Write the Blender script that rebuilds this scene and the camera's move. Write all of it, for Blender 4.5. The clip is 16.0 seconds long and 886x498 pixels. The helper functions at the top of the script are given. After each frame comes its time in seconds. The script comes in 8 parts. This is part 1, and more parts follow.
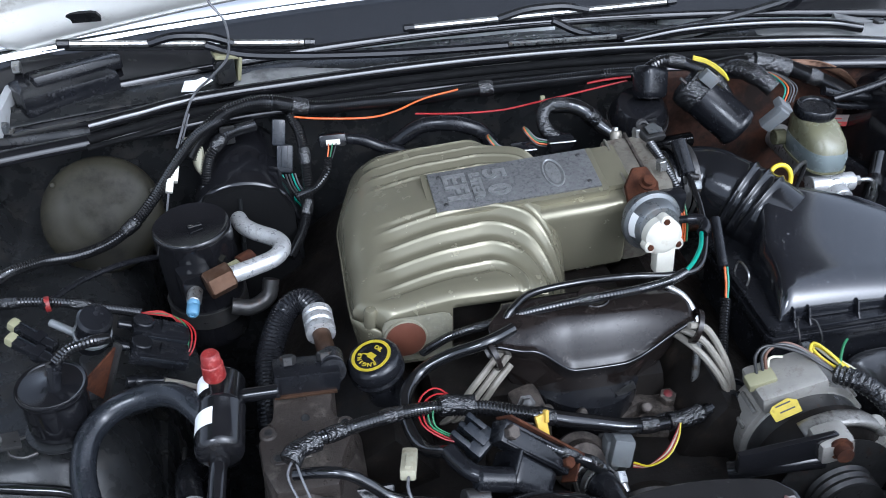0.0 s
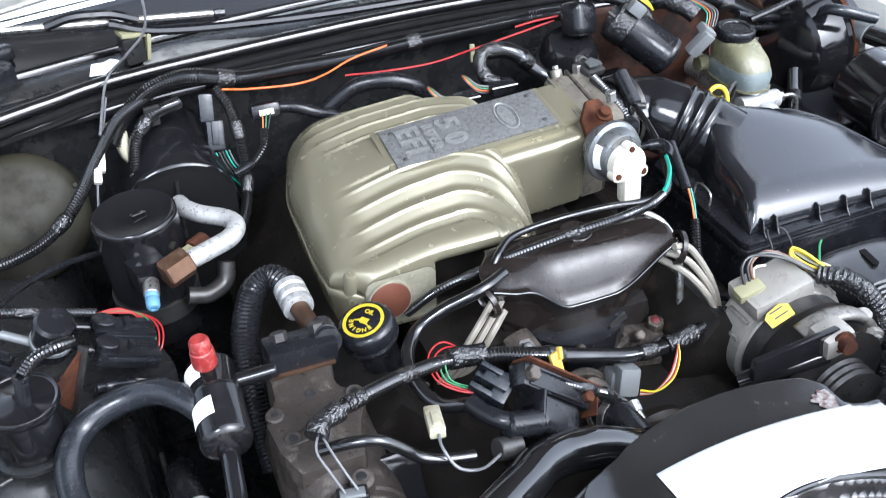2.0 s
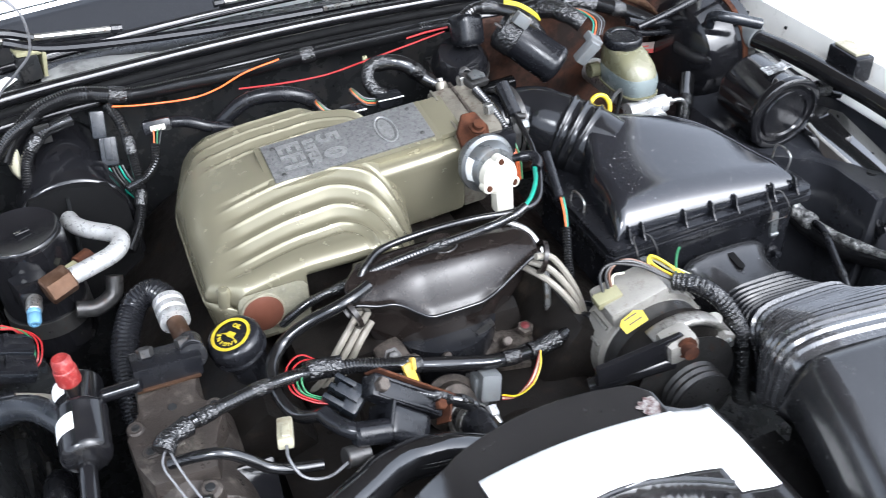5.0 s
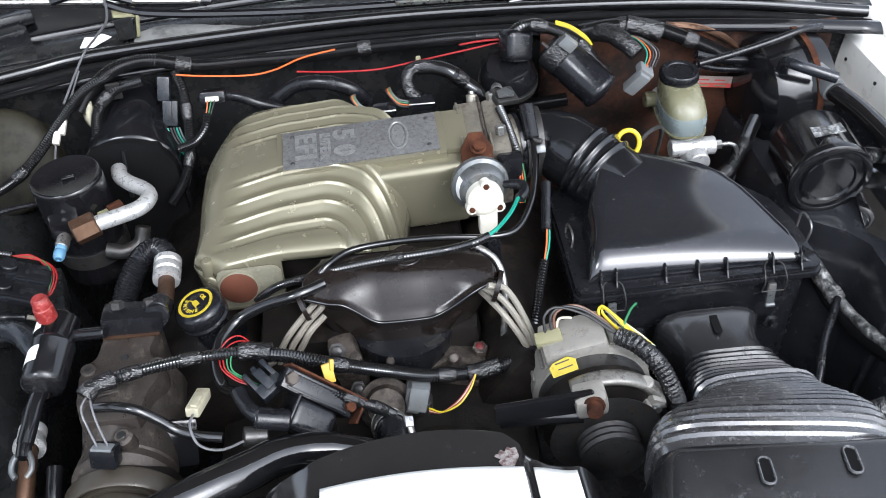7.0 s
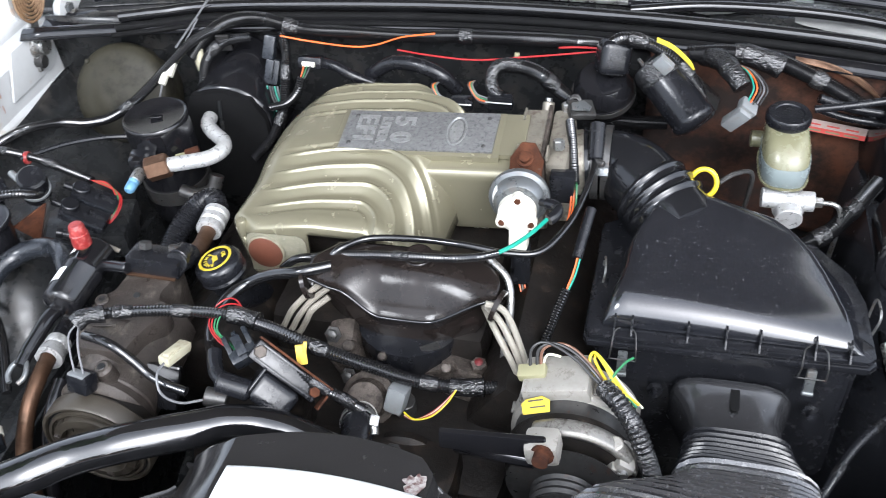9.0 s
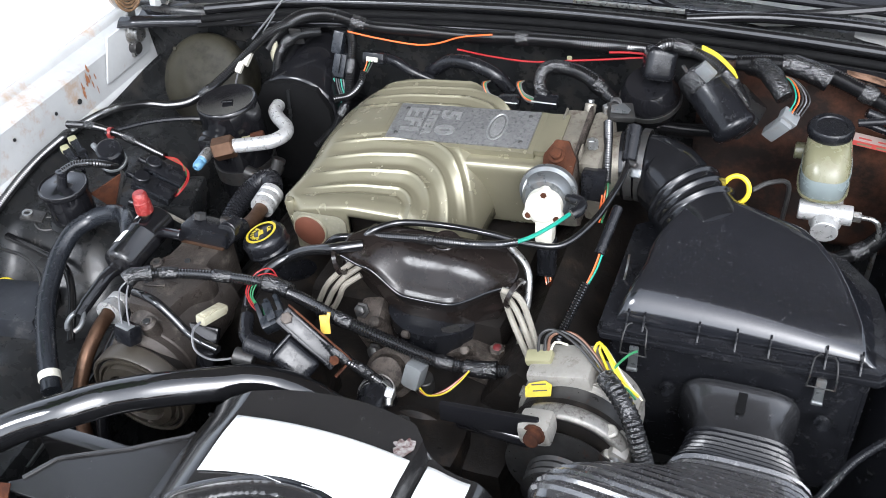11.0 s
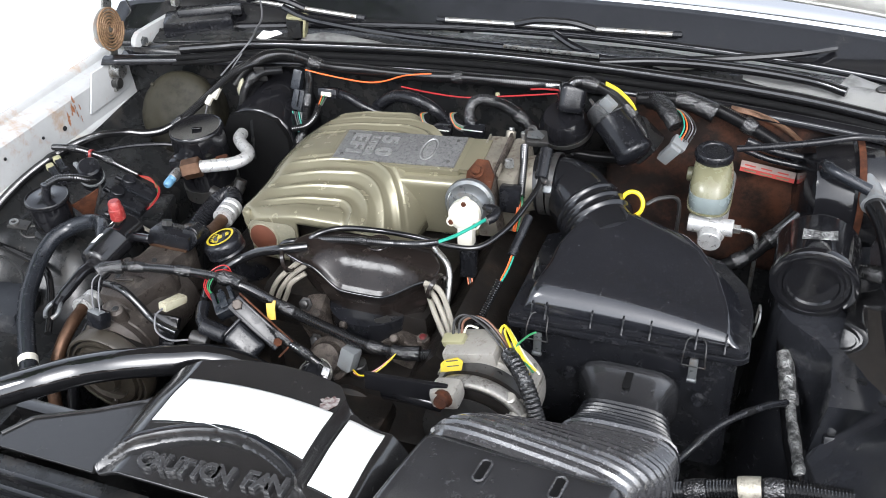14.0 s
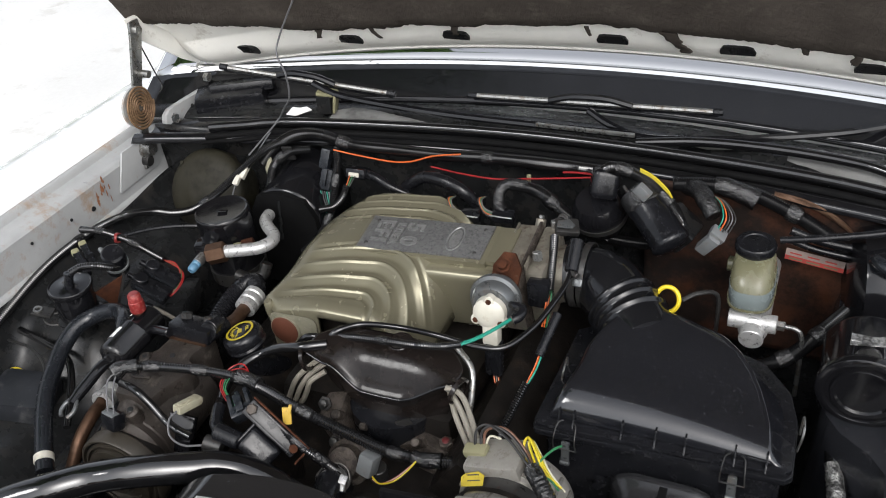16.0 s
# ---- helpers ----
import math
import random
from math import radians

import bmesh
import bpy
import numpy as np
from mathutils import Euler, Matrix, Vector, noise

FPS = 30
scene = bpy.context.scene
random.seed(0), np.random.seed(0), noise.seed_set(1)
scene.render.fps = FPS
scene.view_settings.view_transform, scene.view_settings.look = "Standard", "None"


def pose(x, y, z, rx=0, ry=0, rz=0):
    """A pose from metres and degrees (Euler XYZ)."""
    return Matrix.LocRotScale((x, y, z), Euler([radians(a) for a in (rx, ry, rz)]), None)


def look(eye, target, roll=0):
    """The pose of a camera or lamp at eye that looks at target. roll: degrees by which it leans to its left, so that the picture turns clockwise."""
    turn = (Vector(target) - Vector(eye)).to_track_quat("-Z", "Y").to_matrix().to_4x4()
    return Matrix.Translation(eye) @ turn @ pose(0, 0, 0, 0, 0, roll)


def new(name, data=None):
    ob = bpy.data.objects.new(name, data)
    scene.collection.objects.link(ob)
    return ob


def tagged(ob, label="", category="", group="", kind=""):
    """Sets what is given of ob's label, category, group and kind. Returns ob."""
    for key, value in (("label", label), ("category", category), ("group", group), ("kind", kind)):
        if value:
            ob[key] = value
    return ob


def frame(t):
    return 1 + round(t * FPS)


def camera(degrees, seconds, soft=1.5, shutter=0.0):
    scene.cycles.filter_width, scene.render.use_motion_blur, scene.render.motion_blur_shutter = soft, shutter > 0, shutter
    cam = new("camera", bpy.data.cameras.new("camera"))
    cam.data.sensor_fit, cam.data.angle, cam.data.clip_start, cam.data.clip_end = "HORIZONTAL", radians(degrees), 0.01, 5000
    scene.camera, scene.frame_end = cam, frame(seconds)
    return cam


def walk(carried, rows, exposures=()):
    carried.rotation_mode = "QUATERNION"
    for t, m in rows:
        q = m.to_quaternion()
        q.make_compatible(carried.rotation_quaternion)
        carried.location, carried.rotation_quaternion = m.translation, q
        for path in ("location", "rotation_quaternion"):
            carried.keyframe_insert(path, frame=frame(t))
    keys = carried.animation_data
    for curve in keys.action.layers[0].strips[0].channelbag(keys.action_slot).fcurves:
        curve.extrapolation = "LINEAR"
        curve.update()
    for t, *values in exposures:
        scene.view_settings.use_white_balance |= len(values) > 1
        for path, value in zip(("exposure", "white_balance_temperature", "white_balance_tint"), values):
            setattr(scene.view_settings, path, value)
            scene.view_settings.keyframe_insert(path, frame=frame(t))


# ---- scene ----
cam = camera(51.0, 16.0, soft=0.55, shutter=0.3)
PATH = [
    (0, (0.036, 0.025, 1.485), (0.334, 1.626, 0.324), -0.4),
    (0.5, (-0.007, 0.061, 1.473), (0.339, 1.642, 0.299), -2.2),
    (1, (-0.037, 0.077, 1.47), (0.416, 1.631, 0.294), -2.7),
    (1.5, (-0.061, 0.068, 1.452), (0.509, 1.609, 0.312), -1.8),
    (2, (-0.079, 0.069, 1.431), (0.506, 1.573, 0.25), -1.5),
    (2.5, (-0.09, 0.071, 1.422), (0.413, 1.539, 0.161), -2.8),
    (3, (-0.085, 0.069, 1.431), (0.395, 1.496, 0.114), -2.9),
    (3.5, (-0.076, 0.069, 1.442), (0.411, 1.512, 0.146), -2.8),
    (4, (-0.056, 0.07, 1.457), (0.457, 1.536, 0.197), -2.6),
    (4.5, (-0.026, 0.063, 1.47), (0.541, 1.526, 0.23), -1.9),
    (5, (0.032, 0.009, 1.478), (0.63, 1.482, 0.264), -1.9),
    (5.2, (0.052, -0.015, 1.486), (0.654, 1.459, 0.276), -1.5),
    (7.3, (0.342, -0.055, 1.565), (0.391, 1.469, 0.27), -1.8),
    (7.5, (0.362, -0.054, 1.554), (0.375, 1.486, 0.278), -1.1),
    (8, (0.427, -0.019, 1.565), (0.327, 1.49, 0.257), -1.0),
    (8.5, (0.493, -0.003, 1.566), (0.267, 1.485, 0.249), -1.8),
    (9, (0.558, 0.008, 1.561), (0.162, 1.46, 0.244), -3.7),
    (9.2, (0.574, 0.012, 1.561), (0.113, 1.442, 0.241), -4.2),
    (11.3, (0.676, -0.034, 1.564), (0.036, 1.374, 0.295), -5.7),
    (11.5, (0.677, -0.047, 1.573), (0.061, 1.387, 0.322), -5.6),
    (12, (0.69, -0.082, 1.58), (0.104, 1.395, 0.365), -6.3),
    (12.5, (0.703, -0.123, 1.585), (0.133, 1.364, 0.374), -6.9),
    (13, (0.715, -0.156, 1.594), (0.16, 1.341, 0.39), -6.1),
    (13.5, (0.732, -0.174, 1.596), (0.181, 1.34, 0.412), -4.1),
    (14, (0.802, -0.16, 1.597), (0.172, 1.334, 0.426), -4.1),
    (14.5, (0.866, -0.141, 1.592), (0.157, 1.322, 0.427), -5.2),
    (15, (0.897, -0.111, 1.587), (0.123, 1.336, 0.445), -6.7),
    (15.5, (0.855, -0.079, 1.614), (0.086, 1.385, 0.489), -6.6),
    (16, (0.809, -0.058, 1.637), (0.059, 1.428, 0.527), -6.3),
]
EXPOSURES = [(0.0, 1.35, 5400, 10), (0.5, 1.8, 5450, 10), (1.0, 2.2, 5500, 10), (2.0, 2.2, 5700, 10), (3.0, 2.2, 5700, 10), (4.0, 2.1, 5800, 10), (5.0, 2.2, 5850, 10),
    (7.5, 1.65, 5920, 10), (8.0, 1.9, 5900, 10), (8.5, 2.15, 5920, 10), (9.0, 2.15, 5950, 10), (11.5, 1.9, 5980, 10), (12.5, 2.13, 6000, 10), (13.5, 2.28, 6060, 10), (14.0, 1.86, 6130, 10), (14.5, 1.68, 6170, 10), (15.0, 1.45, 6180, 10), (15.5, 1.35, 6250, 10), (16.0, 0.9, 6400, 10)]
walk(cam, [(t, look(eye, target, roll)) for t, eye, target, roll in PATH], EXPOSURES)

# ---------- world and light ----------
world = bpy.data.worlds.new("sky")
scene.world = world
world.use_nodes = True
wn, wl = world.node_tree.nodes, world.node_tree.links
sky = wn.new("ShaderNodeTexSky")
sky.sky_type, sky.sun_disc, sky.sun_elevation, sky.sun_rotation = "NISHITA", False, radians(43), radians(148)
sky.air_density, sky.dust_density, sky.ozone_density = 1.0, 4.0, 1.5
haze = wn.new("ShaderNodeHueSaturation")
haze.inputs["Saturation"].default_value = 0.25
wl.new(sky.outputs["Color"], haze.inputs["Color"])
wl.new(haze.outputs["Color"], wn["Background"].inputs["Color"])
wn["Background"].inputs["Strength"].default_value = 0.15
sun = new("sun", bpy.data.lights.new("sun", "SUN"))
sun.data.energy, sun.data.angle, sun.data.color = 0.5, radians(17), (1.0, 0.98, 0.95)
sun.matrix_world = look((-4.0, -6.4, 7.0), (0, 0, 0))

# ---------- helpers of this scene ----------
V = Vector


def curve_points(pts, step=0.006):
    """A smooth line through the points, cut into even steps."""
    P = [V(p) for p in pts]
    if len(P) == 2:
        n = max(2, int((P[1] - P[0]).length / step))
        return [P[0].lerp(P[1], i / n) for i in range(n + 1)]
    P = [2 * P[0] - P[1]] + P + [2 * P[-1] - P[-2]]
    out = []
    for i in range(1, len(P) - 2):
        a, b, c, d = P[i - 1], P[i], P[i + 1], P[i + 2]
        n = max(2, int((c - b).length / step))
        for k in range(n):
            t = k / n
            out.append(0.5 * (2 * b + (c - a) * t + (2 * a - 5 * b + 4 * c - d) * t * t + (3 * b - a - 3 * c + d) * t ** 3))
    out.append(P[-2])
    return out


def sweep(bm, line, radii, segs=10, caps=True, flat=1.0):
    """A round tube along the line, one radius a point."""
    up = V((0, 0, 1))
    rings, side = [], None
    for i, p in enumerate(line):
        d = (line[min(i + 1, len(line) - 1)] - line[max(i - 1, 0)]).normalized()
        if side is None:
            side = d.cross(up if abs(d.z) < 0.9 else V((1, 0, 0))).normalized()
        side = (side - d * side.dot(d)).normalized()
        other = d.cross(side)
        r = radii[i]
        rings.append([bm.verts.new(p + r * (math.cos(2 * math.pi * k / segs) * side + flat * math.sin(2 * math.pi * k / segs) * other)) for k in range(segs)])
    for a, b in zip(rings, rings[1:]):
        for k in range(segs):
            bm.faces.new((a[k], a[(k + 1) % segs], b[(k + 1) % segs], b[k]))
    if caps:
        bm.faces.new(rings[0][::-1])
        bm.faces.new(rings[-1])
    return bm


def tube(pts, r, segs=10, step=0.0035, wobble=0.0):
    line = curve_points(pts, step)
    return sweep(bmesh.new(), line, [r * (1 + wobble * noise.noise(p * 60)) for p in line], segs)


def loom(pts, r, pitch=0.0032, depth=0.15, segs=10):
    """Split corrugated sleeve: every second ring stands proud."""
    line = curve_points(pts, pitch / 2)
    return sweep(bmesh.new(), line, [r * (1 if i % 2 else 1 - depth) for i in range(len(line))], segs)


def lathe(profile, base, axis=(0, 0, 1), segs=32, bm=None):
    """A turned form: (radius, height) along an axis from base."""
    bm = bm or bmesh.new()
    q = V((0, 0, 1)).rotation_difference(V(axis).normalized()).to_matrix()
    rings = []
    for r, h in profile:
        if r < 1e-5:
            rings.append([bm.verts.new(V(base) + q @ V((0, 0, h)))])
        else:
            rings.append([bm.verts.new(V(base) + q @ V((r * math.cos(2 * math.pi * k / segs), r * math.sin(2 * math.pi * k / segs), h))) for k in range(segs)])
    for a, b in zip(rings, rings[1:]):
        for k in range(segs):
            j = (k + 1) % segs
            if len(a) == 1 and len(b) == 1:
                continue
            if len(a) == 1:
                bm.faces.new((a[0], b[k], b[j]))
            elif len(b) == 1:
                bm.faces.new((a[k], a[j], b[0]))
            else:
                bm.faces.new((a[k], a[j], b[j], b[k]))
    return bm


def rod(a, b, r, r2=None, segs=16, bev=0.001, bm=None):
    """A turned bar from a to b with chamfered ends."""
    a, b = V(a), V(b)
    h = (b - a).length
    r2 = r if r2 is None else r2
    e = min(bev, r * 0.4, h * 0.3)
    return lathe([(0, 0), (r - e, 0), (r, e), (r2, h - e), (r2 - e, h), (0, h)], a, b - a, segs, bm)


def block(c, size, rot=(0, 0, 0), bev=0.003, bm=None, seg=2):
    """A bevelled block with its centre at c."""
    b = bmesh.new()
    bmesh.ops.create_cube(b, size=1)
    bmesh.ops.scale(b, vec=size, verts=b.verts)
    if bev:
        bmesh.ops.bevel(b, geom=b.edges[:], offset=min(bev, min(size) * 0.45), segments=seg, affect="EDGES", profile=0.6)
    b.transform(pose(*c, *rot))
    if bm is None:
        return b
    return joined(bm, b)


def joined(bm, other):
    m = bpy.data.meshes.new("tmp")
    other.to_mesh(m)
    other.free()
    bm.from_mesh(m)
    bpy.data.meshes.remove(m)
    return bm


def slab(outline, z0, z1, bev=0.002, m=None):
    """An outline in x and y, given a thickness; m poses it."""
    b = bmesh.new()
    f = b.faces.new([b.verts.new((x, y, z0)) for x, y in outline])
    if f.normal.z > 0:
        bmesh.ops.reverse_faces(b, faces=[f])
    top = bmesh.ops.extrude_face_region(b, geom=[f])
    bmesh.ops.translate(b, vec=(0, 0, z1 - z0), verts=[v for v in top["geom"] if isinstance(v, bmesh.types.BMVert)])
    if bev:
        bmesh.ops.bevel(b, geom=b.edges[:], offset=bev, segments=2, affect="EDGES", profile=0.6)
    if m is not None:
        b.transform(m)
    return b


def sheet(fn, us, vs, skip=None):
    """A surface fn(u, v) over two rows of numbers."""
    b = bmesh.new()
    g = [[b.verts.new(fn(u, v)) for u in us] for v in vs]
    for j in range(len(vs) - 1):
        for i in range(len(us) - 1):
            if skip is None or not skip(0.5 * (us[i] + us[i + 1]), 0.5 * (vs[j] + vs[j + 1])):
                b.faces.new((g[j][i], g[j][i + 1], g[j + 1][i + 1], g[j + 1][i]))
    return b


def steps(a, b, n):
    return [a + (b - a) * i / n for i in range(n + 1)]


def sm(a, b, x):
    t = min(1.0, max(0.0, (x - a) / (b - a)))
    return t * t * (3 - 2 * t)


def lettering(text, size, depth, m, bold=0.0, bevel=0.0):
    """Raised letters of the built-in font as a bmesh, posed by m."""
    c = bpy.data.curves.new("letters", "FONT")
    c.body, c.size, c.extrude, c.offset, c.align_x, c.align_y, c.resolution_u = text, size, depth, bold, "CENTER", "CENTER", 3
    c.bevel_depth, c.bevel_resolution = bevel, 1
    ob = bpy.data.objects.new("letters", c)
    me = bpy.data.meshes.new_from_object(ob)
    b = bmesh.new()
    b.from_mesh(me)
    b.transform(m)
    bpy.data.objects.remove(ob)
    bpy.data.curves.remove(c)
    bpy.data.meshes.remove(me)
    return b


def stand(origin, along, up=(0, 0, 1)):
    """A pose at origin whose x runs along a line and whose z leans to up."""
    x = V(along).normalized()
    z = (V(up) - x * x.dot(V(up))).normalized()
    y = z.cross(x)
    return Matrix(((x.x, y.x, z.x, origin[0]), (x.y, y.y, z.y, origin[1]), (x.z, y.z, z.z, origin[2]), (0, 0, 0, 1)))


def put(bm, m):
    bm.transform(m)
    return bm


def thing(name, base, label, category, group="", kind=""):
    ob = new(name)
    ob.location, ob.empty_display_size = base, 0.02
    return tagged(ob, label, category, group, kind)


def part(name, bm, material, parent=None, label="", smooth=True, solid=0.0, angle=40):
    """Links a bmesh, built in world metres, as one mesh under a thing or part."""
    bmesh.ops.recalc_face_normals(bm, faces=bm.faces)
    me = bpy.data.meshes.new(name)
    bm.to_mesh(me)
    bm.free()
    if smooth:
        me.polygons.foreach_set("use_smooth", [True] * len(me.polygons))
        me.set_sharp_from_angle(angle=radians(angle))
    me.materials.append(material)
    ob = new(name, me)
    if parent is not None:
        # a part's own frame is the world's; only a thing's Empty stands elsewhere
        shift = parent.location if parent.data is None else V((0, 0, 0))
        ob.parent = parent
        ob.matrix_parent_inverse = Matrix.Translation(-shift)
    if solid:
        s = ob.modifiers.new("thickness", "SOLIDIFY")
        s.thickness, s.offset = solid, -1
    return tagged(ob, label)


def single(name, bm, material, label, category, group="", kind="", **kw):
    """A thing of one mesh."""
    return tagged(part(name, bm, material, None, **kw), label, category, group, kind)


# ---------- materials ----------
def surface(name, colour, rough=0.5, metal=0.0, var=0.25, grain=90.0, bump=0.15, spot=None, spot_amount=0.5, spot_scale=25.0, rough_var=0.15, coat=0.0, ior=1.5, depth=0.0006, spec=0.5, detail=6.0):
    """Base colour with two scales of variation, stains of their own colour, uneven gloss and fine relief."""
    m = bpy.data.materials.new(name)
    m.use_nodes = True
    n, l = m.node_tree.nodes, m.node_tree.links
    p = n["Principled BSDF"]
    p.inputs["Metallic"].default_value, p.inputs["IOR"].default_value, p.inputs["Coat Weight"].default_value = metal, ior, coat
    p.inputs["Specular IOR Level"].default_value = spec
    co = n.new("ShaderNodeTexCoord").outputs["Object"]

    def field(scale, detail=4.0, roughness=0.6):
        t = n.new("ShaderNodeTexNoise")
        t.inputs["Scale"].default_value, t.inputs["Detail"].default_value, t.inputs["Roughness"].default_value = scale, detail, roughness
        l.new(co, t.inputs["Vector"])
        return t.outputs["Fac"]

    def ramp(src, a, b, lo, hi):
        r = n.new("ShaderNodeMapRange")
        for k, v in zip(("From Min", "From Max", "To Min", "To Max"), (a, b, lo, hi)):
            r.inputs[k].default_value = v
        l.new(src, r.inputs["Value"])
        return r.outputs["Result"]

    def mix(fac, a, b):
        x = n.new("ShaderNodeMix")
        x.data_type = "RGBA"
        for src, sock in ((fac, x.inputs["Factor"]), (a, x.inputs["A"]), (b, x.inputs["B"])):
            if isinstance(src, (tuple, list)):
                sock.default_value = (*src, 1) if len(src) == 3 else src
            elif isinstance(src, float):
                sock.default_value = src
            else:
                l.new(src, sock)
        return x.outputs["Result"]

    wide, fine = field(spot_scale * 0.6, 3.0), field(grain, detail, 0.7)
    dark, light = [c * (1 - var) for c in colour], [min(1.0, c * (1 + var)) for c in colour]
    col = mix(ramp(wide, 0.3, 0.7, 0.0, 1.0), tuple(dark), tuple(light))
    col = mix(ramp(fine, 0.35, 0.7, 0.0, var), col, tuple(min(1.0, c * 1.5) for c in colour))
    ro = ramp(field(spot_scale * 1.7), 0.3, 0.7, max(0.02, rough - rough_var), min(1.0, rough + rough_var))
    if spot:
        mask = ramp(field(spot_scale, 8.0, 0.72), 0.62 - 0.25 * spot_amount, 0.78 - 0.25 * spot_amount, 0.0, 0.9)
        col = mix(mask, col, spot)
        a = n.new("ShaderNodeMath")
        a.operation, a.inputs[1].default_value, a.use_clamp = "MULTIPLY_ADD", 0.3, True
        l.new(mask, a.inputs[0])
        l.new(ro, a.inputs[2])
        ro = a.outputs[0]
    l.new(col, p.inputs["Base Color"])
    l.new(ro, p.inputs["Roughness"])
    if bump:
        bp = n.new("ShaderNodeBump")
        bp.inputs["Strength"].default_value, bp.inputs["Distance"].default_value = bump, depth
        l.new(fine, bp.inputs["Height"])
        l.new(bp.outputs["Normal"], p.inputs["Normal"])
    return m


# right apron's black, base raised to carry the haze and light over it
apron_hazed = surface("dressed black inner wing steel lifted for haze", (0.0180, 0.0188, 0.0220), 0.17, 0.0, 0.25, 90, 0.2, (0.045, 0.044, 0.044), 0.14, 30, rough_var=0.06, spec=0.5)
gold = surface("champagne paint on cast aluminium", (0.190, 0.176, 0.122), 0.26, 0.45, 0.05, 420, 0.03, rough_var=0.02)
gold_worn = surface("pitted champagne paint", (0.215, 0.203, 0.150), 0.40, 0.40, 0.12, 520, 0.5, (0.30, 0.285, 0.235), 0.40, 210, rough_var=0.1)
throttle_alu = surface("stained warm grey casting", (0.185, 0.170, 0.140), 0.42, 0.5, 0.25, 300, 0.6, (0.085, 0.062, 0.045), 0.45, 60)
comp_cast = surface("oily brown cast aluminium", (0.036, 0.030, 0.026), 0.38, 0.3, 0.4, 220, 0.9, (0.150, 0.132, 0.110), 0.32, 34, depth=0.0014, spec=0.4)
plate_metal = surface("worn cast plaque", (0.13, 0.13, 0.129), 0.5, 0.4, 0.25, 600, 0.7, (0.055, 0.055, 0.056), 0.5, 230, spec=0.3)
relief_metal = surface("bare raised metal", (0.27, 0.272, 0.268), 0.38, 0.65, 0.2, 260, 0.4, (0.10, 0.10, 0.10), 0.3, 240)
cast_alu = surface("grey cast aluminium", (0.225, 0.217, 0.200), 0.46, 0.6, 0.25, 260, 0.6, (0.075, 0.064, 0.052), 0.5, 90)
dirty_alu = surface("oily cast aluminium", (0.070, 0.058, 0.049), 0.40, 0.3, 0.5, 260, 0.9, (0.014, 0.0105, 0.008), 0.7, 60, depth=0.0016, spec=0.4)
alt_alu = surface("pale warm cast aluminium", (0.33, 0.315, 0.285), 0.42, 0.5, 0.12, 300, 0.5, (0.16, 0.14, 0.115), 0.25, 70)
bright_alu = surface("bright aluminium", (0.46, 0.46, 0.455), 0.34, 0.55, 0.12, 300, 0.3, (0.24, 0.23, 0.21), 0.35, 90)
zinc = surface("zinc plated steel", (0.32, 0.32, 0.31), 0.33, 0.9, 0.15, 200, 0.2, (0.13, 0.10, 0.07), 0.45, 90)
steel_dark = surface("dark steel", (0.045, 0.044, 0.043), 0.4, 0.6, 0.3, 150, 0.3, (0.09, 0.04, 0.02), 0.15, 70)
rust = surface("rusted steel", (0.060, 0.022, 0.011), 0.85, 0.1, 0.35, 260, 0.8, (0.030, 0.013, 0.009), 0.7, 60, spec=0.15)
rust_pale = surface("rusty plug", (0.075, 0.026, 0.015), 0.75, 0.1, 0.2, 300, 0.4, spec=0.2)
brass = surface("tarnished brass", (0.075, 0.042, 0.026), 0.45, 0.7, 0.35, 140, 0.3, (0.13, 0.085, 0.06), 0.4, 70, spec=0.3)
brown_paint = surface("rust eaten black paint", (0.056, 0.0205, 0.0100), 0.6, 0.0, 0.45, 160, 0.6, (0.0085, 0.0070, 0.0065), 0.92, 13, spec=0.3)
black_paint = surface("black enamel", (0.006, 0.006, 0.007), 0.11, 0.0, 0.3, 90, 0.1, (0.018, 0.017, 0.016), 0.2, 18, rough_var=0.07)
black_body = surface("dusty black painted steel", (0.0115, 0.012, 0.0125), 0.26, 0.0, 0.35, 80, 0.25, (0.030, 0.027, 0.024), 0.35, 22, spec=0.3)
lid_plastic = surface("satin black moulded plastic", (0.0078, 0.0083, 0.0104), 0.14, 0.0, 0.15, 600, 0.05, (0.035, 0.035, 0.037), 0.05, 120, rough_var=0.03, spec=0.9, coat=0.1)
plastic = surface("black plastic", (0.0070, 0.0073, 0.0088), 0.20, 0.0, 0.3, 240, 0.2, (0.024, 0.024, 0.026), 0.2, 60, rough_var=0.12, spec=0.36)
duct_plastic = surface("scuffed black plastic", (0.0155, 0.0157, 0.017), 0.20, 0.0, 0.15, 300, 0.10, (0.045, 0.045, 0.047), 0.10, 60, rough_var=0.06, spec=0.7)
# duct plastic with scuffs, base lightened to suggest sky sheen on the ribs
duct_sheen = surface("scuffed black plastic paled for sheen", (0.034, 0.034, 0.036), 0.18, 0.0, 0.3, 320, 0.15, (0.095, 0.095, 0.098), 0.30, 140, rough_var=0.08, spec=1.0, coat=0.7)
shroud_plastic = surface("worn black shroud plastic", (0.0125, 0.0122, 0.0125), 0.17, 0.0, 0.15, 250, 0.06, (0.020, 0.0195, 0.019), 0.10, 90, rough_var=0.05, spec=0.85)
# rubbed letters, lighter than the shroud to stand for highlights on their edges
letter_glint = surface("rubbed shroud plastic paled for edge glints", (0.030, 0.030, 0.031), 0.16, 0.0, 0.2, 250, 0.1, (0.07, 0.07, 0.07), 0.25, 160, rough_var=0.05, spec=0.9)
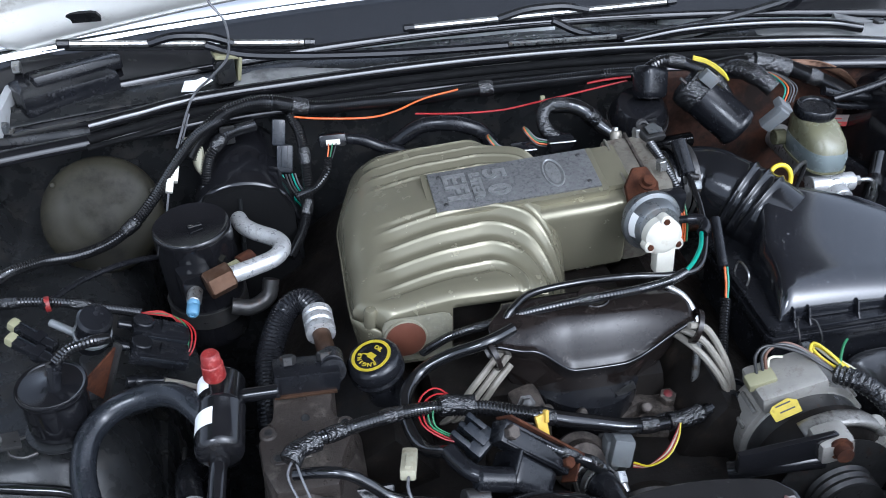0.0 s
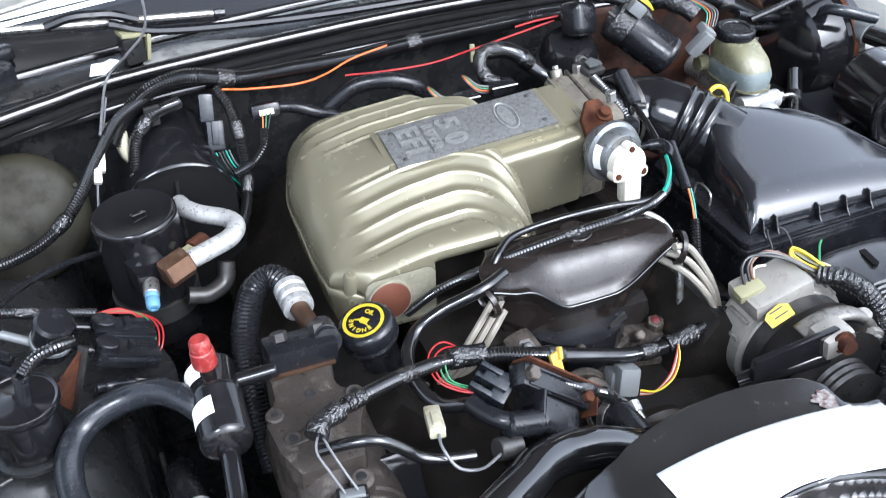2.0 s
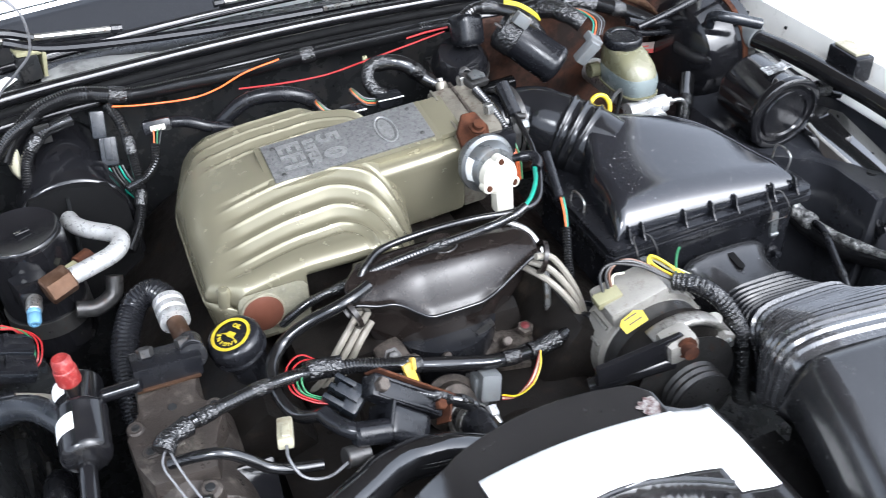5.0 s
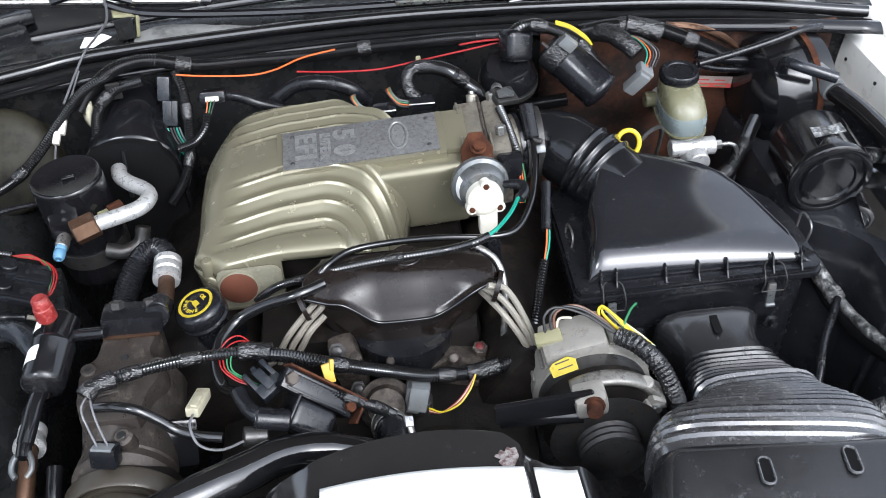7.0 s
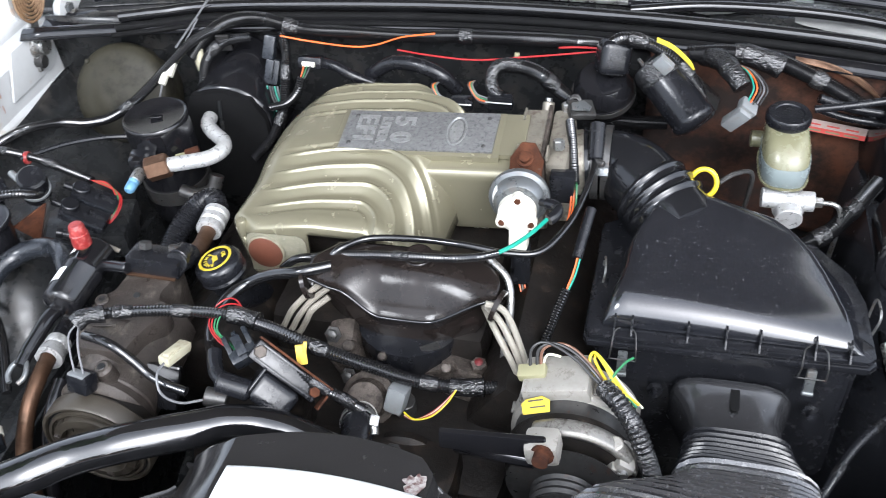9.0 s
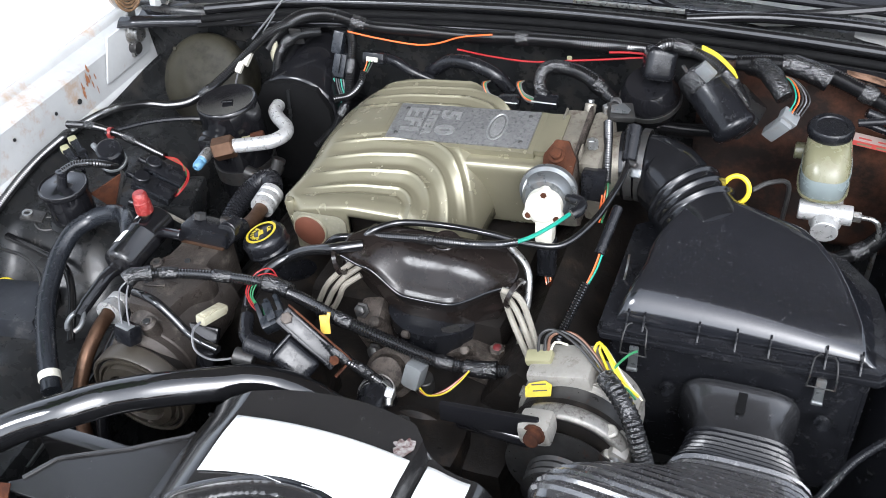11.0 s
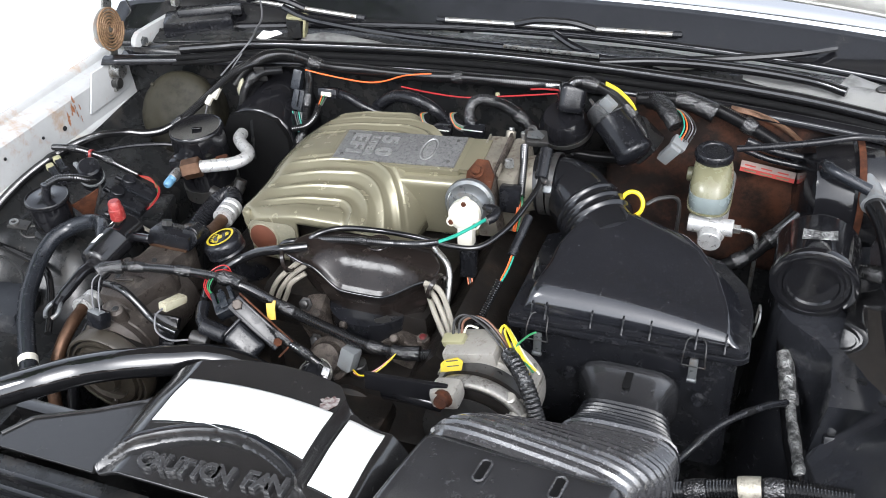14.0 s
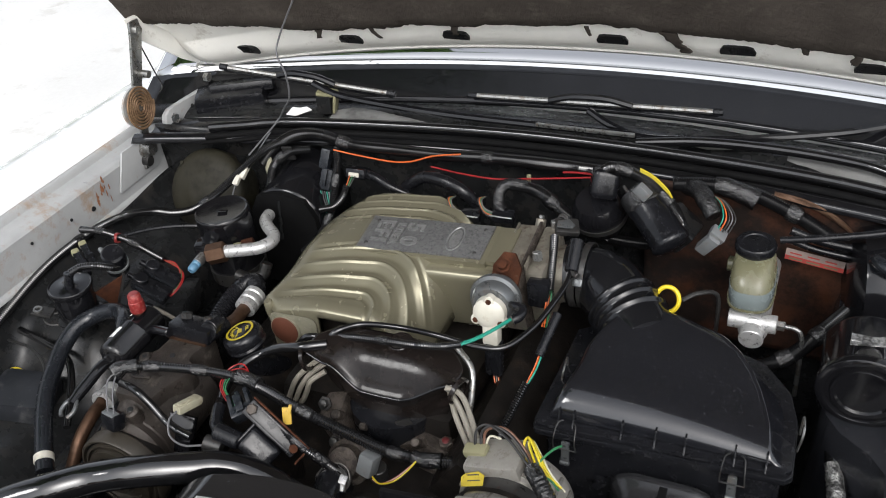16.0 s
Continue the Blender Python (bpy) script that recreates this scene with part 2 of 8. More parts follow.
cover_plastic = surface("glossy brownish black cover", (0.0100, 0.0078, 0.0070), 0.15, 0.0, 0.25, 160, 0.15, (0.024, 0.019, 0.016), 0.2, 70, rough_var=0.08, spec=0.3)
matte_black = surface("matt black recess", (0.004, 0.004, 0.0042), 0.75, 0.0, 0.2, 200, 0.1, spec=0.1)
rubber = surface("black rubber", (0.0072, 0.0074, 0.0088), 0.22, 0.0, 0.2, 140, 0.15, (0.023, 0.023, 0.025), 0.2, 60, rough_var=0.1, spec=0.36)
shiny_rubber = surface("dressed black rubber", (0.006, 0.006, 0.0065), 0.10, 0.0, 0.2, 120, 0.2, (0.02, 0.02, 0.02), 0.12, 60, rough_var=0.06, spec=0.8)
grey_rubber = surface("greyed rubber hose", (0.012, 0.0135, 0.0165), 0.22, 0.0, 0.15, 160, 0.12, (0.032, 0.033, 0.036), 0.15, 80, rough_var=0.08, spec=0.5)
hose_rubber = surface("dressed ribbed rubber", (0.0055, 0.0055, 0.006), 0.075, 0.0, 0.25, 150, 0.12, (0.03, 0.03, 0.03), 0.05, 120, rough_var=0.04, spec=1.0, detail=3.0)
loom_plastic = surface("black corrugated sleeve", (0.0065, 0.0065, 0.0070), 0.11, 0.0, 0.2, 100, 0.08, (0.030, 0.029, 0.028), 0.16, 90, rough_var=0.06, spec=1.0)
tape = surface("cracked black tape", (0.0055, 0.0055, 0.006), 0.10, 0.0, 0.4, 200, 1.0, (0.09, 0.09, 0.09), 0.06, 300, depth=0.0035, rough_var=0.05, spec=0.8, detail=2.5)
pale_lead = surface("aged beige plug lead", (0.19, 0.175, 0.145), 0.5, 0.0, 0.15, 90, 0.1, (0.18, 0.15, 0.12), 0.4, 40)
reservoir_mat = surface("yellowed translucent plastic", (0.125, 0.121, 0.073), 0.26, 0.0, 0.15, 60, 0.1, (0.105, 0.085, 0.045), 0.4, 30)
fluid_mat = surface("fluid behind yellowed plastic", (0.140, 0.165, 0.165), 0.26, 0.0, 0.1, 60, 0.05)
white_plastic = surface("aged white plastic", (0.52, 0.50, 0.43), 0.45, 0.0, 0.08, 120, 0.15, (0.35, 0.30, 0.22), 0.25, 50)
grey_plastic = surface("grey plastic", (0.12, 0.127, 0.13), 0.45, 0.0, 0.12, 120, 0.15, (0.12, 0.11, 0.10), 0.35, 60)
valve_grey = surface("grey passivated steel", (0.12, 0.127, 0.13), 0.35, 0.6, 0.12, 160, 0.15, (0.14, 0.12, 0.1), 0.3, 60)
blue_grey = surface("blue grey plastic", (0.010, 0.012, 0.0155), 0.3, 0.0, 0.2, 160, 0.15, (0.03, 0.03, 0.03), 0.3, 80, spec=0.4)
red_plastic = surface("faded red plastic", (0.18, 0.014, 0.013), 0.42, 0.0, 0.25, 240, 0.3, (0.34, 0.11, 0.095), 0.45, 230)
dull_red = surface("oily dark red plastic", (0.07, 0.006, 0.007), 0.4, 0.0, 0.3, 200, 0.2, (0.012, 0.008, 0.007), 0.5, 120)
blue_plastic = surface("light blue plastic", (0.085, 0.19, 0.29), 0.4, 0.0, 0.1, 200, 0.2)
yellow_plastic = surface("yellow plastic", (0.62, 0.47, 0.02), 0.4, 0.0, 0.1, 150, 0.1, (0.4, 0.28, 0.02), 0.2, 60)
ochre_plastic = surface("ochre plastic", (0.50, 0.33, 0.05), 0.45, 0.0, 0.15, 150, 0.1, (0.2, 0.13, 0.05), 0.3, 60)
cream_tape = surface("yellowed tape tag", (0.20, 0.19, 0.11), 0.6, 0.0, 0.12, 150, 0.2)
cream_plastic = surface("aged cream plug plastic", (0.30, 0.282, 0.205), 0.45, 0.0, 0.12, 150, 0.15, (0.17, 0.14, 0.09), 0.35, 60)
yellow_print = surface("yellow print", (0.38, 0.29, 0.014), 0.5, 0.0, 0.10, 150, 0.05, (0.16, 0.12, 0.01), 0.25, 260)
paper = surface("bright white paper label", (0.82, 0.82, 0.80), 0.55, 0.0, 0.02, 90, 0.05, (0.6, 0.58, 0.55), 0.05, 20)
print_grey = surface("faint grey print", (0.45, 0.45, 0.44), 0.6, 0.0, 0.05, 90, 0.0)
print_black = surface("black print", (0.03, 0.03, 0.03), 0.6, 0.0, 0.05, 90, 0.0)
print_red = surface("red print", (0.50, 0.07, 0.06), 0.6, 0.0, 0.1, 90, 0.0)
white_paint = surface("white car paint", (0.80, 0.81, 0.81), 0.25, 0.0, 0.03, 60, 0.05, (0.62, 0.61, 0.58), 0.2, 12, coat=0.6)
# cream white lifted to stand in for bounce light under the bonnet
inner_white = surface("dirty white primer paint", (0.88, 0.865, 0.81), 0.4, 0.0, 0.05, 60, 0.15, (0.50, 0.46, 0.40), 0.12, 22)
# wing white with rust spots, its base greyed to carry the shade
rusty_shaded_white = surface("dirty white wing paint greyed for shade", (0.36, 0.365, 0.365), 0.42, 0.0, 0.10, 60, 0.2, (0.29, 0.19, 0.11), 0.26, 16)
cowl_grey = surface("weathered grey cowl paint", (0.16, 0.16, 0.155), 0.35, 0.0, 0.3, 60, 0.1, (0.035, 0.034, 0.032), 0.42, 9, spec=0.35)
tower_beige = surface("overspray olive steel", (0.0165, 0.0150, 0.0095), 0.55, 0.0, 0.3, 60, 0.2, (0.008, 0.0072, 0.006), 0.6, 14, spec=0.2)
pad_felt = surface("sooty felt pad", (0.060, 0.051, 0.044), 0.95, 0.0, 0.2, 120, 0.8, (0.10, 0.088, 0.075), 0.35, 22, depth=0.003, spec=0.1)
engine_iron = surface("grimy engine iron", (0.0085, 0.0072, 0.0063), 0.42, 0.2, 0.45, 90, 0.8, (0.034, 0.024, 0.017), 0.30, 34, depth=0.0012, spec=0.25)
silver_tape = surface("ragged silver tape", (0.44, 0.44, 0.43), 0.22, 0.7, 0.3, 220, 1.0, (0.008, 0.008, 0.008), 0.80, 110, depth=0.003, detail=3.0)
wire_grey = surface("grey wire", (0.10, 0.10, 0.105), 0.35, 0.0, 0.05, 60, 0.0)
wire_black = surface("black wire", (0.015, 0.015, 0.015), 0.4, 0.0, 0.1, 60, 0.0)
wire_orange = surface("orange wire", (0.50, 0.09, 0.012), 0.4, 0.0, 0.05, 60, 0.0)
wire_red = surface("red wire", (0.26, 0.012, 0.013), 0.4, 0.0, 0.08, 60, 0.0)
wire_green = surface("green wire", (0.02, 0.13, 0.05), 0.4, 0.0, 0.05, 60, 0.0)
wire_teal = surface("turquoise wire", (0.008, 0.20, 0.14), 0.4, 0.0, 0.05, 60, 0.0)
wire_yellow = surface("yellow wire", (0.48, 0.38, 0.012), 0.4, 0.0, 0.05, 60, 0.0)
wire_pale = surface("pale wire", (0.48, 0.46, 0.36), 0.4, 0.0, 0.08, 60, 0.0)
concrete = surface("pale concrete", (0.68, 0.675, 0.655), 0.85, 0.0, 0.10, 40, 0.4, (0.40, 0.37, 0.32), 0.3, 1.2, depth=0.004)
lawn = surface("lawn", (0.06, 0.11, 0.03), 0.9, 0.0, 0.35, 30, 0.8, (0.13, 0.12, 0.05), 0.4, 2.0, depth=0.02)
tree_leaf = surface("broad leaf", (0.05, 0.09, 0.025), 0.55, 0.0, 0.35, 5, 0.0)
house_wall = surface("red brown rendered wall", (0.22, 0.11, 0.075), 0.85, 0.0, 0.15, 30, 0.4, (0.15, 0.09, 0.06), 0.3, 3, depth=0.004)
leaf = surface("palm leaf", (0.07, 0.13, 0.03), 0.5, 0.0, 0.3, 8, 0.0)
bark = surface("palm bark", (0.20, 0.16, 0.11), 0.9, 0.0, 0.3, 30, 0.8, depth=0.01)
glass_mat = surface("tinted windscreen", (0.004, 0.007, 0.006), 0.015, 0.0, 0.1, 20, 0.0, rough_var=0.01, ior=10.0)

# ---------- ground and surroundings ----------
single("ground", sheet(lambda u, v: V((u, v, 0)), steps(-300, 300, 8), steps(-300, 300, 8)), lawn, "wide green lawn reaching the horizon", "ground", kind="structure", smooth=False)
single("pavement", block((0.3, 1.0, 0.004), (13, 16, 0.03), bev=0.01), concrete, "pale sunlit concrete driveway with brown stains", "pavement", kind="structure")


def palm(x, y, h, seed, scale=1.0):
    """Palm: ringed trunk, arching fronds with many leaflets."""
    rnd = random.Random(seed)
    t = thing("palm_tree", (x, y, 0), "tall palm tree with arching green fronds beside the driveway", "tree")
    line = [V((x + 0.15 * math.sin(k * 0.3), y, 0.02 + h * k / 24)) for k in range(25)]
    part("trunk", sweep(bmesh.new(), line, [0.17 - 0.003 * k + 0.012 * (k % 2) for k in range(25)], 14), bark, t)
    for k in range(32):
        a, lift = 2 * math.pi * k / 16 + rnd.uniform(-0.15, 0.15), rnd.uniform(-0.2, 1.0)
        b = bmesh.new()
        L = rnd.uniform(1.7, 2.4) * scale
        d, s = V((math.cos(a), math.sin(a), 0)), V((-math.sin(a), math.cos(a), 0))
        rib = [line[-1] + d * (L * q) + V((0, 0, L * (lift * q - (0.5 + 0.5 * lift) * q * q * 1.3))) for q in steps(0, 1, 16)]
        sweep(b, rib, [0.016 * scale * (1.05 - q) for q in steps(0, 1, 16)], 5)
        for i in range(2, 17):
            for sgn in (-1, 1):
                for j in range(2):
                    p = rib[i].lerp(rib[i - 1], j * 0.5)
                    ln = 0.55 * scale * math.sin(math.pi * (0.12 + 0.85 * i / 17)) * rnd.uniform(0.8, 1.1)
                    tip = p + (s * sgn + d * 0.55).normalized() * ln + V((0, 0, -0.35 * ln + rnd.uniform(-0.05, 0.05)))
                    m = p.lerp(tip, 0.45) + V((0, 0, 0.04 * scale))
                    w = d * 0.055 * scale
                    vs = [b.verts.new(q) for q in (p - w, p + w, m + w * 1.3, tip, m - w * 1.3)]
                    b.faces.new((vs[0], vs[1], vs[2], vs[4]))
                    b.faces.new((vs[4], vs[2], vs[3]))
        part("frond", b, leaf, t, smooth=False)
    return t


palm(-6.7, 0.9, 12.2, 4, 2.2)


def tree(x, y, h, seed):
    """Broadleaf tree: tapered trunk, limbs, and a crown of many small leaf clumps."""
    rnd = random.Random(seed)
    t = thing("tree", (x, y, 0), "green broadleaf tree across the driveway", "tree", "trees across the driveway")
    b = bmesh.new()
    top = V((x, y, h * 0.45))
    sweep(b, curve_points([(x, y, 0), (x + 0.05, y, h * 0.2), top], 0.2), [0.20 - 0.08 * i / 20 for i in range(len(curve_points([(x, y, 0), (x + 0.05, y, h * 0.2), top], 0.2)))], 10)
    tips = []
    for k in range(9):
        a = 2.4 * k + rnd.random()
        tip = top + V((math.cos(a) * h * 0.26 * rnd.uniform(0.5, 1), math.sin(a) * h * 0.2 * rnd.uniform(0.5, 1), h * rnd.uniform(0.05, 0.42)))
        tips.append(tip)
        sweep(b, curve_points([top - V((0, 0, 0.3)), top.lerp(tip, 0.5) + V((0, 0, 0.2)), tip], 0.25), [0.06] * len(curve_points([top - V((0, 0, 0.3)), top.lerp(tip, 0.5) + V((0, 0, 0.2)), tip], 0.25)), 6)
    part("trunk", b, bark, t)
    b = bmesh.new()
    for k in range(2600):
        c = rnd.choice(tips) + V((rnd.gauss(0, 1), rnd.gauss(0, 0.8), rnd.gauss(0, 0.7))) * h * 0.09
        u = V((rnd.gauss(0, 1), rnd.gauss(0, 1), rnd.gauss(0, 1))).normalized() * 0.16
        w = u.cross(V((rnd.gauss(0, 1), rnd.gauss(0, 1), rnd.gauss(0, 1)))).normalized() * 0.09
        b.faces.new([b.verts.new(q) for q in (c - u, c + w, c + u, c - w)])
    part("crown", b, tree_leaf, t, smooth=False)


for k, (x, y, h) in enumerate(((-9.5, -15.5, 4.6), (-4.0, -17.5, 5.4), (1.2, -16.2, 4.2), (6.4, -17.6, 5.2), (11.0, -15.8, 4.6))):
    tree(x, y, h, 20 + k)
single("garden_wall", block((0.5, -13.0, 1.0), (30, 0.2, 2.0), bev=0.02), house_wall, "plain red brown wall across the driveway", "wall", kind="structure")

# ---------- car body ----------
car = thing("car", (0.33, 0.6, 0.0), "white car with its bonnet raised over the engine bay", "car")
# left front wing: outer skin, gutter and inner flange


def fender(sign, x_in, name):
    """Wing: crowned outer skin, rolled gutter edge, inner upright flange. sign -1 is on the low-x side."""
    def skin(u, v):
        # u: 0 at the gutter .. 1 outside low; v along the car
        out = 0.30 * math.sin(u * math.pi / 2)
        drop = 0.46 * (1 - math.cos(u * math.pi / 2)) ** 1.4
        return V((x_in + sign * (0.012 + out), v, 0.925 - drop - 0.05 * sm(0.7, -0.35, v) + 0.02 * sm(0.0, 0.2, u)))
    part(name, sheet(skin, steps(0, 1, 24), steps(-0.35, 1.75, 42)), white_paint, car, "glossy white wing panel", solid=0.004)

    def flange(u, v):
        z1 = 0.925 - 0.05 * sm(0.7, -0.35, v)
        prof = [(0.012, z1), (0.004, z1 - 0.004), (0.0, z1 - 0.012), (-0.012, z1 - 0.016), (-0.03, z1 - 0.018), (-0.036, z1 - 0.024), (-0.038, z1 - 0.05), (-0.04, z1 - 0.085), (-0.05, z1 - 0.092)]
        i = min(int(u), len(prof) - 2)
        (a, b), (c, d) = prof[i], prof[i + 1]
        f = u - i
        return V((x_in + sign * (a + (c - a) * f), v, b + (d - b) * f))
    # the low-x flange takes the white that has shade in its colour
    fl = part("wing_flange", sheet(flange, steps(0, 8, 16), steps(-0.35, 1.30, 60)), rusty_shaded_white if sign < 0 else inner_white, car, "dirty white flange with rust stains and holes", solid=0.003)
    for k in range(7):
        y = 0.70 + 0.075 * k + 0.012 * (k % 3)
        part("hole", rod((x_in - sign * 0.0395, y, 0.866 + 0.018 * ((k * 5) % 3) / 2), (x_in - sign * 0.0420, y, 0.866 + 0.018 * ((k * 5) % 3) / 2), 0.0028 if k % 3 else 0.0045, segs=12), black_body, fl)
    return fl


flange_left = fender(-1, -0.385, "wing")
fender(1, 1.045, "wing")
streaks = bmesh.new()
rust_rnd = random.Random(31)
for k in range(16):
    cy, cz = rust_rnd.gauss(0.952, 0.011), rust_rnd.gauss(0.888, 0.009)
    w, h = rust_rnd.uniform(0.0012, 0.0038), rust_rnd.uniform(0.004, 0.017)
    joined(streaks, sheet(lambda u, v: V((-0.3438 + 0.00001 * k, cy + w * (2 * v - 1) * math.sin(math.pi * (0.08 + 0.84 * u)) * (0.7 + 0.6 * noise.noise(V((u * 9, k, v)))), cz + h * (u - 0.7))), steps(0, 1, 10), steps(0, 1, 2)))
part("rust_streaks", streaks, surface("rust bloom on paint", (0.24, 0.095, 0.042), 0.8, 0.0, 0.3, 300, 0.5, (0.36, 0.22, 0.14), 0.5, 140), flange_left, "orange brown rust streaks")
part("hinge_slot", block((-0.3455, 1.05, 0.878), (0.004, 0.03, 0.032), bev=0.001), black_body, flange_left)

# inner aprons: sheet steel falling into the bay


def apron_left(u, v):
    bulge = 0.05 * math.exp(-((v - 0.55) / 0.2) ** 2)
    return V((-0.335 + 0.14 * sm(0, 0.5, u) + 0.08 * u + bulge * sm(0.1, 0.6, u), v, 0.835 - 0.07 * sm(0.72, 0.64, v) * sm(0, 0.15, u) - 0.03 * sm(0, 0.1, u) - 0.45 * sm(0.25, 1, u) - 0.02 * noise.noise(V((u * 3, v * 4, 0)))))


part("apron", sheet(apron_left, steps(0, 1, 30), steps(-0.2, 1.16, 50)), black_body, car, "dusty black inner apron", solid=0.003)


def apron_right(u, v):
    shelf = sm(0.655, 0.70, v)
    inner = 0.845 + 0.070 * sm(0.86, 0.78, v)
    x0, z0 = 1.005 - 0.10 * sm(0, 0.35, u) - 0.06 * u, 0.835 - 0.10 * sm(0, 0.35, u) - 0.40 * sm(0.3, 1, u)
    x1, z1 = 1.005 - (1.005 - inner) * min(1.0, u / 0.75) - 0.03 * max(0.0, (u - 0.75) / 0.25), 0.835 - 0.040 * sm(0, 0.12, u) - 0.42 * sm(0.77, 1, u)
    return V((x0 + (x1 - x0) * shelf, v, z0 + (z1 - z0) * shelf + 0.003 * noise.noise(V((u * 4, v * 5, 3)))))


ap_r = part("apron", sheet(apron_right, steps(0, 1, 30), steps(-0.2, 1.16, 50)), apron_hazed, car, "black inner apron with stamped holes", solid=0.003)
part("frame_rail", block((-0.150, 0.50, 0.640), (0.085, 0.95, 0.110), (0, -12, 3), bev=0.012), black_body, car, "dusty black frame rail")
part("rail_seam", tube([(-0.118, 0.78, 0.705), (-0.112, 0.60, 0.700), (-0.100, 0.42, 0.692)], 0.003, 6), black_body, car)
part("floor_pan", block((0.33, 0.45, 0.33), (1.25, 1.5, 0.02), bev=0.004), black_body, car, "dark undertray")


# bulkhead
def bulkhead(u, v):
    x = u
    return V((x, 1.165 - 0.045 * sm(0.2, -0.33, x) - 0.035 * sm(0.6, 1.03, x) + 0.02 * sm(0.75, 0.3, v) + 0.006 * noise.noise(V((x * 9, v * 9, 1))), v))


part("bulkhead", sheet(bulkhead, steps(-0.34, 1.03, 60), steps(0.33, 0.935, 40)), black_body, car, "black painted bulkhead", solid=0.004)
part("bulkhead_panel", sheet(lambda u, v: V((u, 1.135 + 0.02 * (0.93 - v) - 0.02 * sm(0.7, 0.95, u) + 0.006 * noise.noise(V((u * 14, v * 14, 7))), v)), steps(0.555, 0.98, 36), steps(0.66, 0.937, 28)), brown_paint, car, "rust eaten panel behind the brake reservoir", solid=0.004)

# cowl, seal, grille
def arc(x):
    return 0.40 * (x - 0.38) ** 2


SEAL = [(-0.205, 1.104, 0.948), (-0.15, 1.122, 0.950), (-0.05, 1.152, 0.952), (0.25, 1.186, 0.954), (0.5, 1.188, 0.954), (0.8, 1.165, 0.95), (1.03, 1.12, 0.938)]
part("cowl_lip", sheet(lambda u, v: V((u, 1.150 - arc(u) * 0.5 + 0.10 * v, 0.930 + 0.014 * math.sin(v * 9) * (1 - v))), steps(-0.34, 1.03, 50), steps(0, 1, 14)), black_paint, car, "black cowl ledge", solid=0.004)


def cowl(u, v):
    return V((u, 1.235 - arc(u) * 0.4 + 0.13 * v, 0.925 + 0.012 * math.sin(v * 5) + 0.004 * noise.noise(V((u * 8, v * 3, 0)))))


cowl_ob = part("cowl_panel", sheet(cowl, steps(-0.40, 1.06, 60), steps(0, 1, 12)), black_body, car, "black cowl panel", solid=0.004)


def bare_patch(xs, low, high):
    """Where the cowl's black has gone and dull grey paint shows."""
    def at(u, v):
        y0, y1 = float(np.interp(u, xs, low)), float(np.interp(u, xs, high))
        y = y0 + (y1 - y0) * v + 0.003 * noise.noise(V((u * 30, v * 4, 8)))
        w = (y - 1.235 + arc(u) * 0.4) / 0.13
        return cowl(u, w) + V((0, 0, 0.003 + 0.010 * max(0.0, -w)))
    return sheet(at, steps(xs[0], xs[-1], 40), steps(0, 1, 6))


part("bare_panel", bare_patch([-0.03, 0.0, 0.14, 0.33], [1.216, 1.206, 1.212, 1.219], [1.236, 1.250, 1.240, 1.222]), cowl_grey, cowl_ob, "dull grey bare cowl paint")
part("bare_panel", bare_patch([0.58, 0.62, 0.77, 0.86], [1.252, 1.240, 1.262, 1.272], [1.262, 1.276, 1.300, 1.282]), cowl_grey, cowl_ob, "dull grey bare cowl paint")
part("bare_panel", bare_patch([0.74, 0.82, 0.90, 0.98], [1.232, 1.206, 1.180, 1.165], [1.240, 1.246, 1.250, 1.236]), cowl_grey, cowl_ob, "dull grey bare cowl paint")

seal = single("rubber_seal", sweep(bmesh.new(), curve_points(SEAL, 0.012), [0.0085] * len(curve_points(SEAL, 0.012)), 12, flat=1.0), shiny_rubber, "glossy black rubber bonnet seal along the cowl", "seal")
part("seal_foot", sweep(bmesh.new(), curve_points([(x, y - 0.016, z - 0.010) for x, y, z in SEAL], 0.012), [0.006] * len(curve_points(SEAL, 0.012)), 10), matte_black, seal)
part("seal_foot", sweep(bmesh.new(), curve_points([(x, y - 0.030, z - 0.014) for x, y, z in SEAL], 0.012), [0.004] * len(curve_points(SEAL, 0.012)), 8), matte_black, seal)


# windscreen
def screen(u, v):
    return V((u, 1.352 - 0.25 * (u - 0.45) ** 2 + 0.72 * v, 0.925 + 0.36 * v + 0.03 * math.sin(v * math.pi)))


glass_pane = part("windscreen", sheet(screen, steps(-0.42, 1.08, 40), steps(0.095, 1, 24)), glass_mat, car, "dark tinted windscreen reflecting sky", solid=0.005)
# lower glass in black paint, for the dark bonnet underside it mirrors
part("bonnet_reflection", sheet(screen, steps(-0.42, 1.08, 40), steps(0, 0.0948, 6)), black_paint, glass_pane, "dark foot of the glass, bonnet reflection given in black", solid=0.005)
part("roof", sheet(lambda u, v: V((u, 2.05 - 0.1 * (u - 0.33) ** 2 + 1.3 * v, 1.285 + 0.1 * math.sin(v * math.pi * 0.6))), steps(-0.42, 1.08, 20), steps(0, 1, 12)), white_paint, car, "white roof", solid=0.01)
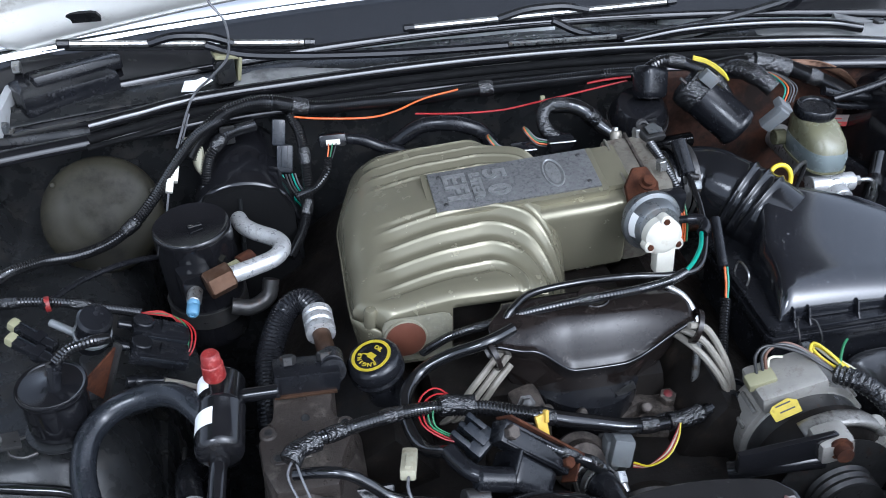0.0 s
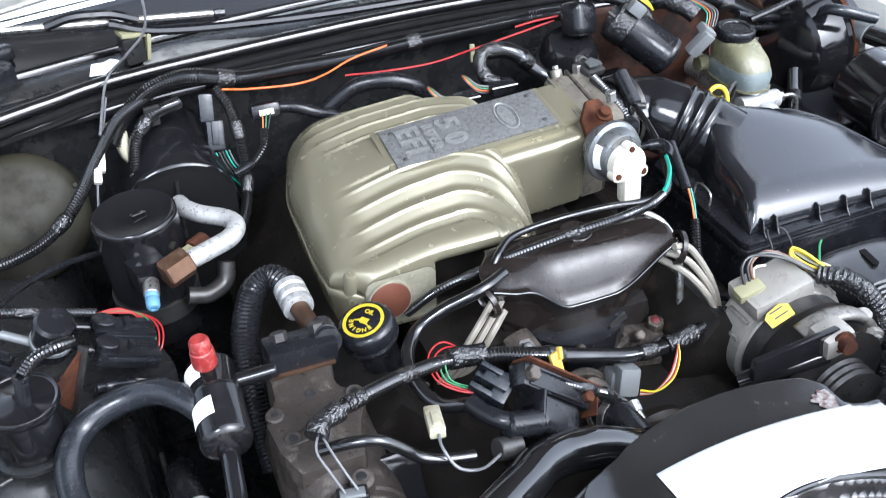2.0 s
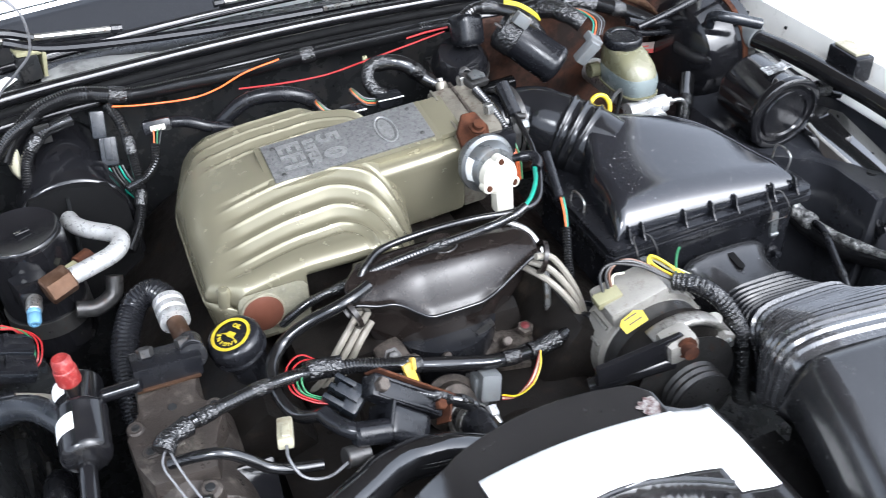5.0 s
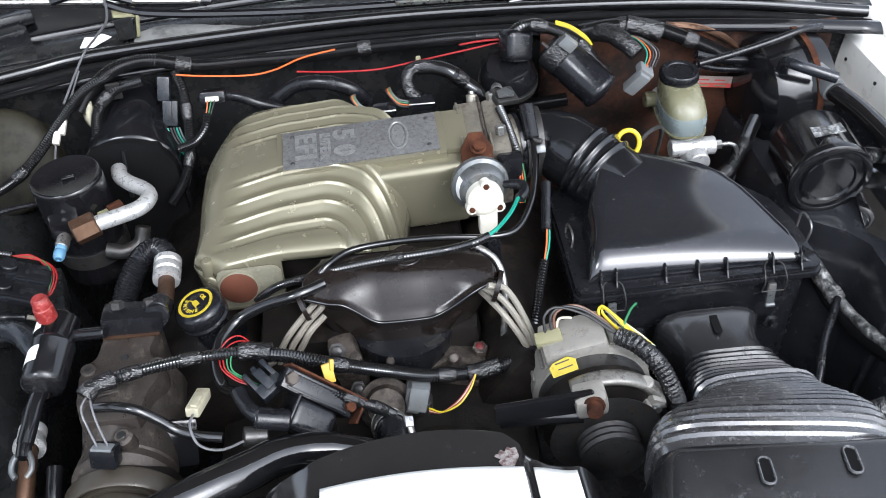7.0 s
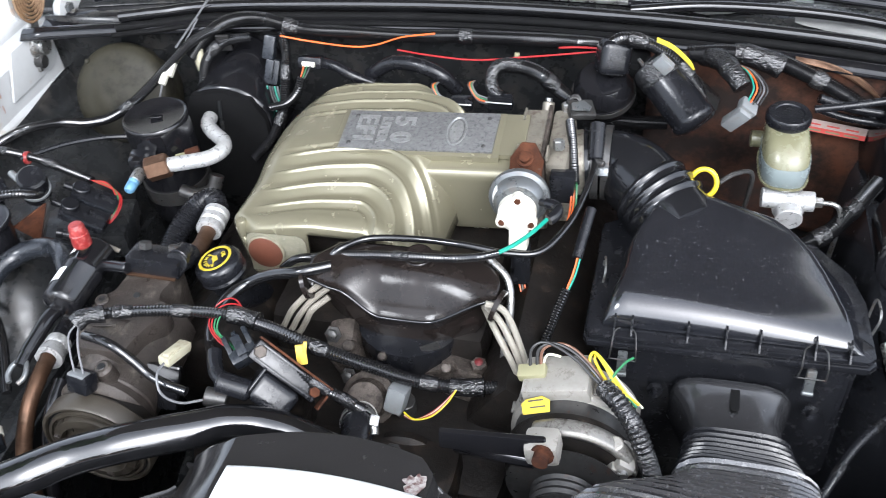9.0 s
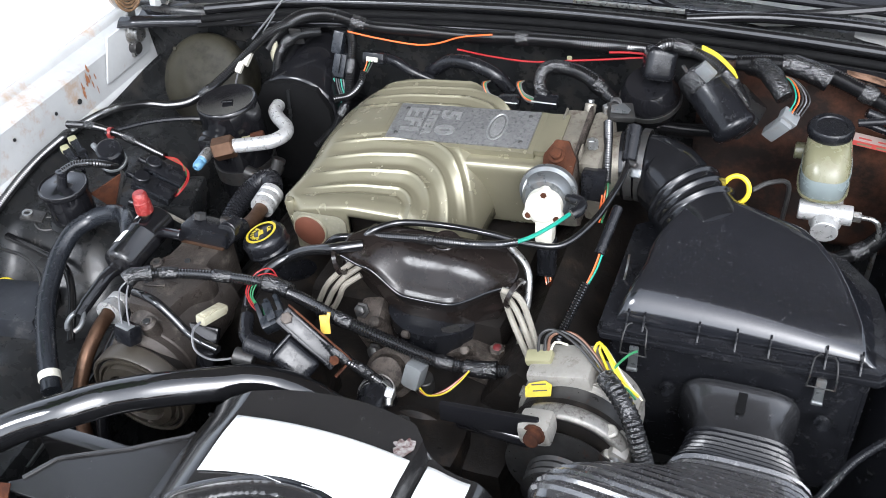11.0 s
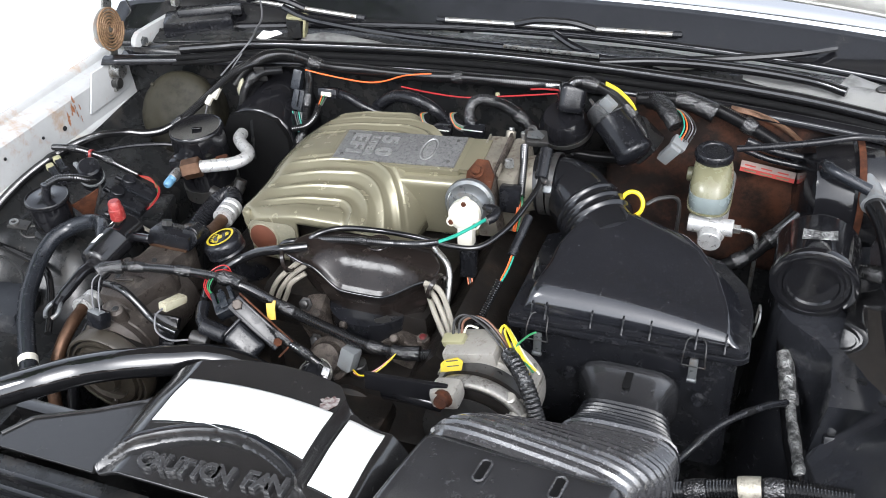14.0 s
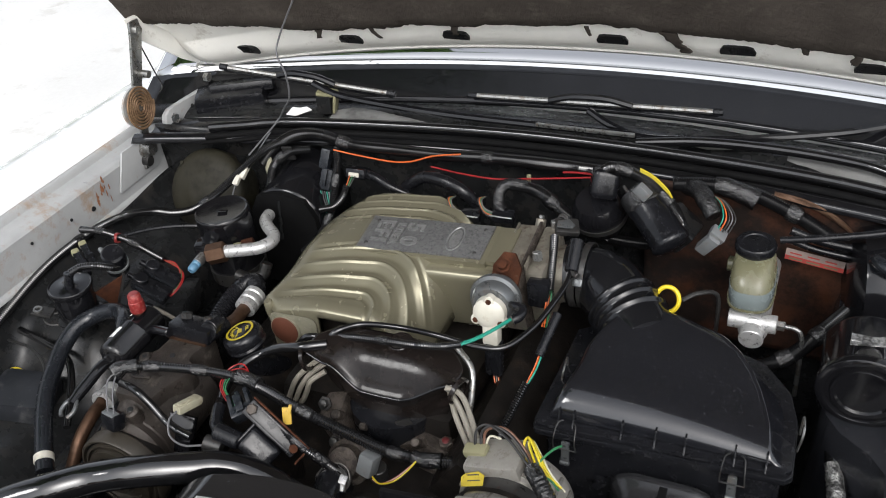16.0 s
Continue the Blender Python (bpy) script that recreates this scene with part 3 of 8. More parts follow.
for sx in (-0.44, 1.10):
    part("windscreen_pillar", tube([(sx, 1.26, 0.925), (sx, 1.6, 1.11), (sx, 2.0, 1.29)], 0.028), white_paint, car)
    part("body_side", sheet(lambda u, v: V((sx + (-1 if sx < 0 else 1) * (0.16 + 0.05 * math.sin(v * math.pi) - 0.20 * sm(0.72, 1.0, v)), 1.30 + 2.75 * u, 0.26 + 0.70 * v)), steps(0, 1, 24), steps(0, 1, 14)), white_paint, car, "white body side", solid=0.01)
    part("side_window", sheet(lambda u, v: V((sx + (-1 if sx < 0 else 1) * (0.02 - 0.04 * v), 1.75 + 1.45 * u + 0.20 * v * (1 - 2 * u) + 0.28 * v * (1 - u), 0.95 + 0.35 * v)), steps(0, 1, 16), steps(0, 1, 6)), glass_mat, car, "dark side window", solid=0.005)
for wx in (-0.50, 1.16):
    for wy in (0.36, 3.02):
        tyre = part("wheel", lathe([(0.19, -0.095), (0.27, -0.10), (0.305, -0.085), (0.315, -0.04), (0.315, 0.04), (0.305, 0.085), (0.27, 0.10), (0.19, 0.095)], (wx, wy, 0.333), (1, 0, 0), 36), rubber, car, "black tyre")
        part("rim", lathe([(0, 0.05), (0.06, 0.06), (0.15, 0.03), (0.195, 0.08), (0.195, -0.08), (0, -0.05)], (wx, wy, 0.333), (1 if wx > 0 else -1, 0, 0), 32), cast_alu, tyre)
part("boot_lid", sheet(lambda u, v: V((-0.50 + 1.66 * u, 3.42 + 0.63 * v, 0.965 - 0.03 * v * v - 0.03 * (2 * u - 1) ** 2)), steps(0, 1, 16), steps(0, 1, 8)), white_paint, car, "white boot lid", solid=0.01)
part("rear_panel", sheet(lambda u, v: V((-0.58 + 1.82 * u, 4.05 + 0.04 * math.sin(v * math.pi), 0.28 + 0.66 * v)), steps(0, 1, 16), steps(0, 1, 8)), white_paint, car, "white rear panel", solid=0.01)
part("rear_window", sheet(lambda u, v: V((-0.42 + 1.50 * u, 3.34 + 0.20 * v, 1.30 - 0.34 * v)), steps(0, 1, 12), steps(0, 1, 6)), glass_mat, car, "dark rear window", solid=0.005)
part("bumper", block((0.33, -0.30, 0.52), (1.75, 0.16, 0.22), bev=0.05, seg=4), white_paint, car)

# radiator support and slats
sup = part("radiator_support", block((0.33, 0.245, 0.815), (1.32, 0.145, 0.03), bev=0.006), black_body, car, "black slotted radiator support")
for k in range(7):
    part("slat", block((0.33, 0.185 + 0.0175 * k, 0.8335 - 0.0005 * (6 - k)), (1.30, 0.008, 0.009), bev=0.002), black_paint, sup)
part("rusty_tab", slab([(-0.010, -0.012), (0.010, -0.012), (0.008, 0.012), (-0.008, 0.012)], 0, 0.002, 0.0005, pose(0.026, 0.312, 0.838, 30, 0, 10)), rust, sup, "rusty tab")
part("radiator", block((0.30, 0.30, 0.60), (0.72, 0.05, 0.38), bev=0.006), plastic, car, "black radiator core")
part("front_panel", block((0.33, 0.09, 0.80), (1.36, 0.17, 0.035), bev=0.012, seg=3), white_paint, car, "white nose panel")

# bonnet
HOOD_TILT = 58.0
hc, hs = math.cos(radians(HOOD_TILT)), math.sin(radians(HOOD_TILT))


def hood_point(x, d, lift=0.0):
    """A point d up the bonnet from its rear edge, lift off its underside."""
    crown = -0.11 * (x - 0.47) ** 2
    return V((x, 1.325 + 0.7 * crown - d * hc - lift * hs, 1.057 + d * hs + crown - lift * hc))


def hood_x(u, d):
    """Across the bonnet: its near corner is cut back towards the hinge."""
    left = -0.315 - 0.085 * min(1.0, max(0.0, d + 0.02) / 0.17)
    return left + (1.03 - left) * u


hood = part("bonnet", sheet(lambda u, v: hood_point(hood_x(u, v), v, -0.014), steps(0, 1, 40), steps(-0.010, 1.20, 40)), white_paint, car, "white bonnet, raised", solid=0.003)


def inner_panel(u, v):
    # hemmed rear edge, then a rounded lip with a stamped step
    bead = 0.010 * math.sin(min(1, max(0, v + 0.014) / 0.075) * math.pi) + 0.003 * math.exp(-((v + 0.016) / 0.003) ** 2)
    return hood_point(hood_x(u, v), v, bead - 0.006)


part("bonnet_inner", sheet(inner_panel, steps(0.004, 0.996, 80), steps(-0.023, 0.08, 40) + steps(0.1, 1.19, 30)), inner_white, hood, "dirty white inner bonnet panel", solid=0.002)
for x, w in ((-0.214, 1.0), (-0.005, 1.0), (0.192, 1.05), (0.457, 1.1), (0.648, 1.15), (0.833, 1.0)):
    c = hood_point(x, 0.027, 0.0056)
    b = slab([(-0.022 * w, -0.008), (0.022 * w, -0.008), (0.023 * w, 0.0), (0.019 * w, 0.009), (0.013, 0.011), (-0.013, 0.011), (-0.019 * w, 0.009), (-0.023 * w, 0.0)], -0.001, 0.003, 0.0, Matrix.Translation(c) @ Matrix.Rotation(radians(180 - HOOD_TILT), 4, "X"))
    part("slot", b, black_body, hood)


def pad(u, v):
    edge = 0.064 + 0.012 * math.exp(-((u - 0.46) / 0.06) ** 2) - 0.010 * sm(0.75, 0.95, u) + 0.085 * sm(0.02, -0.42, u)
    edge += 0.008 * noise.noise(V((u * 11, 2, 0))) + 0.006 * noise.noise(V((u * 37, 5, 0))) + 0.004 * noise.noise(V((u * 130, 9, 0)))
    p = hood_point(u, edge + v, 0.010 + 0.012 * sm(0, 0.02, v) + 0.004 * noise.noise(V((u * 8, v * 8, 2))))
    return p


part("insulation_pad", sheet(pad, steps(-0.375, 0.99, 420), [0, 0.004, 0.012, 0.02] + steps(0.04, 1.05, 34)), pad_felt, hood, "sooty torn insulation pad", solid=0.004)
for x, l, w, lean in ((-0.045, 0.022, 0.012, -0.3), (0.052, 0.034, 0.007, 0.25), (0.205, 0.030, 0.012, -0.2), (0.425, 0.022, 0.006, 0.1), (0.548, 0.056, 0.020, 0.45), (0.742, 0.016, 0.010, 0.2), (0.815, 0.026, 0.014, -0.2)):
    def scrap(u, v):
        fray = 0.35 * w * noise.noise(V((u * 3, v * 160, x * 50)))
        return hood_point(x + lean * v + (u - 0.5) * w * (1.1 - 0.4 * v / l) + fray, 0.072 - v, 0.017 - 0.08 * v + 0.002 * math.sin(v * 90))
    part("torn_scrap", sheet(scrap, steps(0, 1, 5), steps(0, l, 14)), pad_felt, hood, solid=0.002)

# bonnet hinge with clock spring
hinge = part("hinge", slab([(0.99, 0.86), (1.10, 0.86), (1.14, 0.90), (1.13, 0.925), (1.02, 0.925)], 0, 0.004, 0.001, Matrix(((0, 0, 1, -0.3445), (1, 0, 0, 0), (0, 1, 0, 0), (0, 0, 0, 1)))), rusty_shaded_white, car, "bare steel bonnet hinge with rusty clock spring")
part("pivot", lathe([(0, 0), (0.019, 0), (0.019, 0.006), (0.012, 0.010), (0.012, 0.016), (0, 0.017)], (-0.340, 1.078, 0.905), (1, 0, 0), 24), zinc, hinge)
part("lower_arm", slab([(1.058, 0.872), (1.078, 0.872), (1.094, 0.955), (1.098, 1.0), (1.074, 1.0), (1.075, 0.955)], 0, 0.005, 0.001, Matrix(((0, 0, 1, -0.338), (1, 0, 0, 0), (0, 1, 0, 0), (0, 0, 0, 1)))), zinc, hinge)
sp = [V((-0.330, 1.084 + (0.005 + 0.0028 * a / 2 / math.pi * 1.75) * math.cos(a), 0.984 + (0.005 + 0.0028 * 1.75 * a / 2 / math.pi) * 1.18 * math.sin(a))) for a in steps(0, 2 * math.pi * 6, 200)]
part("clock_spring", sweep(bmesh.new(), sp, [0.0022] * len(sp), 6), surface("rusty spring steel", (0.19, 0.115, 0.062), 0.6, 0.2, 0.3, 200, 0.4, (0.09, 0.045, 0.025), 0.4, 90), hinge, "rusty spiral spring")
part("spring_cup", lathe([(0, 0), (0.036, 0), (0.036, 0.004), (0, 0.004)], (-0.341, 1.084, 0.984), (1, 0, 0), 32), rusty_shaded_white, hinge)
part("upper_arm", slab([(1.083, 0.99), (1.106, 0.99), (1.150, 1.10), (1.148, 1.122), (1.125, 1.122), (1.120, 1.10)], 0, 0.005, 0.001, Matrix(((0, 0, 1, -0.346), (1, 0, 0, 0), (0, 1, 0, 0), (0, 0, 0, 1)))), zinc, hinge)
part("link_arm", slab([(1.122, 1.128), (1.152, 1.126), (1.26, 1.040), (1.362, 0.966), (1.345, 0.946), (1.245, 1.006), (1.128, 1.098)], 0, 0.006, 0.002, Matrix(((0, 0, 1, -0.354), (1, 0, 0, 0), (0, 1, 0, 0), (0, 0, 0, 1)))), inner_white, hinge, "white bonnet hinge link")
part("stay_wire", tube([(-0.350, 1.138, 1.100), (-0.349, 1.160, 1.02), (-0.347, 1.168, 0.985), (-0.345, 1.150, 0.978)], 0.0014, 6), steel_dark, hinge)
part("spacer", rod((-0.350, 1.118, 1.032), (-0.322, 1.118, 1.032), 0.007, segs=14), zinc, hinge)
part("rivet", rod((-0.345, 1.135, 1.106), (-0.333, 1.135, 1.106), 0.009), zinc, hinge)
part("rivet", rod((-0.345, 1.068, 0.885), (-0.328, 1.068, 0.885), 0.010), steel_dark, hinge)
strut = part("hinge_brace", slab([(1.118, 0.938), (1.122, 0.926), (1.134, 0.921), (1.150, 0.922), (1.292, 0.918), (1.290, 0.950), (1.180, 0.956), (1.135, 0.957), (1.122, 0.950)], 0, 0.012, 0.003, Matrix(((0, 0, 1, -0.325), (1, 0, 0, 0), (0, 1, 0, 0), (0, 0, 0, 1)))), rusty_shaded_white, car, "bare steel brace bolted to the cowl corner")
for f in (0.12, 0.48, 0.75):
    y, z = 1.122 + 0.150 * f, 0.939 - 0.004 * f
    part("bolt" if f < 0.2 else "hole", rod((-0.3135, y, z), (-0.307 if f < 0.2 else -0.3125, y, z), 0.0085 if f < 0.2 else 0.0042, segs=6 if f < 0.2 else 14), valve_grey if f < 0.2 else black_body, strut)
part("rusty_bracket", block((-0.300, 1.300, 0.952), (0.022, 0.024, 0.040), (10, 8, 20), bev=0.005), rust, strut, "rusted bracket stub")
part("rust_edge", slab([(1.225, 0.921), (1.290, 0.919), (1.289, 0.930), (1.255, 0.926)], 0, 0.0012, 0, Matrix(((0, 0, 1, -0.3132), (1, 0, 0, 0), (0, 1, 0, 0), (0, 0, 0, 1)))), rust, strut, "rusty lower edge")
for y, z in ((1.142, 0.928), (1.248, 0.972)):
    part("bolt", rod((-0.312, y, z), (-0.302, y, z), 0.009, segs=6), zinc, strut)

# engine below
engine = thing("engine_block", (0.28, 0.75, 0.36), "grimy V8 engine block deep in the bay", "engine")
part("block", block((0.28, 0.80, 0.56), (0.36, 0.52, 0.36), bev=0.03), engine_iron, engine)
part("lower_intake", block((0.28, 0.88, 0.765), (0.26, 0.36, 0.07), bev=0.02), engine_iron, engine, "oily lower intake")
part("valve_cover", block((0.075, 0.88, 0.735), (0.14, 0.46, 0.09), (0, -35, 0), bev=0.02), engine_iron, engine)
part("valve_cover", block((0.475, 0.86, 0.735), (0.14, 0.46, 0.09), (0, 35, 0), bev=0.02), engine_iron, engine)
part("timing_cover", block((0.29, 0.56, 0.66), (0.24, 0.07, 0.2), bev=0.02), engine_iron, engine, "oily front cover")
for x, y, r in ((0.29, 0.50, 0.08), (0.19, 0.50, 0.055)):
    part("pulley", lathe([(0, 0), (r * 0.9, 0), (r, 0.004), (r * 0.92, 0.012), (r, 0.02), (r * 0.5, 0.024), (0.012, 0.03), (0, 0.03)], (x, y, 0.68), (0, -1, 0)), steel_dark, engine)

# ---------- upper intake ----------
intake = thing("upper_intake_manifold", (0.24, 0.92, 0.79), "champagne painted cast intake manifold with ribbed runners", "intake manifold")


def right_edge(y):
    return 0.318 + 0.22 * (min(y, 0.95) - 0.77) - 0.062 * sm(0.95, 1.08, y) + 0.02 * sm(0.97, 1.0, y) * sm(1.02, 1.0, y)


def left_edge(y):
    return 0.080 + 0.03 * sm(0.80, 0.77, y) + 0.022 * sm(0.95, 1.07, y)


US = [0, 0.006, 0.014, 0.025, 0.04, 0.06] + steps(0.08, 0.55, 30) + steps(0.565, 1.0, 84)


def plenum(u, v):
    # v 0..0.12 climbs the front face, then runs back over the top
    if v < 0.12:
        y = 0.768 + 0.004 * v / 0.12
        zf = v / 0.12
    else:
        y = 0.772 + 0.306 * (v - 0.12) / 0.88
        zf = 1.0
    xl, xr = left_edge(y), right_edge(y)
    x = xl + (xr - xl) * u
    top = 0.884 + 0.026 * sm(0.79, 0.92, y) - 0.008 * sm(1.0, 1.078, y)
    top -= 0.016 * sm(0.20, 0.085, x)                       # slopes to the low-x side
    top += 0.010 * sm(0.15, 0.36, x) * sm(0.80, 0.90, y)

    # convex runners between narrow valleys, turning round the front corner
    def lobe(s, pitch):
        f = s / pitch - math.floor(s / pitch) - 0.5
        return 0.0038 * (0.5 + 0.5 * math.cos(2 * math.pi * f)) ** 0.8 + 0.0022 * math.exp(-(f / 0.07) ** 2) - 0.0040
    yy = y - 0.09 * (min(x, 0.235) - 0.14) - 0.768
    q = yy if x < 0.235 else math.hypot(yy, 1.2 * (x - 0.235))
    front = sm(0.130, 0.124, q) * sm(0.024, 0.034, q)
    qb = y - 0.05 * (x - 0.1) + 2.2 * max(0.0, x - 0.255) ** 1.6
    back = sm(0.958, 0.966, qb)
    on = sm(0.112, 0.150, x + 0.25 * max(0.0, 0.87 - y) * 0.5)
    relief = (front * lobe(q - 0.0022, 0.0255) + back * lobe(qb - 0.9535, 0.0240)) * on
    # shoulders
    e = (xr - x) / 0.055
    drop = 0.0 if e > 1 else (1 - math.sqrt(max(0.0, 1 - (1 - e) ** 2)))
    wide = 0.016 + 0.030 * sm(0.785, 0.88, y)
    f = (x - xl) / wide
    drop_l = 0.0 if f > 1 else (1 - math.sqrt(max(0.0, 1 - (1 - f) ** 2)))
    g = (y - 0.770) / 0.020
    drop_f = 0.0 if g > 1 else (1 - math.sqrt(max(0.0, 1 - (1 - max(0.0, g)) ** 2)))
    h = (1.078 - y) / 0.03
    drop_b = 0.0 if h > 1 else (1 - math.sqrt(max(0.0, 1 - (1 - max(0.0, h)) ** 2)))
    z = top + relief - 0.095 * drop - (0.02 + 0.028 * sm(0.785, 0.88, y)) * drop_l - 0.013 * drop_f - 0.05 * drop_b
    if zf < 1.0:
        z = 0.800 + (z - 0.800) * zf
    return V((x, y, z))


VS = steps(0, 0.12, 16) + steps(0.1225, 1.0, 300)


def notch(u, v):
    p = plenum(u, v)
    return v < 0.12 and 0.184 < p.x < 0.270 and p.z < 0.867


part("runner_body", sheet(plenum, US, VS, notch), gold, intake, solid=0.006, angle=60)
part("dark_port", block((0.228, 0.85, 0.825), (0.10, 0.12, 0.085), bev=0.004), engine_iron, intake)
part("side_skirt", sheet(lambda u, v: V((left_edge(u) + 0.002 + 0.01 * v, u, plenum(0.0, 0.12 + 0.88 * (u - 0.772) / 0.298).z - 0.06 * v)), steps(0.774, 1.07, 20), steps(0, 1, 5)), gold, intake, solid=0.004)
part("boss", lathe([(0, 0), (0.008, 0), (0.007, 0.020), (0.005, 0.023), (0, 0.024)], (0.099, 0.786, 0.846), (0, -0.15, 1), 16), gold, intake)
part("plug_face", slab([(-0.024, -0.034), (0.050, -0.034), (0.0505, 0.018), (0.047, 0.024), (0.040, 0.0265), (-0.016, 0.0245), (-0.022, 0.021), (-0.0245, 0.014)], 0.0, 0.0012, 0.0006, pose(0.1335, 0.7685, 0.8385, 90, 0, 0)), gold_worn, intake, "pitted pale front face")
part("rusty_plug", lathe([(0, 0), (0.0215, 0), (0.0215, 0.0035), (0.0195, 0.005), (0, 0.0052)], (0.133, 0.7660, 0.838), (0, -1, 0.05), 36), rust_pale, intake, "round rusty core plug")
part("plug_ring", lathe([(0.0215, 0), (0.0236, 0), (0.0232, 0.0025), (0.0215, 0.003)], (0.133, 0.7660, 0.838), (0, -1, 0.05), 36), gold_worn, intake)
# box neck to the throttle
PLATE = pose(0.2875, 0.9240, 0.9185, 9.0, -4.0, 0)
neck = block((0.352, 0.923, 0.861), (0.135, 0.096, 0.104), (9, -4, 0), bev=0.014, seg=4)
part("neck", neck, gold, intake)
part("neck_pad", block((0.405, 0.926, 0.9225), (0.032, 0.072, 0.008), (9, -4, 0), bev=0.002), gold, intake)
part("plate_bed", slab([(-0.105, -0.040), (0.105, -0.040), (0.105, 0.038), (-0.105, 0.038)], -0.012, 0.0, 0.002, PLATE), gold, intake)
plaque = part("plaque", slab([(-0.097, -0.034), (0.097, -0.034), (0.097, 0.034), (-0.097, 0.034)], 0.0, 0.003, 0.0008, PLATE), plate_metal, intake, "worn grey cast plaque with raised blocks and an oval")
# raised wording on the plaque, its lines running across the short side
for x, size, row in ((-0.0690, 0.037, (("E", 0.0165), ("F", -0.0025), ("I", -0.0165))), (-0.0440, 0.0165, (("L", 0.0170), ("I", 0.0095), ("T", 0.0020), ("E", -0.0075), ("R", -0.0175))), (-0.0210, 0.037, (("5", 0.0150), (".", 0.0), ("0", -0.0140)))):
    for ch, y in row:
        drop = 0.36 * size if ch == "." else 0.0
        part("raised_letter", lettering(ch, size, 0.0020, PLATE @ pose(x - drop, y, 0.003, 0, 0, -90), 0.0010), relief_metal, plaque)
ring = [PLATE @ V((0.048 + 0.0115 * math.cos(a), 0.024 * math.sin(a), 0.0035)) for a in steps(0, 2 * math.pi, 40)]
part("oval_rim", sweep(bmesh.new(), ring, [0.0013] * 41, 6, caps=False), relief_metal, plaque)
part("oval", slab([(0.048 + 0.008 * math.cos(a), 0.019 * math.sin(a)) for a in steps(0, 2 * math.pi * 23 / 24, 23)], 0.003, 0.0038, 0, PLATE), relief_metal, plaque)
for x in (-0.085, 0.085):
    for y in (-0.024, 0.024):
        part("rivet", lathe([(0, 0), (0.003, 0), (0.002, 0.0016), (0, 0.002)], PLATE @ V((x, y, 0.003)), PLATE.to_3x3() @ V((0, 0, 1)), 10), steel_dark, plaque)

# throttle body
throttle = thing("throttle_body", (0.455, 0.93, 0.84), "grey cast throttle body bolted to the intake neck", "throttle body")
part("egr_spacer", block((0.430, 0.932, 0.872), (0.034, 0.107, 0.106), (9, -4, 0), bev=0.006), throttle_alu, throttle)
part("housing", block((0.463, 0.945, 0.872), (0.028, 0.10, 0.10), (9, -4, 0), bev=0.008), throttle_alu, throttle)
part("bore", rod((0.470, 0.95, 0.872), (0.498, 0.957, 0.876), 0.040, segs=36), throttle_alu, throttle)
part("vacuum_stub", rod((0.437, 0.985, 0.912), (0.437, 0.997, 0.930), 0.0075), throttle_alu, throttle)
part("stub_bolt", lathe([(0, 0), (0.0062, 0), (0.0060, 0.003), (0.0042, 0.004), (0.0042, 0.008), (0, 0.0085)], (0.437, 0.996, 0.927), (0, 0.4, 0.9), 6), zinc, throttle)
for x, y, h in ((0.4135, 0.898, 0.006), (0.4135, 0.962, 0.006), (0.4490, 0.900, 0.008)):
    part("joint_edge", block((x, y, 0.926 + 0.16 * (y - 0.932)), (0.003, 0.022, h), (9, -4, 0), bev=0.001), throttle_alu, throttle)
for y in (0.905, 0.985):
    part("bolt", rod((0.462, y, 0.925), (0.461, y + 0.002, 0.937), 0.007, segs=6), zinc, throttle)
part("linkage", block((0.478, 0.985, 0.930), (0.034, 0.026, 0.010), (20, 10, 25), bev=0.003), steel_dark, throttle)
part("return_spring", sweep(bmesh.new(), [V((0.470 + 0.0068 * math.cos(a), 0.986 + 0.0040 * math.sin(a) + 0.0004 * a, 0.936 + 0.0068 * math.sin(a))) for a in steps(0, 8 * math.pi, 96)], [0.0011] * 97, 6), steel_dark, throttle, "coiled return spring")
part("lever", slab([(-0.012, -0.006), (0.010, -0.007), (0.014, 0.0), (0.006, 0.010), (-0.010, 0.006)], 0, 0.002, 0.0005, pose(0.478, 0.978, 0.938, 15, 8, 20)), valve_grey, throttle)
part("position_sensor", block((0.470, 0.884, 0.888), (0.030, 0.018, 0.040), (0, 0, 0), bev=0.004), plastic, throttle)
part("flange_edge", block((0.4465, 0.935, 0.876), (0.004, 0.112, 0.104), (9, -4, 0), bev=0.001), dirty_alu, throttle)

# EGR valve
egr = thing("egr_valve", (0.43, 0.845, 0.86), "grey diaphragm valve with a white position sensor", "egr valve")
ax = V((0.07, -0.97, 0.16)).normalized()
c = V((0.426, 0.838, 0.902))
part("diaphragm", lathe([(0, -0.022), (0.026, -0.020), (0.030, -0.006), (0.0345, -0.004), (0.0355, 0.0), (0.0345, 0.004), (0.030, 0.006), (0.028, 0.018), (0.024, 0.022), (0, 0.023)], c, ax, 40), valve_grey, egr)
part("sensor_base", lathe([(0, 0.022), (0.022, 0.022), (0.0215, 0.034), (0.017, 0.038), (0.012, 0.040), (0, 0.0405)], c + V((0, 0, -0.006)), ax, 28), white_plastic, egr, "white sensor cap")
part("sensor_tail", block(c + ax * 0.030 + V((0.003, -0.003, -0.034)), (0.022, 0.018, 0.034), (-8, 0, 0), bev=0.004), white_plastic, egr)
for a in (0.2, 2.3, 4.4):
    q = V((0, 0, 1)).rotation_difference(ax).to_matrix()
    p0 = c + V((0, 0, -0.006)) + q @ V((0.019 * math.cos(a + 1.4), 0.019 * math.sin(a + 1.4), 0.030))
    part("ear", rod(p0 - ax * 0.006, p0 + ax * 0.007, 0.007, segs=14), white_plastic, egr)
    part("screw", rod(p0 + ax * 0.005, p0 + ax * 0.009, 0.004, segs=6), rust, egr)
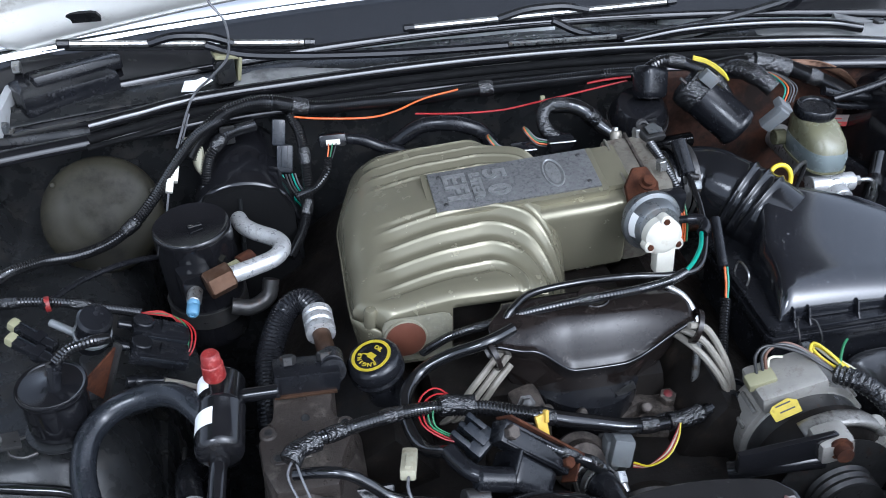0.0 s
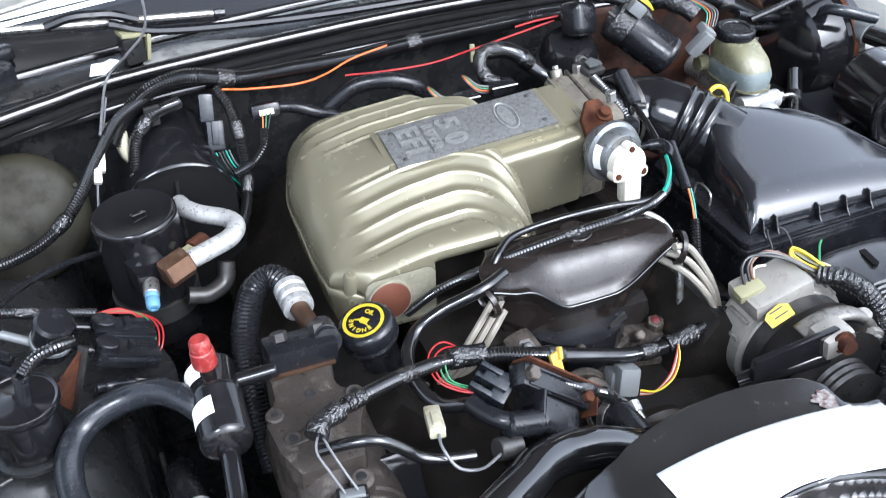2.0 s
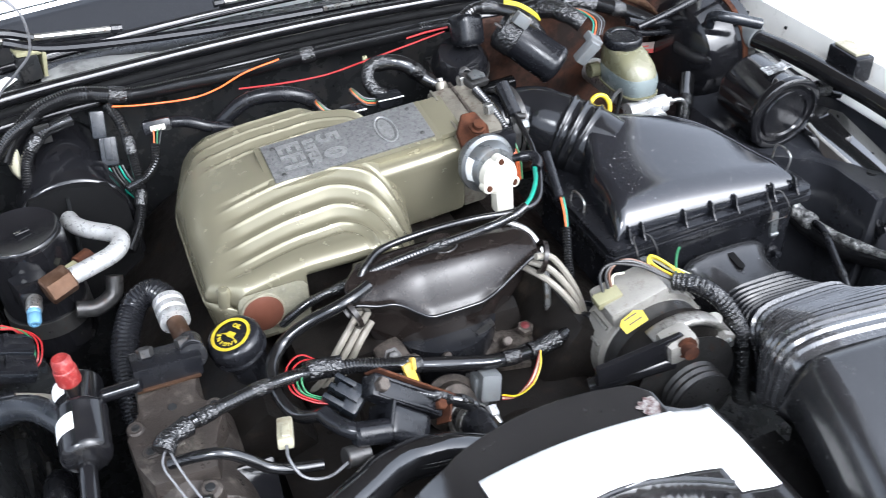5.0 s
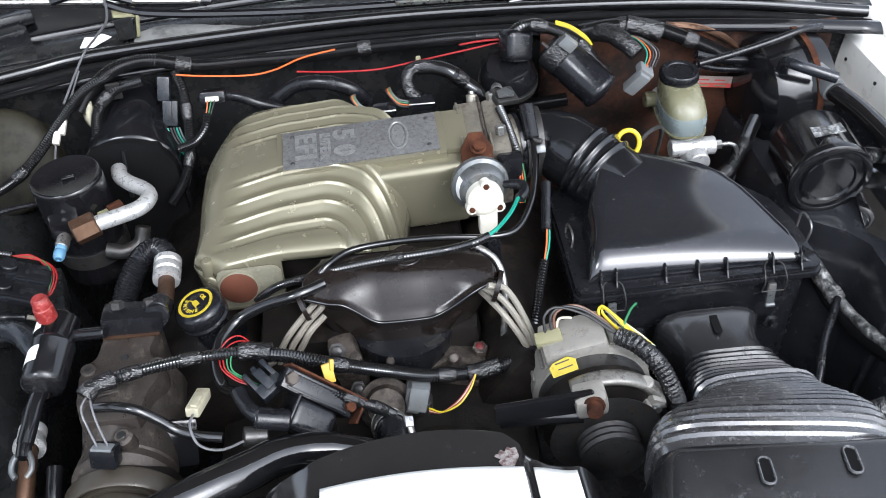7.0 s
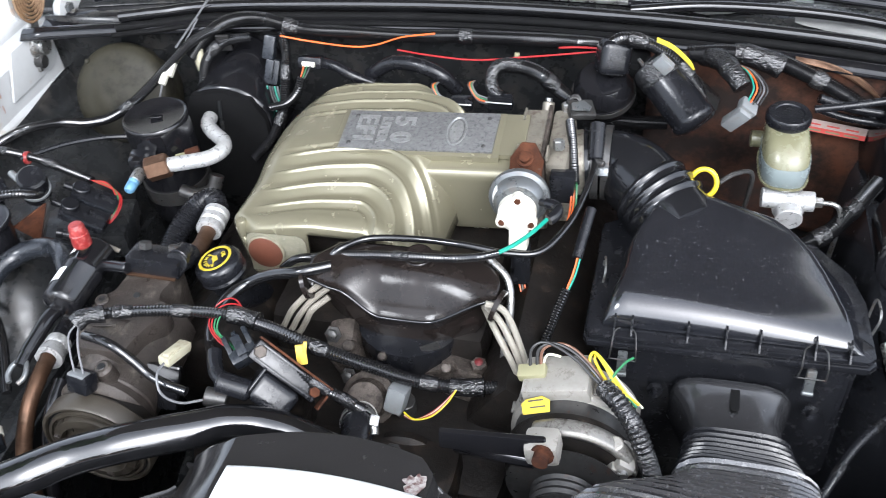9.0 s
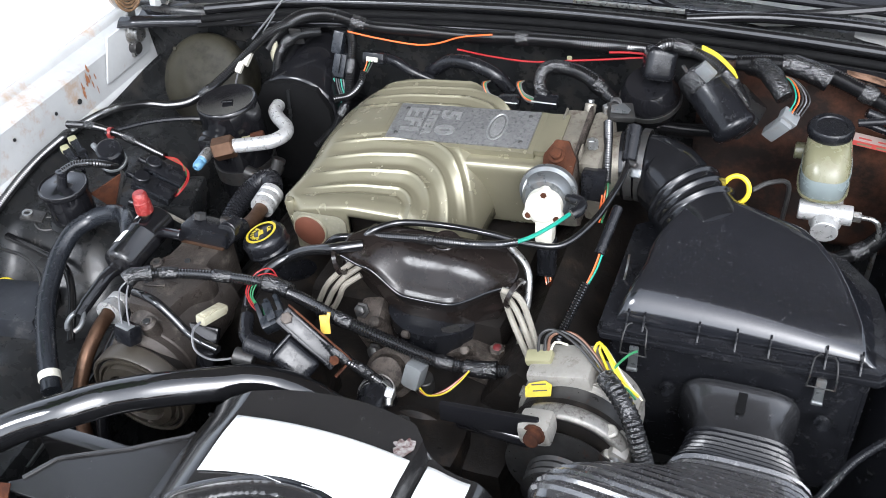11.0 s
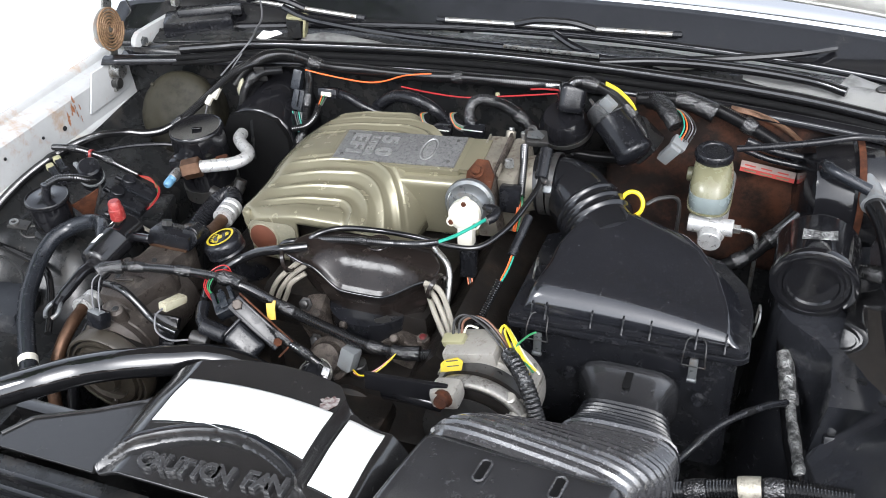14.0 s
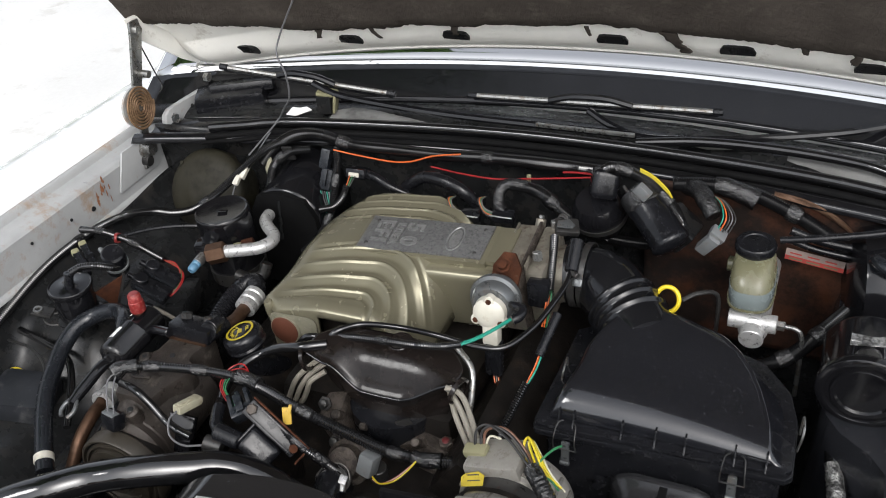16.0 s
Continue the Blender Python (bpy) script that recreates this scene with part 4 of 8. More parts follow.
eq = V((0, 0, 1)).rotation_difference(ax).to_matrix()
part("label", sheet(lambda u, v: c + eq @ V(((0.0304 - 0.0022 * v) * math.cos(u), (0.0304 - 0.0022 * v) * math.sin(u), 0.0065 + 0.0110 * v)), steps(radians(150), radians(205), 14), steps(0, 1, 3)), paper, egr, "small white printed label")
part("mount", slab([(-0.018, -0.02), (0.018, -0.02), (0.020, 0.010), (0.008, 0.030), (-0.008, 0.030), (-0.020, 0.010)], -0.008, 0.0, 0.002, pose(0.428, 0.872, 0.918, 50, 0, 0)), rust, egr, "rusty mounting flange")
part("bolt", lathe([(0, 0), (0.010, 0), (0.010, 0.003), (0.0065, 0.003), (0.0065, 0.009), (0, 0.010)], (0.428, 0.866, 0.934), V((0, -0.5, 0.87)), 12), rust, egr)
part("port", rod((0.448, 0.825, 0.908), (0.466, 0.815, 0.914), 0.0045), plastic, egr)
part("elbow", tube([(0.460, 0.818, 0.912), (0.472, 0.812, 0.914), (0.473, 0.800, 0.912), (0.466, 0.792, 0.910)], 0.0065), rubber, egr)
part("plug", block((0.434, 0.801, 0.834), (0.023, 0.020, 0.050), (-6, 0, 6), bev=0.004), plastic, egr)
part("plug_latch", block((0.434, 0.7895, 0.840), (0.012, 0.004, 0.026), (-6, 0, 6), bev=0.001), plastic, egr)

# distributor and its cover
dist = thing("distributor_cover", (0.32, 0.70, 0.75), "glossy brown-black moulded distributor cover", "cover")


def dcover(u, v):
    # u across, v from the rear edge down the sloping top to the lip, then down the bowl
    s = 2 * u - 1
    bow = 1 - s * s
    lip_z = 0.833 + 0.030 * sm(-0.20, -0.66, s) + 0.006 * sm(-0.7, -1.0, s) + 0.036 * sm(0.25, 1.0, s)
    lip_y = 0.688 + 0.012 * s * s
    bead = math.exp(-((v - 0.5) / 0.022) ** 2)
    if v < 0.5:
        f = v / 0.5
        x = 0.318 + (0.086 + 0.021 * sm(0, 0.7, f)) * s
        y = 0.756 + (lip_y - 0.756) * f
        z = 0.876 + 0.004 * bow + 0.003 * math.sin(f * math.pi) + (lip_z - 0.876 - 0.004 * bow) * f ** 3.2
    else:
        f = (v - 0.5) / 0.5
        x = 0.318 + (0.107 - 0.010 * sm(0, 0.12, f) - 0.034 * sm(0.10, 1.0, f)) * s
        y = lip_y + 0.009 * sm(0, 0.10, f) * (0.4 + 0.6 * sm(0.3, 0.9, abs(s))) + 0.014 * f - 0.010 * bow * f
        z = lip_z - 0.010 * sm(0, 0.1, f) - (lip_z - 0.758) * f
    return V((x, y - 0.0030 * bead, z + 0.0016 * bead))


part("shell", sheet(dcover, steps(0, 1, 60), steps(0, 0.44, 16) + steps(0.45, 0.57, 26) + steps(0.59, 1, 16)), cover_plastic, dist, solid=0.004, angle=70)
part("base", lathe([(0, 0), (0.055, 0), (0.062, 0.02), (0.062, 0.06), (0, 0.07)], (0.318, 0.730, 0.735), (0, 0, 1), 28), plastic, dist)
part("lip", sweep(bmesh.new(), [dcover(q, 0.5) + V((0, -0.0005, 0.0012)) for q in steps(0.02, 0.98, 60)], [0.0019] * 61, 10), shiny_rubber, dist, "glossy rolled lip")
part("oval_boss", lathe([(0.015, -0.002), (0.017, 0.0), (0.016, 0.0012), (0.0135, 0.0012), (0.0125, 0.0004), (0, 0.0006)], dcover(0.56, 0.10) + V((0, 0, 0.0004)), (0, -0.06, 1), 32), cover_plastic, dist)
for s_, x_, z_ in ((1, 0.4235, 0.862), (-1, 0.2125, 0.861)):
    part("lead_mouth", lathe([(0.014, 0), (0.0185, 0), (0.0185, 0.005), (0.014, 0.005)], (x_, 0.700, z_), (s_ * 0.92, -0.25, -0.25), 28), cover_plastic, dist, "flared lead opening")
part("clip", block((0.352, 0.683, 0.800), (0.022, 0.003, 0.010), (0, -25, 10), bev=0.001), steel_dark, dist)
for k in range(3):
    part("plug_lead", tube([(0.414 - 0.004 * k, 0.700 + 0.012 * k - 0.01, 0.872 - 0.012 * k), (0.436 - 0.003 * k, 0.690 - 0.006 * k, 0.862 - 0.012 * k), (0.458 - 0.002 * k, 0.672 - 0.006 * k, 0.820 - 0.01 * k), (0.470 - 0.008 * k, 0.668, 0.765), (0.474 - 0.012 * k, 0.70, 0.70)], 0.0037, 8), pale_lead, dist, "beige plug lead")
    part("plug_lead", tube([(0.232, 0.716 - 0.006 * k, 0.858 - 0.010 * k), (0.214, 0.704 - 0.006 * k, 0.846 - 0.010 * k), (0.190 + 0.006 * k, 0.694, 0.822 - 0.010 * k), (0.165 + 0.01 * k, 0.70, 0.775), (0.14, 0.74, 0.74)], 0.0037, 8), pale_lead, dist, "beige plug lead")
part("lead_tie", lathe([(0.012, 0), (0.0145, 0), (0.0145, 0.006), (0.012, 0.006)], (0.463, 0.667, 0.800), (0.2, -0.25, -0.95), 20), plastic, dist, "black cable tie")
part("red_sender", lathe([(0, 0), (0.008, 0), (0.008, 0.008), (0.005, 0.010), (0.005, 0.016), (0, 0.018)], (0.405, 0.694, 0.762), (0, -0.2, 1), 14), dull_red, engine, "red sender")
part("sender_hex", rod((0.405, 0.694, 0.75), (0.405, 0.690, 0.777), 0.0095, segs=6), dirty_alu, engine)

# oil filler
oil = thing("oil_filler", (0.10, 0.735, 0.76), "black oil filler cap with a yellow printed ring", "oil cap")
oax = V((-0.26, -0.06, 0.95)).normalized()
oc = V((0.094, 0.720, 0.852))
part("cap", lathe([(0, -0.016), (0.0275, -0.016), (0.0285, -0.013), (0.0270, -0.010), (0.0285, -0.006), (0.0285, 0.002), (0.0265, 0.006), (0.0225, 0.009), (0, 0.0095)], oc, oax, 44), plastic, oil)
q = V((0, 0, 1)).rotation_difference(oax).to_matrix().to_4x4()
OM = Matrix.Translation(oc + oax * 0.0098) @ q @ Matrix.Rotation(radians(125), 4, "Z") @ Matrix.Scale(0.78, 4)
part("printed_ring", lathe([(0.0172, 0), (0.0205, 0), (0.0205, 0.0006), (0.0172, 0.0006)], oc + oax * 0.0094, oax, 48), yellow_print, oil)
part("wording", lettering("OIL", 0.0085, 0.0003, OM @ pose(0, -0.0135, 0, 0, 0, 180), 0.0003), yellow_print, oil)
for i, ch in enumerate("ENGINE"):
    part("wording", lettering(ch, 0.0080, 0.0003, OM @ Matrix.Rotation(-(i - 2.5) * radians(26), 4, "Z") @ pose(0, 0.0152, 0, 0, 0, 0), 0.0003), yellow_print, oil)
part("oil_can_sign", slab([(-0.007, -0.004), (0.004, -0.004), (0.006, 0.000), (0.012, 0.003), (0.0115, 0.004), (0.005, 0.0025), (0.003, 0.0045), (-0.005, 0.0045), (-0.010, 0.0055), (-0.0105, 0.004), (-0.007, 0.002)], 0, 0.0005, 0, OM), yellow_print, oil)
part("neck", tube([oc - oax * 0.010, oc - oax * 0.05, (0.115, 0.77, 0.76)], 0.020, 18), plastic, oil)

# ---------- accumulator and air conditioning ----------
acc = thing("accumulator", (-0.075, 0.905, 0.73), "black enamelled air conditioning accumulator in a strap bracket", "accumulator")
a0, a1 = V((-0.080, 0.952, 0.732)), V((-0.086, 0.945, 0.893))
part("can", lathe([(0, 0), (0.036, 0), (0.043, 0.006), (0.0445, 0.014), (0.0445, 0.155), (0.0440, 0.1605), (0.0425, 0.1620), (0.041, 0.1612), (0.038, 0.1606), (0, 0.1606)], a0, a1 - a0, 48), black_paint, acc)
part("top_cross", block(a1 + V((0.004, -0.004, 0.001)), (0.016, 0.010, 0.0015), (-14, 0, 20), bev=0.0005), black_paint, acc)
part("strap", lathe([(0.0446, 0.040), (0.0470, 0.040), (0.0470, 0.062), (0.0446, 0.062)], a0, a1 - a0, 40), steel_dark, acc)
part("strap_bracket", tube([(-0.052, 0.905, 0.800), (-0.030, 0.905, 0.795), (-0.010, 0.915, 0.800), (-0.004, 0.925, 0.818)], 0.010, 10), steel_dark, acc, "bent steel strap end")
part("outlet_block", block((-0.086, 0.893, 0.850), (0.036, 0.030, 0.034), (0, 0, 20), bev=0.004), black_paint, acc)
part("fitting_nut", rod((-0.072, 0.872, 0.856), (-0.044, 0.884, 0.861), 0.0165, segs=6, bev=0.002), brass, acc, "tarnished brass nut")
part("service_port", rod((-0.086, 0.880, 0.848), (-0.088, 0.862, 0.844), 0.0085), zinc, acc)
part("service_cap", lathe([(0, 0), (0.0068, 0), (0.0072, 0.002), (0.0072, 0.006), (0.0064, 0.007), (0.0072, 0.008), (0.0070, 0.017), (0.0052, 0.020), (0.0030, 0.0205), (0.0028, 0.0185), (0, 0.0185)], (-0.088, 0.864, 0.845), (-0.06, -0.88, -0.20), 14), blue_plastic, acc, "light blue cap")
part("pressure_switch", rod((-0.020, 0.925, 0.850), (-0.036, 0.915, 0.848), 0.013, segs=16), rust, acc)
part("switch_nut", rod((-0.036, 0.915, 0.848), (-0.048, 0.908, 0.847), 0.010, segs=6), cream_tape, acc)
part("pipe", tube([(-0.048, 0.882, 0.860), (-0.020, 0.893, 0.861), (0.004, 0.905, 0.862), (0.014, 0.925, 0.862), (0.006, 0.945, 0.861), (-0.016, 0.963, 0.861), (-0.030, 0.978, 0.862), (-0.036, 0.998, 0.860)], 0.0102, 16), bright_alu, acc, "bare aluminium pipe")

# heater box behind
hvac = thing("heater_box", (-0.02, 1.08, 0.72), "black moulded heater case on the bulkhead", "heater box")


def heater(u, v):
    w = 0.062 + 0.006 * v
    a = math.pi * u
    return V((-0.030 - w * math.cos(a) * 1.0, 1.145 - 0.110 * v + 0.0, 0.80 + (0.115 - 0.03 * v) * math.sin(a) ** 0.6))


part("case", sheet(heater, steps(0, 1, 28), steps(0, 1, 12)), black_paint, hvac, solid=0.004)
part("front_cover", slab([(-0.065, -0.10), (0.065, -0.10), (0.062, 0.045), (0.045, 0.075), (0.0, 0.084), (-0.045, 0.075), (-0.062, 0.045)], -0.004, 0.006, 0, pose(-0.030, 1.032, 0.80, 90, 0, 0)), matte_black, hvac)
part("rib", tube([(-0.032, 1.025, 0.872), (-0.034, 1.022, 0.84), (-0.036, 1.018, 0.80)], 0.003), black_body, hvac)
part("tab", block((-0.040, 1.090, 0.926), (0.018, 0.004, 0.030), (20, 0, 10), bev=0.001), steel_dark, hvac)
part("lower_case", block((-0.03, 1.09, 0.74), (0.14, 0.11, 0.10), bev=0.01), black_paint, hvac)

# strut tower dome / blower
tower = thing("blower_motor", (-0.200, 1.09, 0.78), "dull olive round blower housing on the bulkhead", "blower motor")
TA = V((0.06, -0.84, 0.54)).normalized()
TC = V((-0.203, 1.052, 0.852))
part("dome", lathe([(0, -0.06), (0.070, -0.06), (0.074, -0.010), (0.073, -0.002), (0.069, 0.004), (0.060, 0.009), (0.046, 0.0125), (0.034, 0.0140), (0.032, 0.0150), (0.018, 0.0165), (0, 0.0170)], TC, TA, 48), tower_beige, tower)
for a in (0.4, 2.5, 4.6):
    d0 = V((0, 0, 1)).rotation_difference(TA).to_matrix() @ V((math.cos(a), math.sin(a), 0))
    part("rim_screw", rod(TC + d0 * 0.067 + TA * 0.002, TC + d0 * 0.067 + TA * 0.009, 0.0038, segs=6), tower_beige, tower)
part("mount", block((-0.205, 1.10, 0.84), (0.10, 0.05, 0.10), bev=0.008), black_body, tower)

# compressor
comp = thing("compressor", (0.03, 0.59, 0.68), "oily cast air conditioning compressor with a ribbed pulley", "compressor")
part("rear_head", slab([(-0.010, 0.712), (0.052, 0.714), (0.051, 0.690), (0.046, 0.668), (0.050, 0.656), (0.064, 0.650), (0.064, 0.632), (0.052, 0.606), (0.046, 0.572), (-0.010, 0.572), (-0.020, 0.600), (-0.024, 0.634), (-0.019, 0.652), (-0.010, 0.662), (-0.008, 0.690)], 0.770, 0.850, 0.006), comp_cast, comp)
part("cylinder_case", rod((0.024, 0.680, 0.792), (0.025, 0.545, 0.784), 0.049, segs=48, bev=0.012), comp_cast, comp)
part("front_nose", lathe([(0.040, 0), (0.050, 0.002), (0.052, 0.016), (0.047, 0.024), (0.036, 0.028), (0, 0.028)], (0.022, 0.560, 0.782), (0, -1, 0), 48), comp_cast, comp, "pale corroded nose casting")
part("case_web", sheet(lambda u, v: V((-0.016 + 0.062 * u, 0.618 - 0.062 * v, 0.8530 - 0.018 * v * v - 0.030 * (2 * u - 1) ** 2 * (0.3 + 0.7 * v))), steps(0, 1, 14), steps(0, 1, 10)), comp_cast, comp, solid=0.006)
part("case_seam", tube([(-0.020, 0.607, 0.846), (0.004, 0.604, 0.8525), (0.024, 0.606, 0.8545)], 0.0014, 6), comp_cast, comp)
part("manifold_block", block((0.026, 0.706, 0.860), (0.064, 0.034, 0.022), (-8, 4, 2), bev=0.003), plastic, comp, "dark ported flange")
part("gasket_edge", block((0.024, 0.690, 0.8515), (0.060, 0.010, 0.003), (-4, 3, 2), bev=0.0008), brass, comp)
part("drain_hole", rod((0.021, 0.657, 0.8495), (0.021, 0.6565, 0.8512), 0.0042, segs=14), black_body, comp)
for x, y, z in ((0.010, 0.712, 0.870), (0.046, 0.714, 0.868)):
    part("port_nut", rod((x, y, z), (x, y + 0.004, z + 0.008), 0.008, segs=6), steel_dark, comp)
part("pulley", lathe([(0.020, 0.0), (0.0605, 0.0), (0.0625, 0.002), (0.0625, 0.020), (0.0605, 0.0225), (0.058, 0.0225), (0.0565, 0.018), (0.0545, 0.018), (0.0535, 0.0225), (0.0505, 0.0230), (0.0495, 0.019), (0.047, 0.019), (0.046, 0.026), (0.037, 0.028), (0.035, 0.022), (0.024, 0.024), (0.020, 0.032), (0, 0.033)], (0.025, 0.531, 0.768), (0, -1, 0), 64), surface("olive brown pulley steel", (0.040, 0.034, 0.026), 0.40, 0.3, 0.2, 120, 0.3, (0.032, 0.022, 0.015), 0.35, 40), comp, "stepped olive brown pulley")
for r0, r1 in ((0.0540, 0.0572), (0.0468, 0.0500)):
    part("pulley_groove", lathe([(r0, 0), (r1, 0), (r1, 0.0004), (r0, 0.0004)], (0.025, 0.5125, 0.768), (0, -1, 0), 64), matte_black, comp)
for k in range(3):
    a = 0.7 + 2.09 * k
    part("clutch_rivet", rod((0.025 + 0.041 * math.cos(a), 0.506, 0.768 + 0.041 * math.sin(a)), (0.025 + 0.041 * math.cos(a), 0.501, 0.768 + 0.041 * math.sin(a)), 0.004, segs=12), comp_cast, comp)
part("clutch_coil", rod((0.025, 0.546, 0.769), (0.025, 0.530, 0.769), 0.056, segs=48), engine_iron, comp)
for x, y, z in ((0.057, 0.643, 0.846), (-0.014, 0.643, 0.846), (-0.006, 0.612, 0.844)):
    part("bolt", rod((x, y + 0.002, z - 0.012), (x, y - 0.001, z + 0.007), 0.0082, segs=18, bev=0.0015), comp_cast, comp)
    part("bolt_socket", rod((x, y - 0.001, z + 0.0066), (x, y - 0.0012, z + 0.0076), 0.0042, segs=6), black_body, comp)
part("cast_lug", rod((0.036, 0.558, 0.820), (0.034, 0.551, 0.850), 0.0100, segs=20, bev=0.003), comp_cast, comp)
part("lug_bore", rod((0.034, 0.5512, 0.8495), (0.034, 0.5510, 0.8512), 0.0045, segs=12), black_body, comp)
part("coil_plug", block((0.021, 0.532, 0.846), (0.026, 0.018, 0.022), (-20, 0, -10), bev=0.003), plastic, comp)
part("plug_face", block((0.021, 0.532, 0.8575), (0.020, 0.012, 0.003), (-20, 0, -10), bev=0.001), grey_plastic, comp)
for dx in (-0.005, 0.005):
    part("lead", tube([(0.021 + dx, 0.533, 0.858), (0.014 + dx, 0.545, 0.872), (0.008 + dx, 0.560, 0.884), (0.010, 0.575, 0.890)], 0.0011, 8), wire_grey, comp)
part("flange_pipe", rod((0.052, 0.706, 0.866), (0.052, 0.726, 0.862), 0.012), rubber, comp)

# muffler can with red cap
muf = thing("hose_muffler", (-0.057, 0.665, 0.80), "black refrigerant muffler can with white labels and a red cap", "muffler")
m0, m1 = V((-0.055, 0.716, 0.858)), V((-0.058, 0.618, 0.850))
part("can", lathe([(0, 0), (0.019, 0.0), (0.0215, 0.002), (0.0225, 0.005), (0.0225, 0.036), (0.0232, 0.037), (0.0232, 0.041), (0.0225, 0.042), (0.0225, 0.086), (0.021, 0.090), (0.016, 0.093), (0.0095, 0.094), (0.0095, 0.100), (0, 0.100)], m0, m1 - m0, 36), black_paint, muf)
la = (m1 - m0).normalized()
lw = (V((-0.75, -0.2, 0.65)) - la * la.dot(V((-0.75, -0.2, 0.65)))).normalized()
lt = la.cross(lw)
for h0, turn in ((0.018, 8), (0.062, -4)):
    part("label", sheet(lambda u, v: m0 + la * (h0 + 0.010 * v) + 0.0232 * (lw * math.cos(radians(turn + 34 * u)) + lt * math.sin(radians(turn + 34 * u))), steps(-1, 1, 8), steps(-1, 1, 2)), paper, muf, "small white label")
part("valve", rod((-0.057, 0.694, 0.868), (-0.058, 0.696, 0.886), 0.007), brass, muf)
part("red_cap", lathe([(0, 0), (0.0105, 0), (0.011, 0.002), (0.0105, 0.016), (0.0095, 0.017), (0.0090, 0.026), (0.007, 0.029), (0, 0.0295)], (-0.058, 0.696, 0.881), (-0.05, 0.05, 1), 16), red_plastic, muf, "faded red cap")
part("outlet_pipe", tube([m1, (-0.059, 0.604, 0.852), (-0.061, 0.578, 0.846), (-0.063, 0.560, 0.841)], 0.0080, 14), black_paint, muf)
part("tip", tube([(-0.063, 0.562, 0.8415), (-0.063, 0.551, 0.8385), (-0.063, 0.546, 0.837)], 0.0072, 12), black_paint, muf)
for k in (-1, 1):
    part("fork_prong", tube([(-0.063 + 0.003 * k, 0.553, 0.840), (-0.063 + 0.009 * k, 0.543, 0.837), (-0.063 + 0.0095 * k, 0.534, 0.833), (-0.063 + 0.005 * k, 0.528, 0.830)], 0.0030, 10), valve_grey, muf, "polished fork prong")
part("inlet_pipe", rod((-0.040, 0.690, 0.858), (0.000, 0.684, 0.864), 0.007), black_paint, muf)

# suction hose with crimped collar
suc = thing("suction_hose", (0.05, 0.78, 0.80), "black ribbed refrigerant hose with crimped aluminium collar", "hose")
part("hose", loom([(0.043, 0.828, 0.840), (0.030, 0.845, 0.842), (0.008, 0.838, 0.832), (-0.012, 0.800, 0.805), (-0.016, 0.750, 0.770), (-0.014, 0.70, 0.72)], 0.0150, 0.004, 0.07, 14), rubber, suc)
part("collar", lathe([(0.012, 0), (0.0165, 0.001), (0.0165, 0.008), (0.0145, 0.010), (0.0165, 0.013), (0.0165, 0.021), (0.0145, 0.023), (0.0165, 0.026), (0.0160, 0.034), (0.010, 0.035)], (0.044, 0.826, 0.838), (0.05, -0.95, -0.06), 24), bright_alu, suc, "crimped aluminium collar")
part("pipe", tube([(0.046, 0.792, 0.836), (0.049, 0.760, 0.838), (0.052, 0.730, 0.850), (0.052, 0.700, 0.862)], 0.0098, 14), brass, suc, "brown tarnished pipe")
part("union", rod((0.050, 0.735, 0.848), (0.052, 0.700, 0.864), 0.0135), rubber, suc)

# large looped hose
loop_hose = single("looped_hose", tube([(-0.062, 0.660, 0.845), (-0.078, 0.680, 0.858), (-0.098, 0.702, 0.858), (-0.122, 0.716, 0.850), (-0.149, 0.717, 0.843), (-0.171, 0.708, 0.835), (-0.184, 0.686, 0.829), (-0.187, 0.657, 0.817), (-0.179, 0.625, 0.806), (-0.163, 0.588, 0.797), (-0.140, 0.552, 0.786), (-0.112, 0.516, 0.773), (-0.088, 0.487, 0.760)], 0.0122, 18), grey_rubber, "thick grey rubber hose bent in a loop", "hose")
part("white_end", lathe([(0.0123, 0), (0.0134, 0.001), (0.0134, 0.010), (0.0123, 0.011)], (-0.103, 0.505, 0.769), (0.60, -0.72, -0.30), 20), white_plastic, loop_hose)
pipe2 = thing("discharge_pipe", (-0.06, 0.57, 0.74), "brown pipe with a crimped grey collar near the compressor", "pipe")
part("collar", lathe([(0.010, 0), (0.0150, 0.001), (0.0150, 0.010), (0.0135, 0.012), (0.0150, 0.016), (0.0150, 0.022), (0.017, 0.024), (0.017, 0.030), (0.010, 0.031)], (-0.095, 0.640, 0.770), (0.10, -0.85, 0.10), 22), bright_alu, pipe2)
part("hose", tube([(-0.095, 0.640, 0.770), (-0.100, 0.67, 0.766), (-0.102, 0.71, 0.745), (-0.10, 0.75, 0.70)], 0.0135, 14), rubber, pipe2)
part("pipe", tube([(-0.092, 0.612, 0.773), (-0.088, 0.580, 0.770), (-0.088, 0.545, 0.750), (-0.085, 0.51, 0.71), (-0.065, 0.48, 0.66)], 0.0092, 12), brass, pipe2)
part("second_pipe", tube([(-0.060, 0.585, 0.770), (-0.058, 0.55, 0.755), (-0.055, 0.52, 0.72), (-0.05, 0.49, 0.66)], 0.0085, 12), black_paint, pipe2)

# vacuum canister on the apron
can = thing("vacuum_canister", (-0.215, 0.72, 0.79), "dull black round canister on the inner apron", "canister")
part("body", lathe([(0, 0), (0.026, 0), (0.0290, 0.003), (0.0300, 0.006), (0.0300, 0.046), (0.0318, 0.048), (0.0330, 0.051), (0.0330, 0.0545), (0.0318, 0.0565), (0.0300, 0.0560), (0.0290, 0.0550), (0.012, 0.0560), (0.008, 0.0580), (0, 0.0585)], (-0.213, 0.724, 0.820), (0.03, -0.03, 1), 48), black_paint, can)
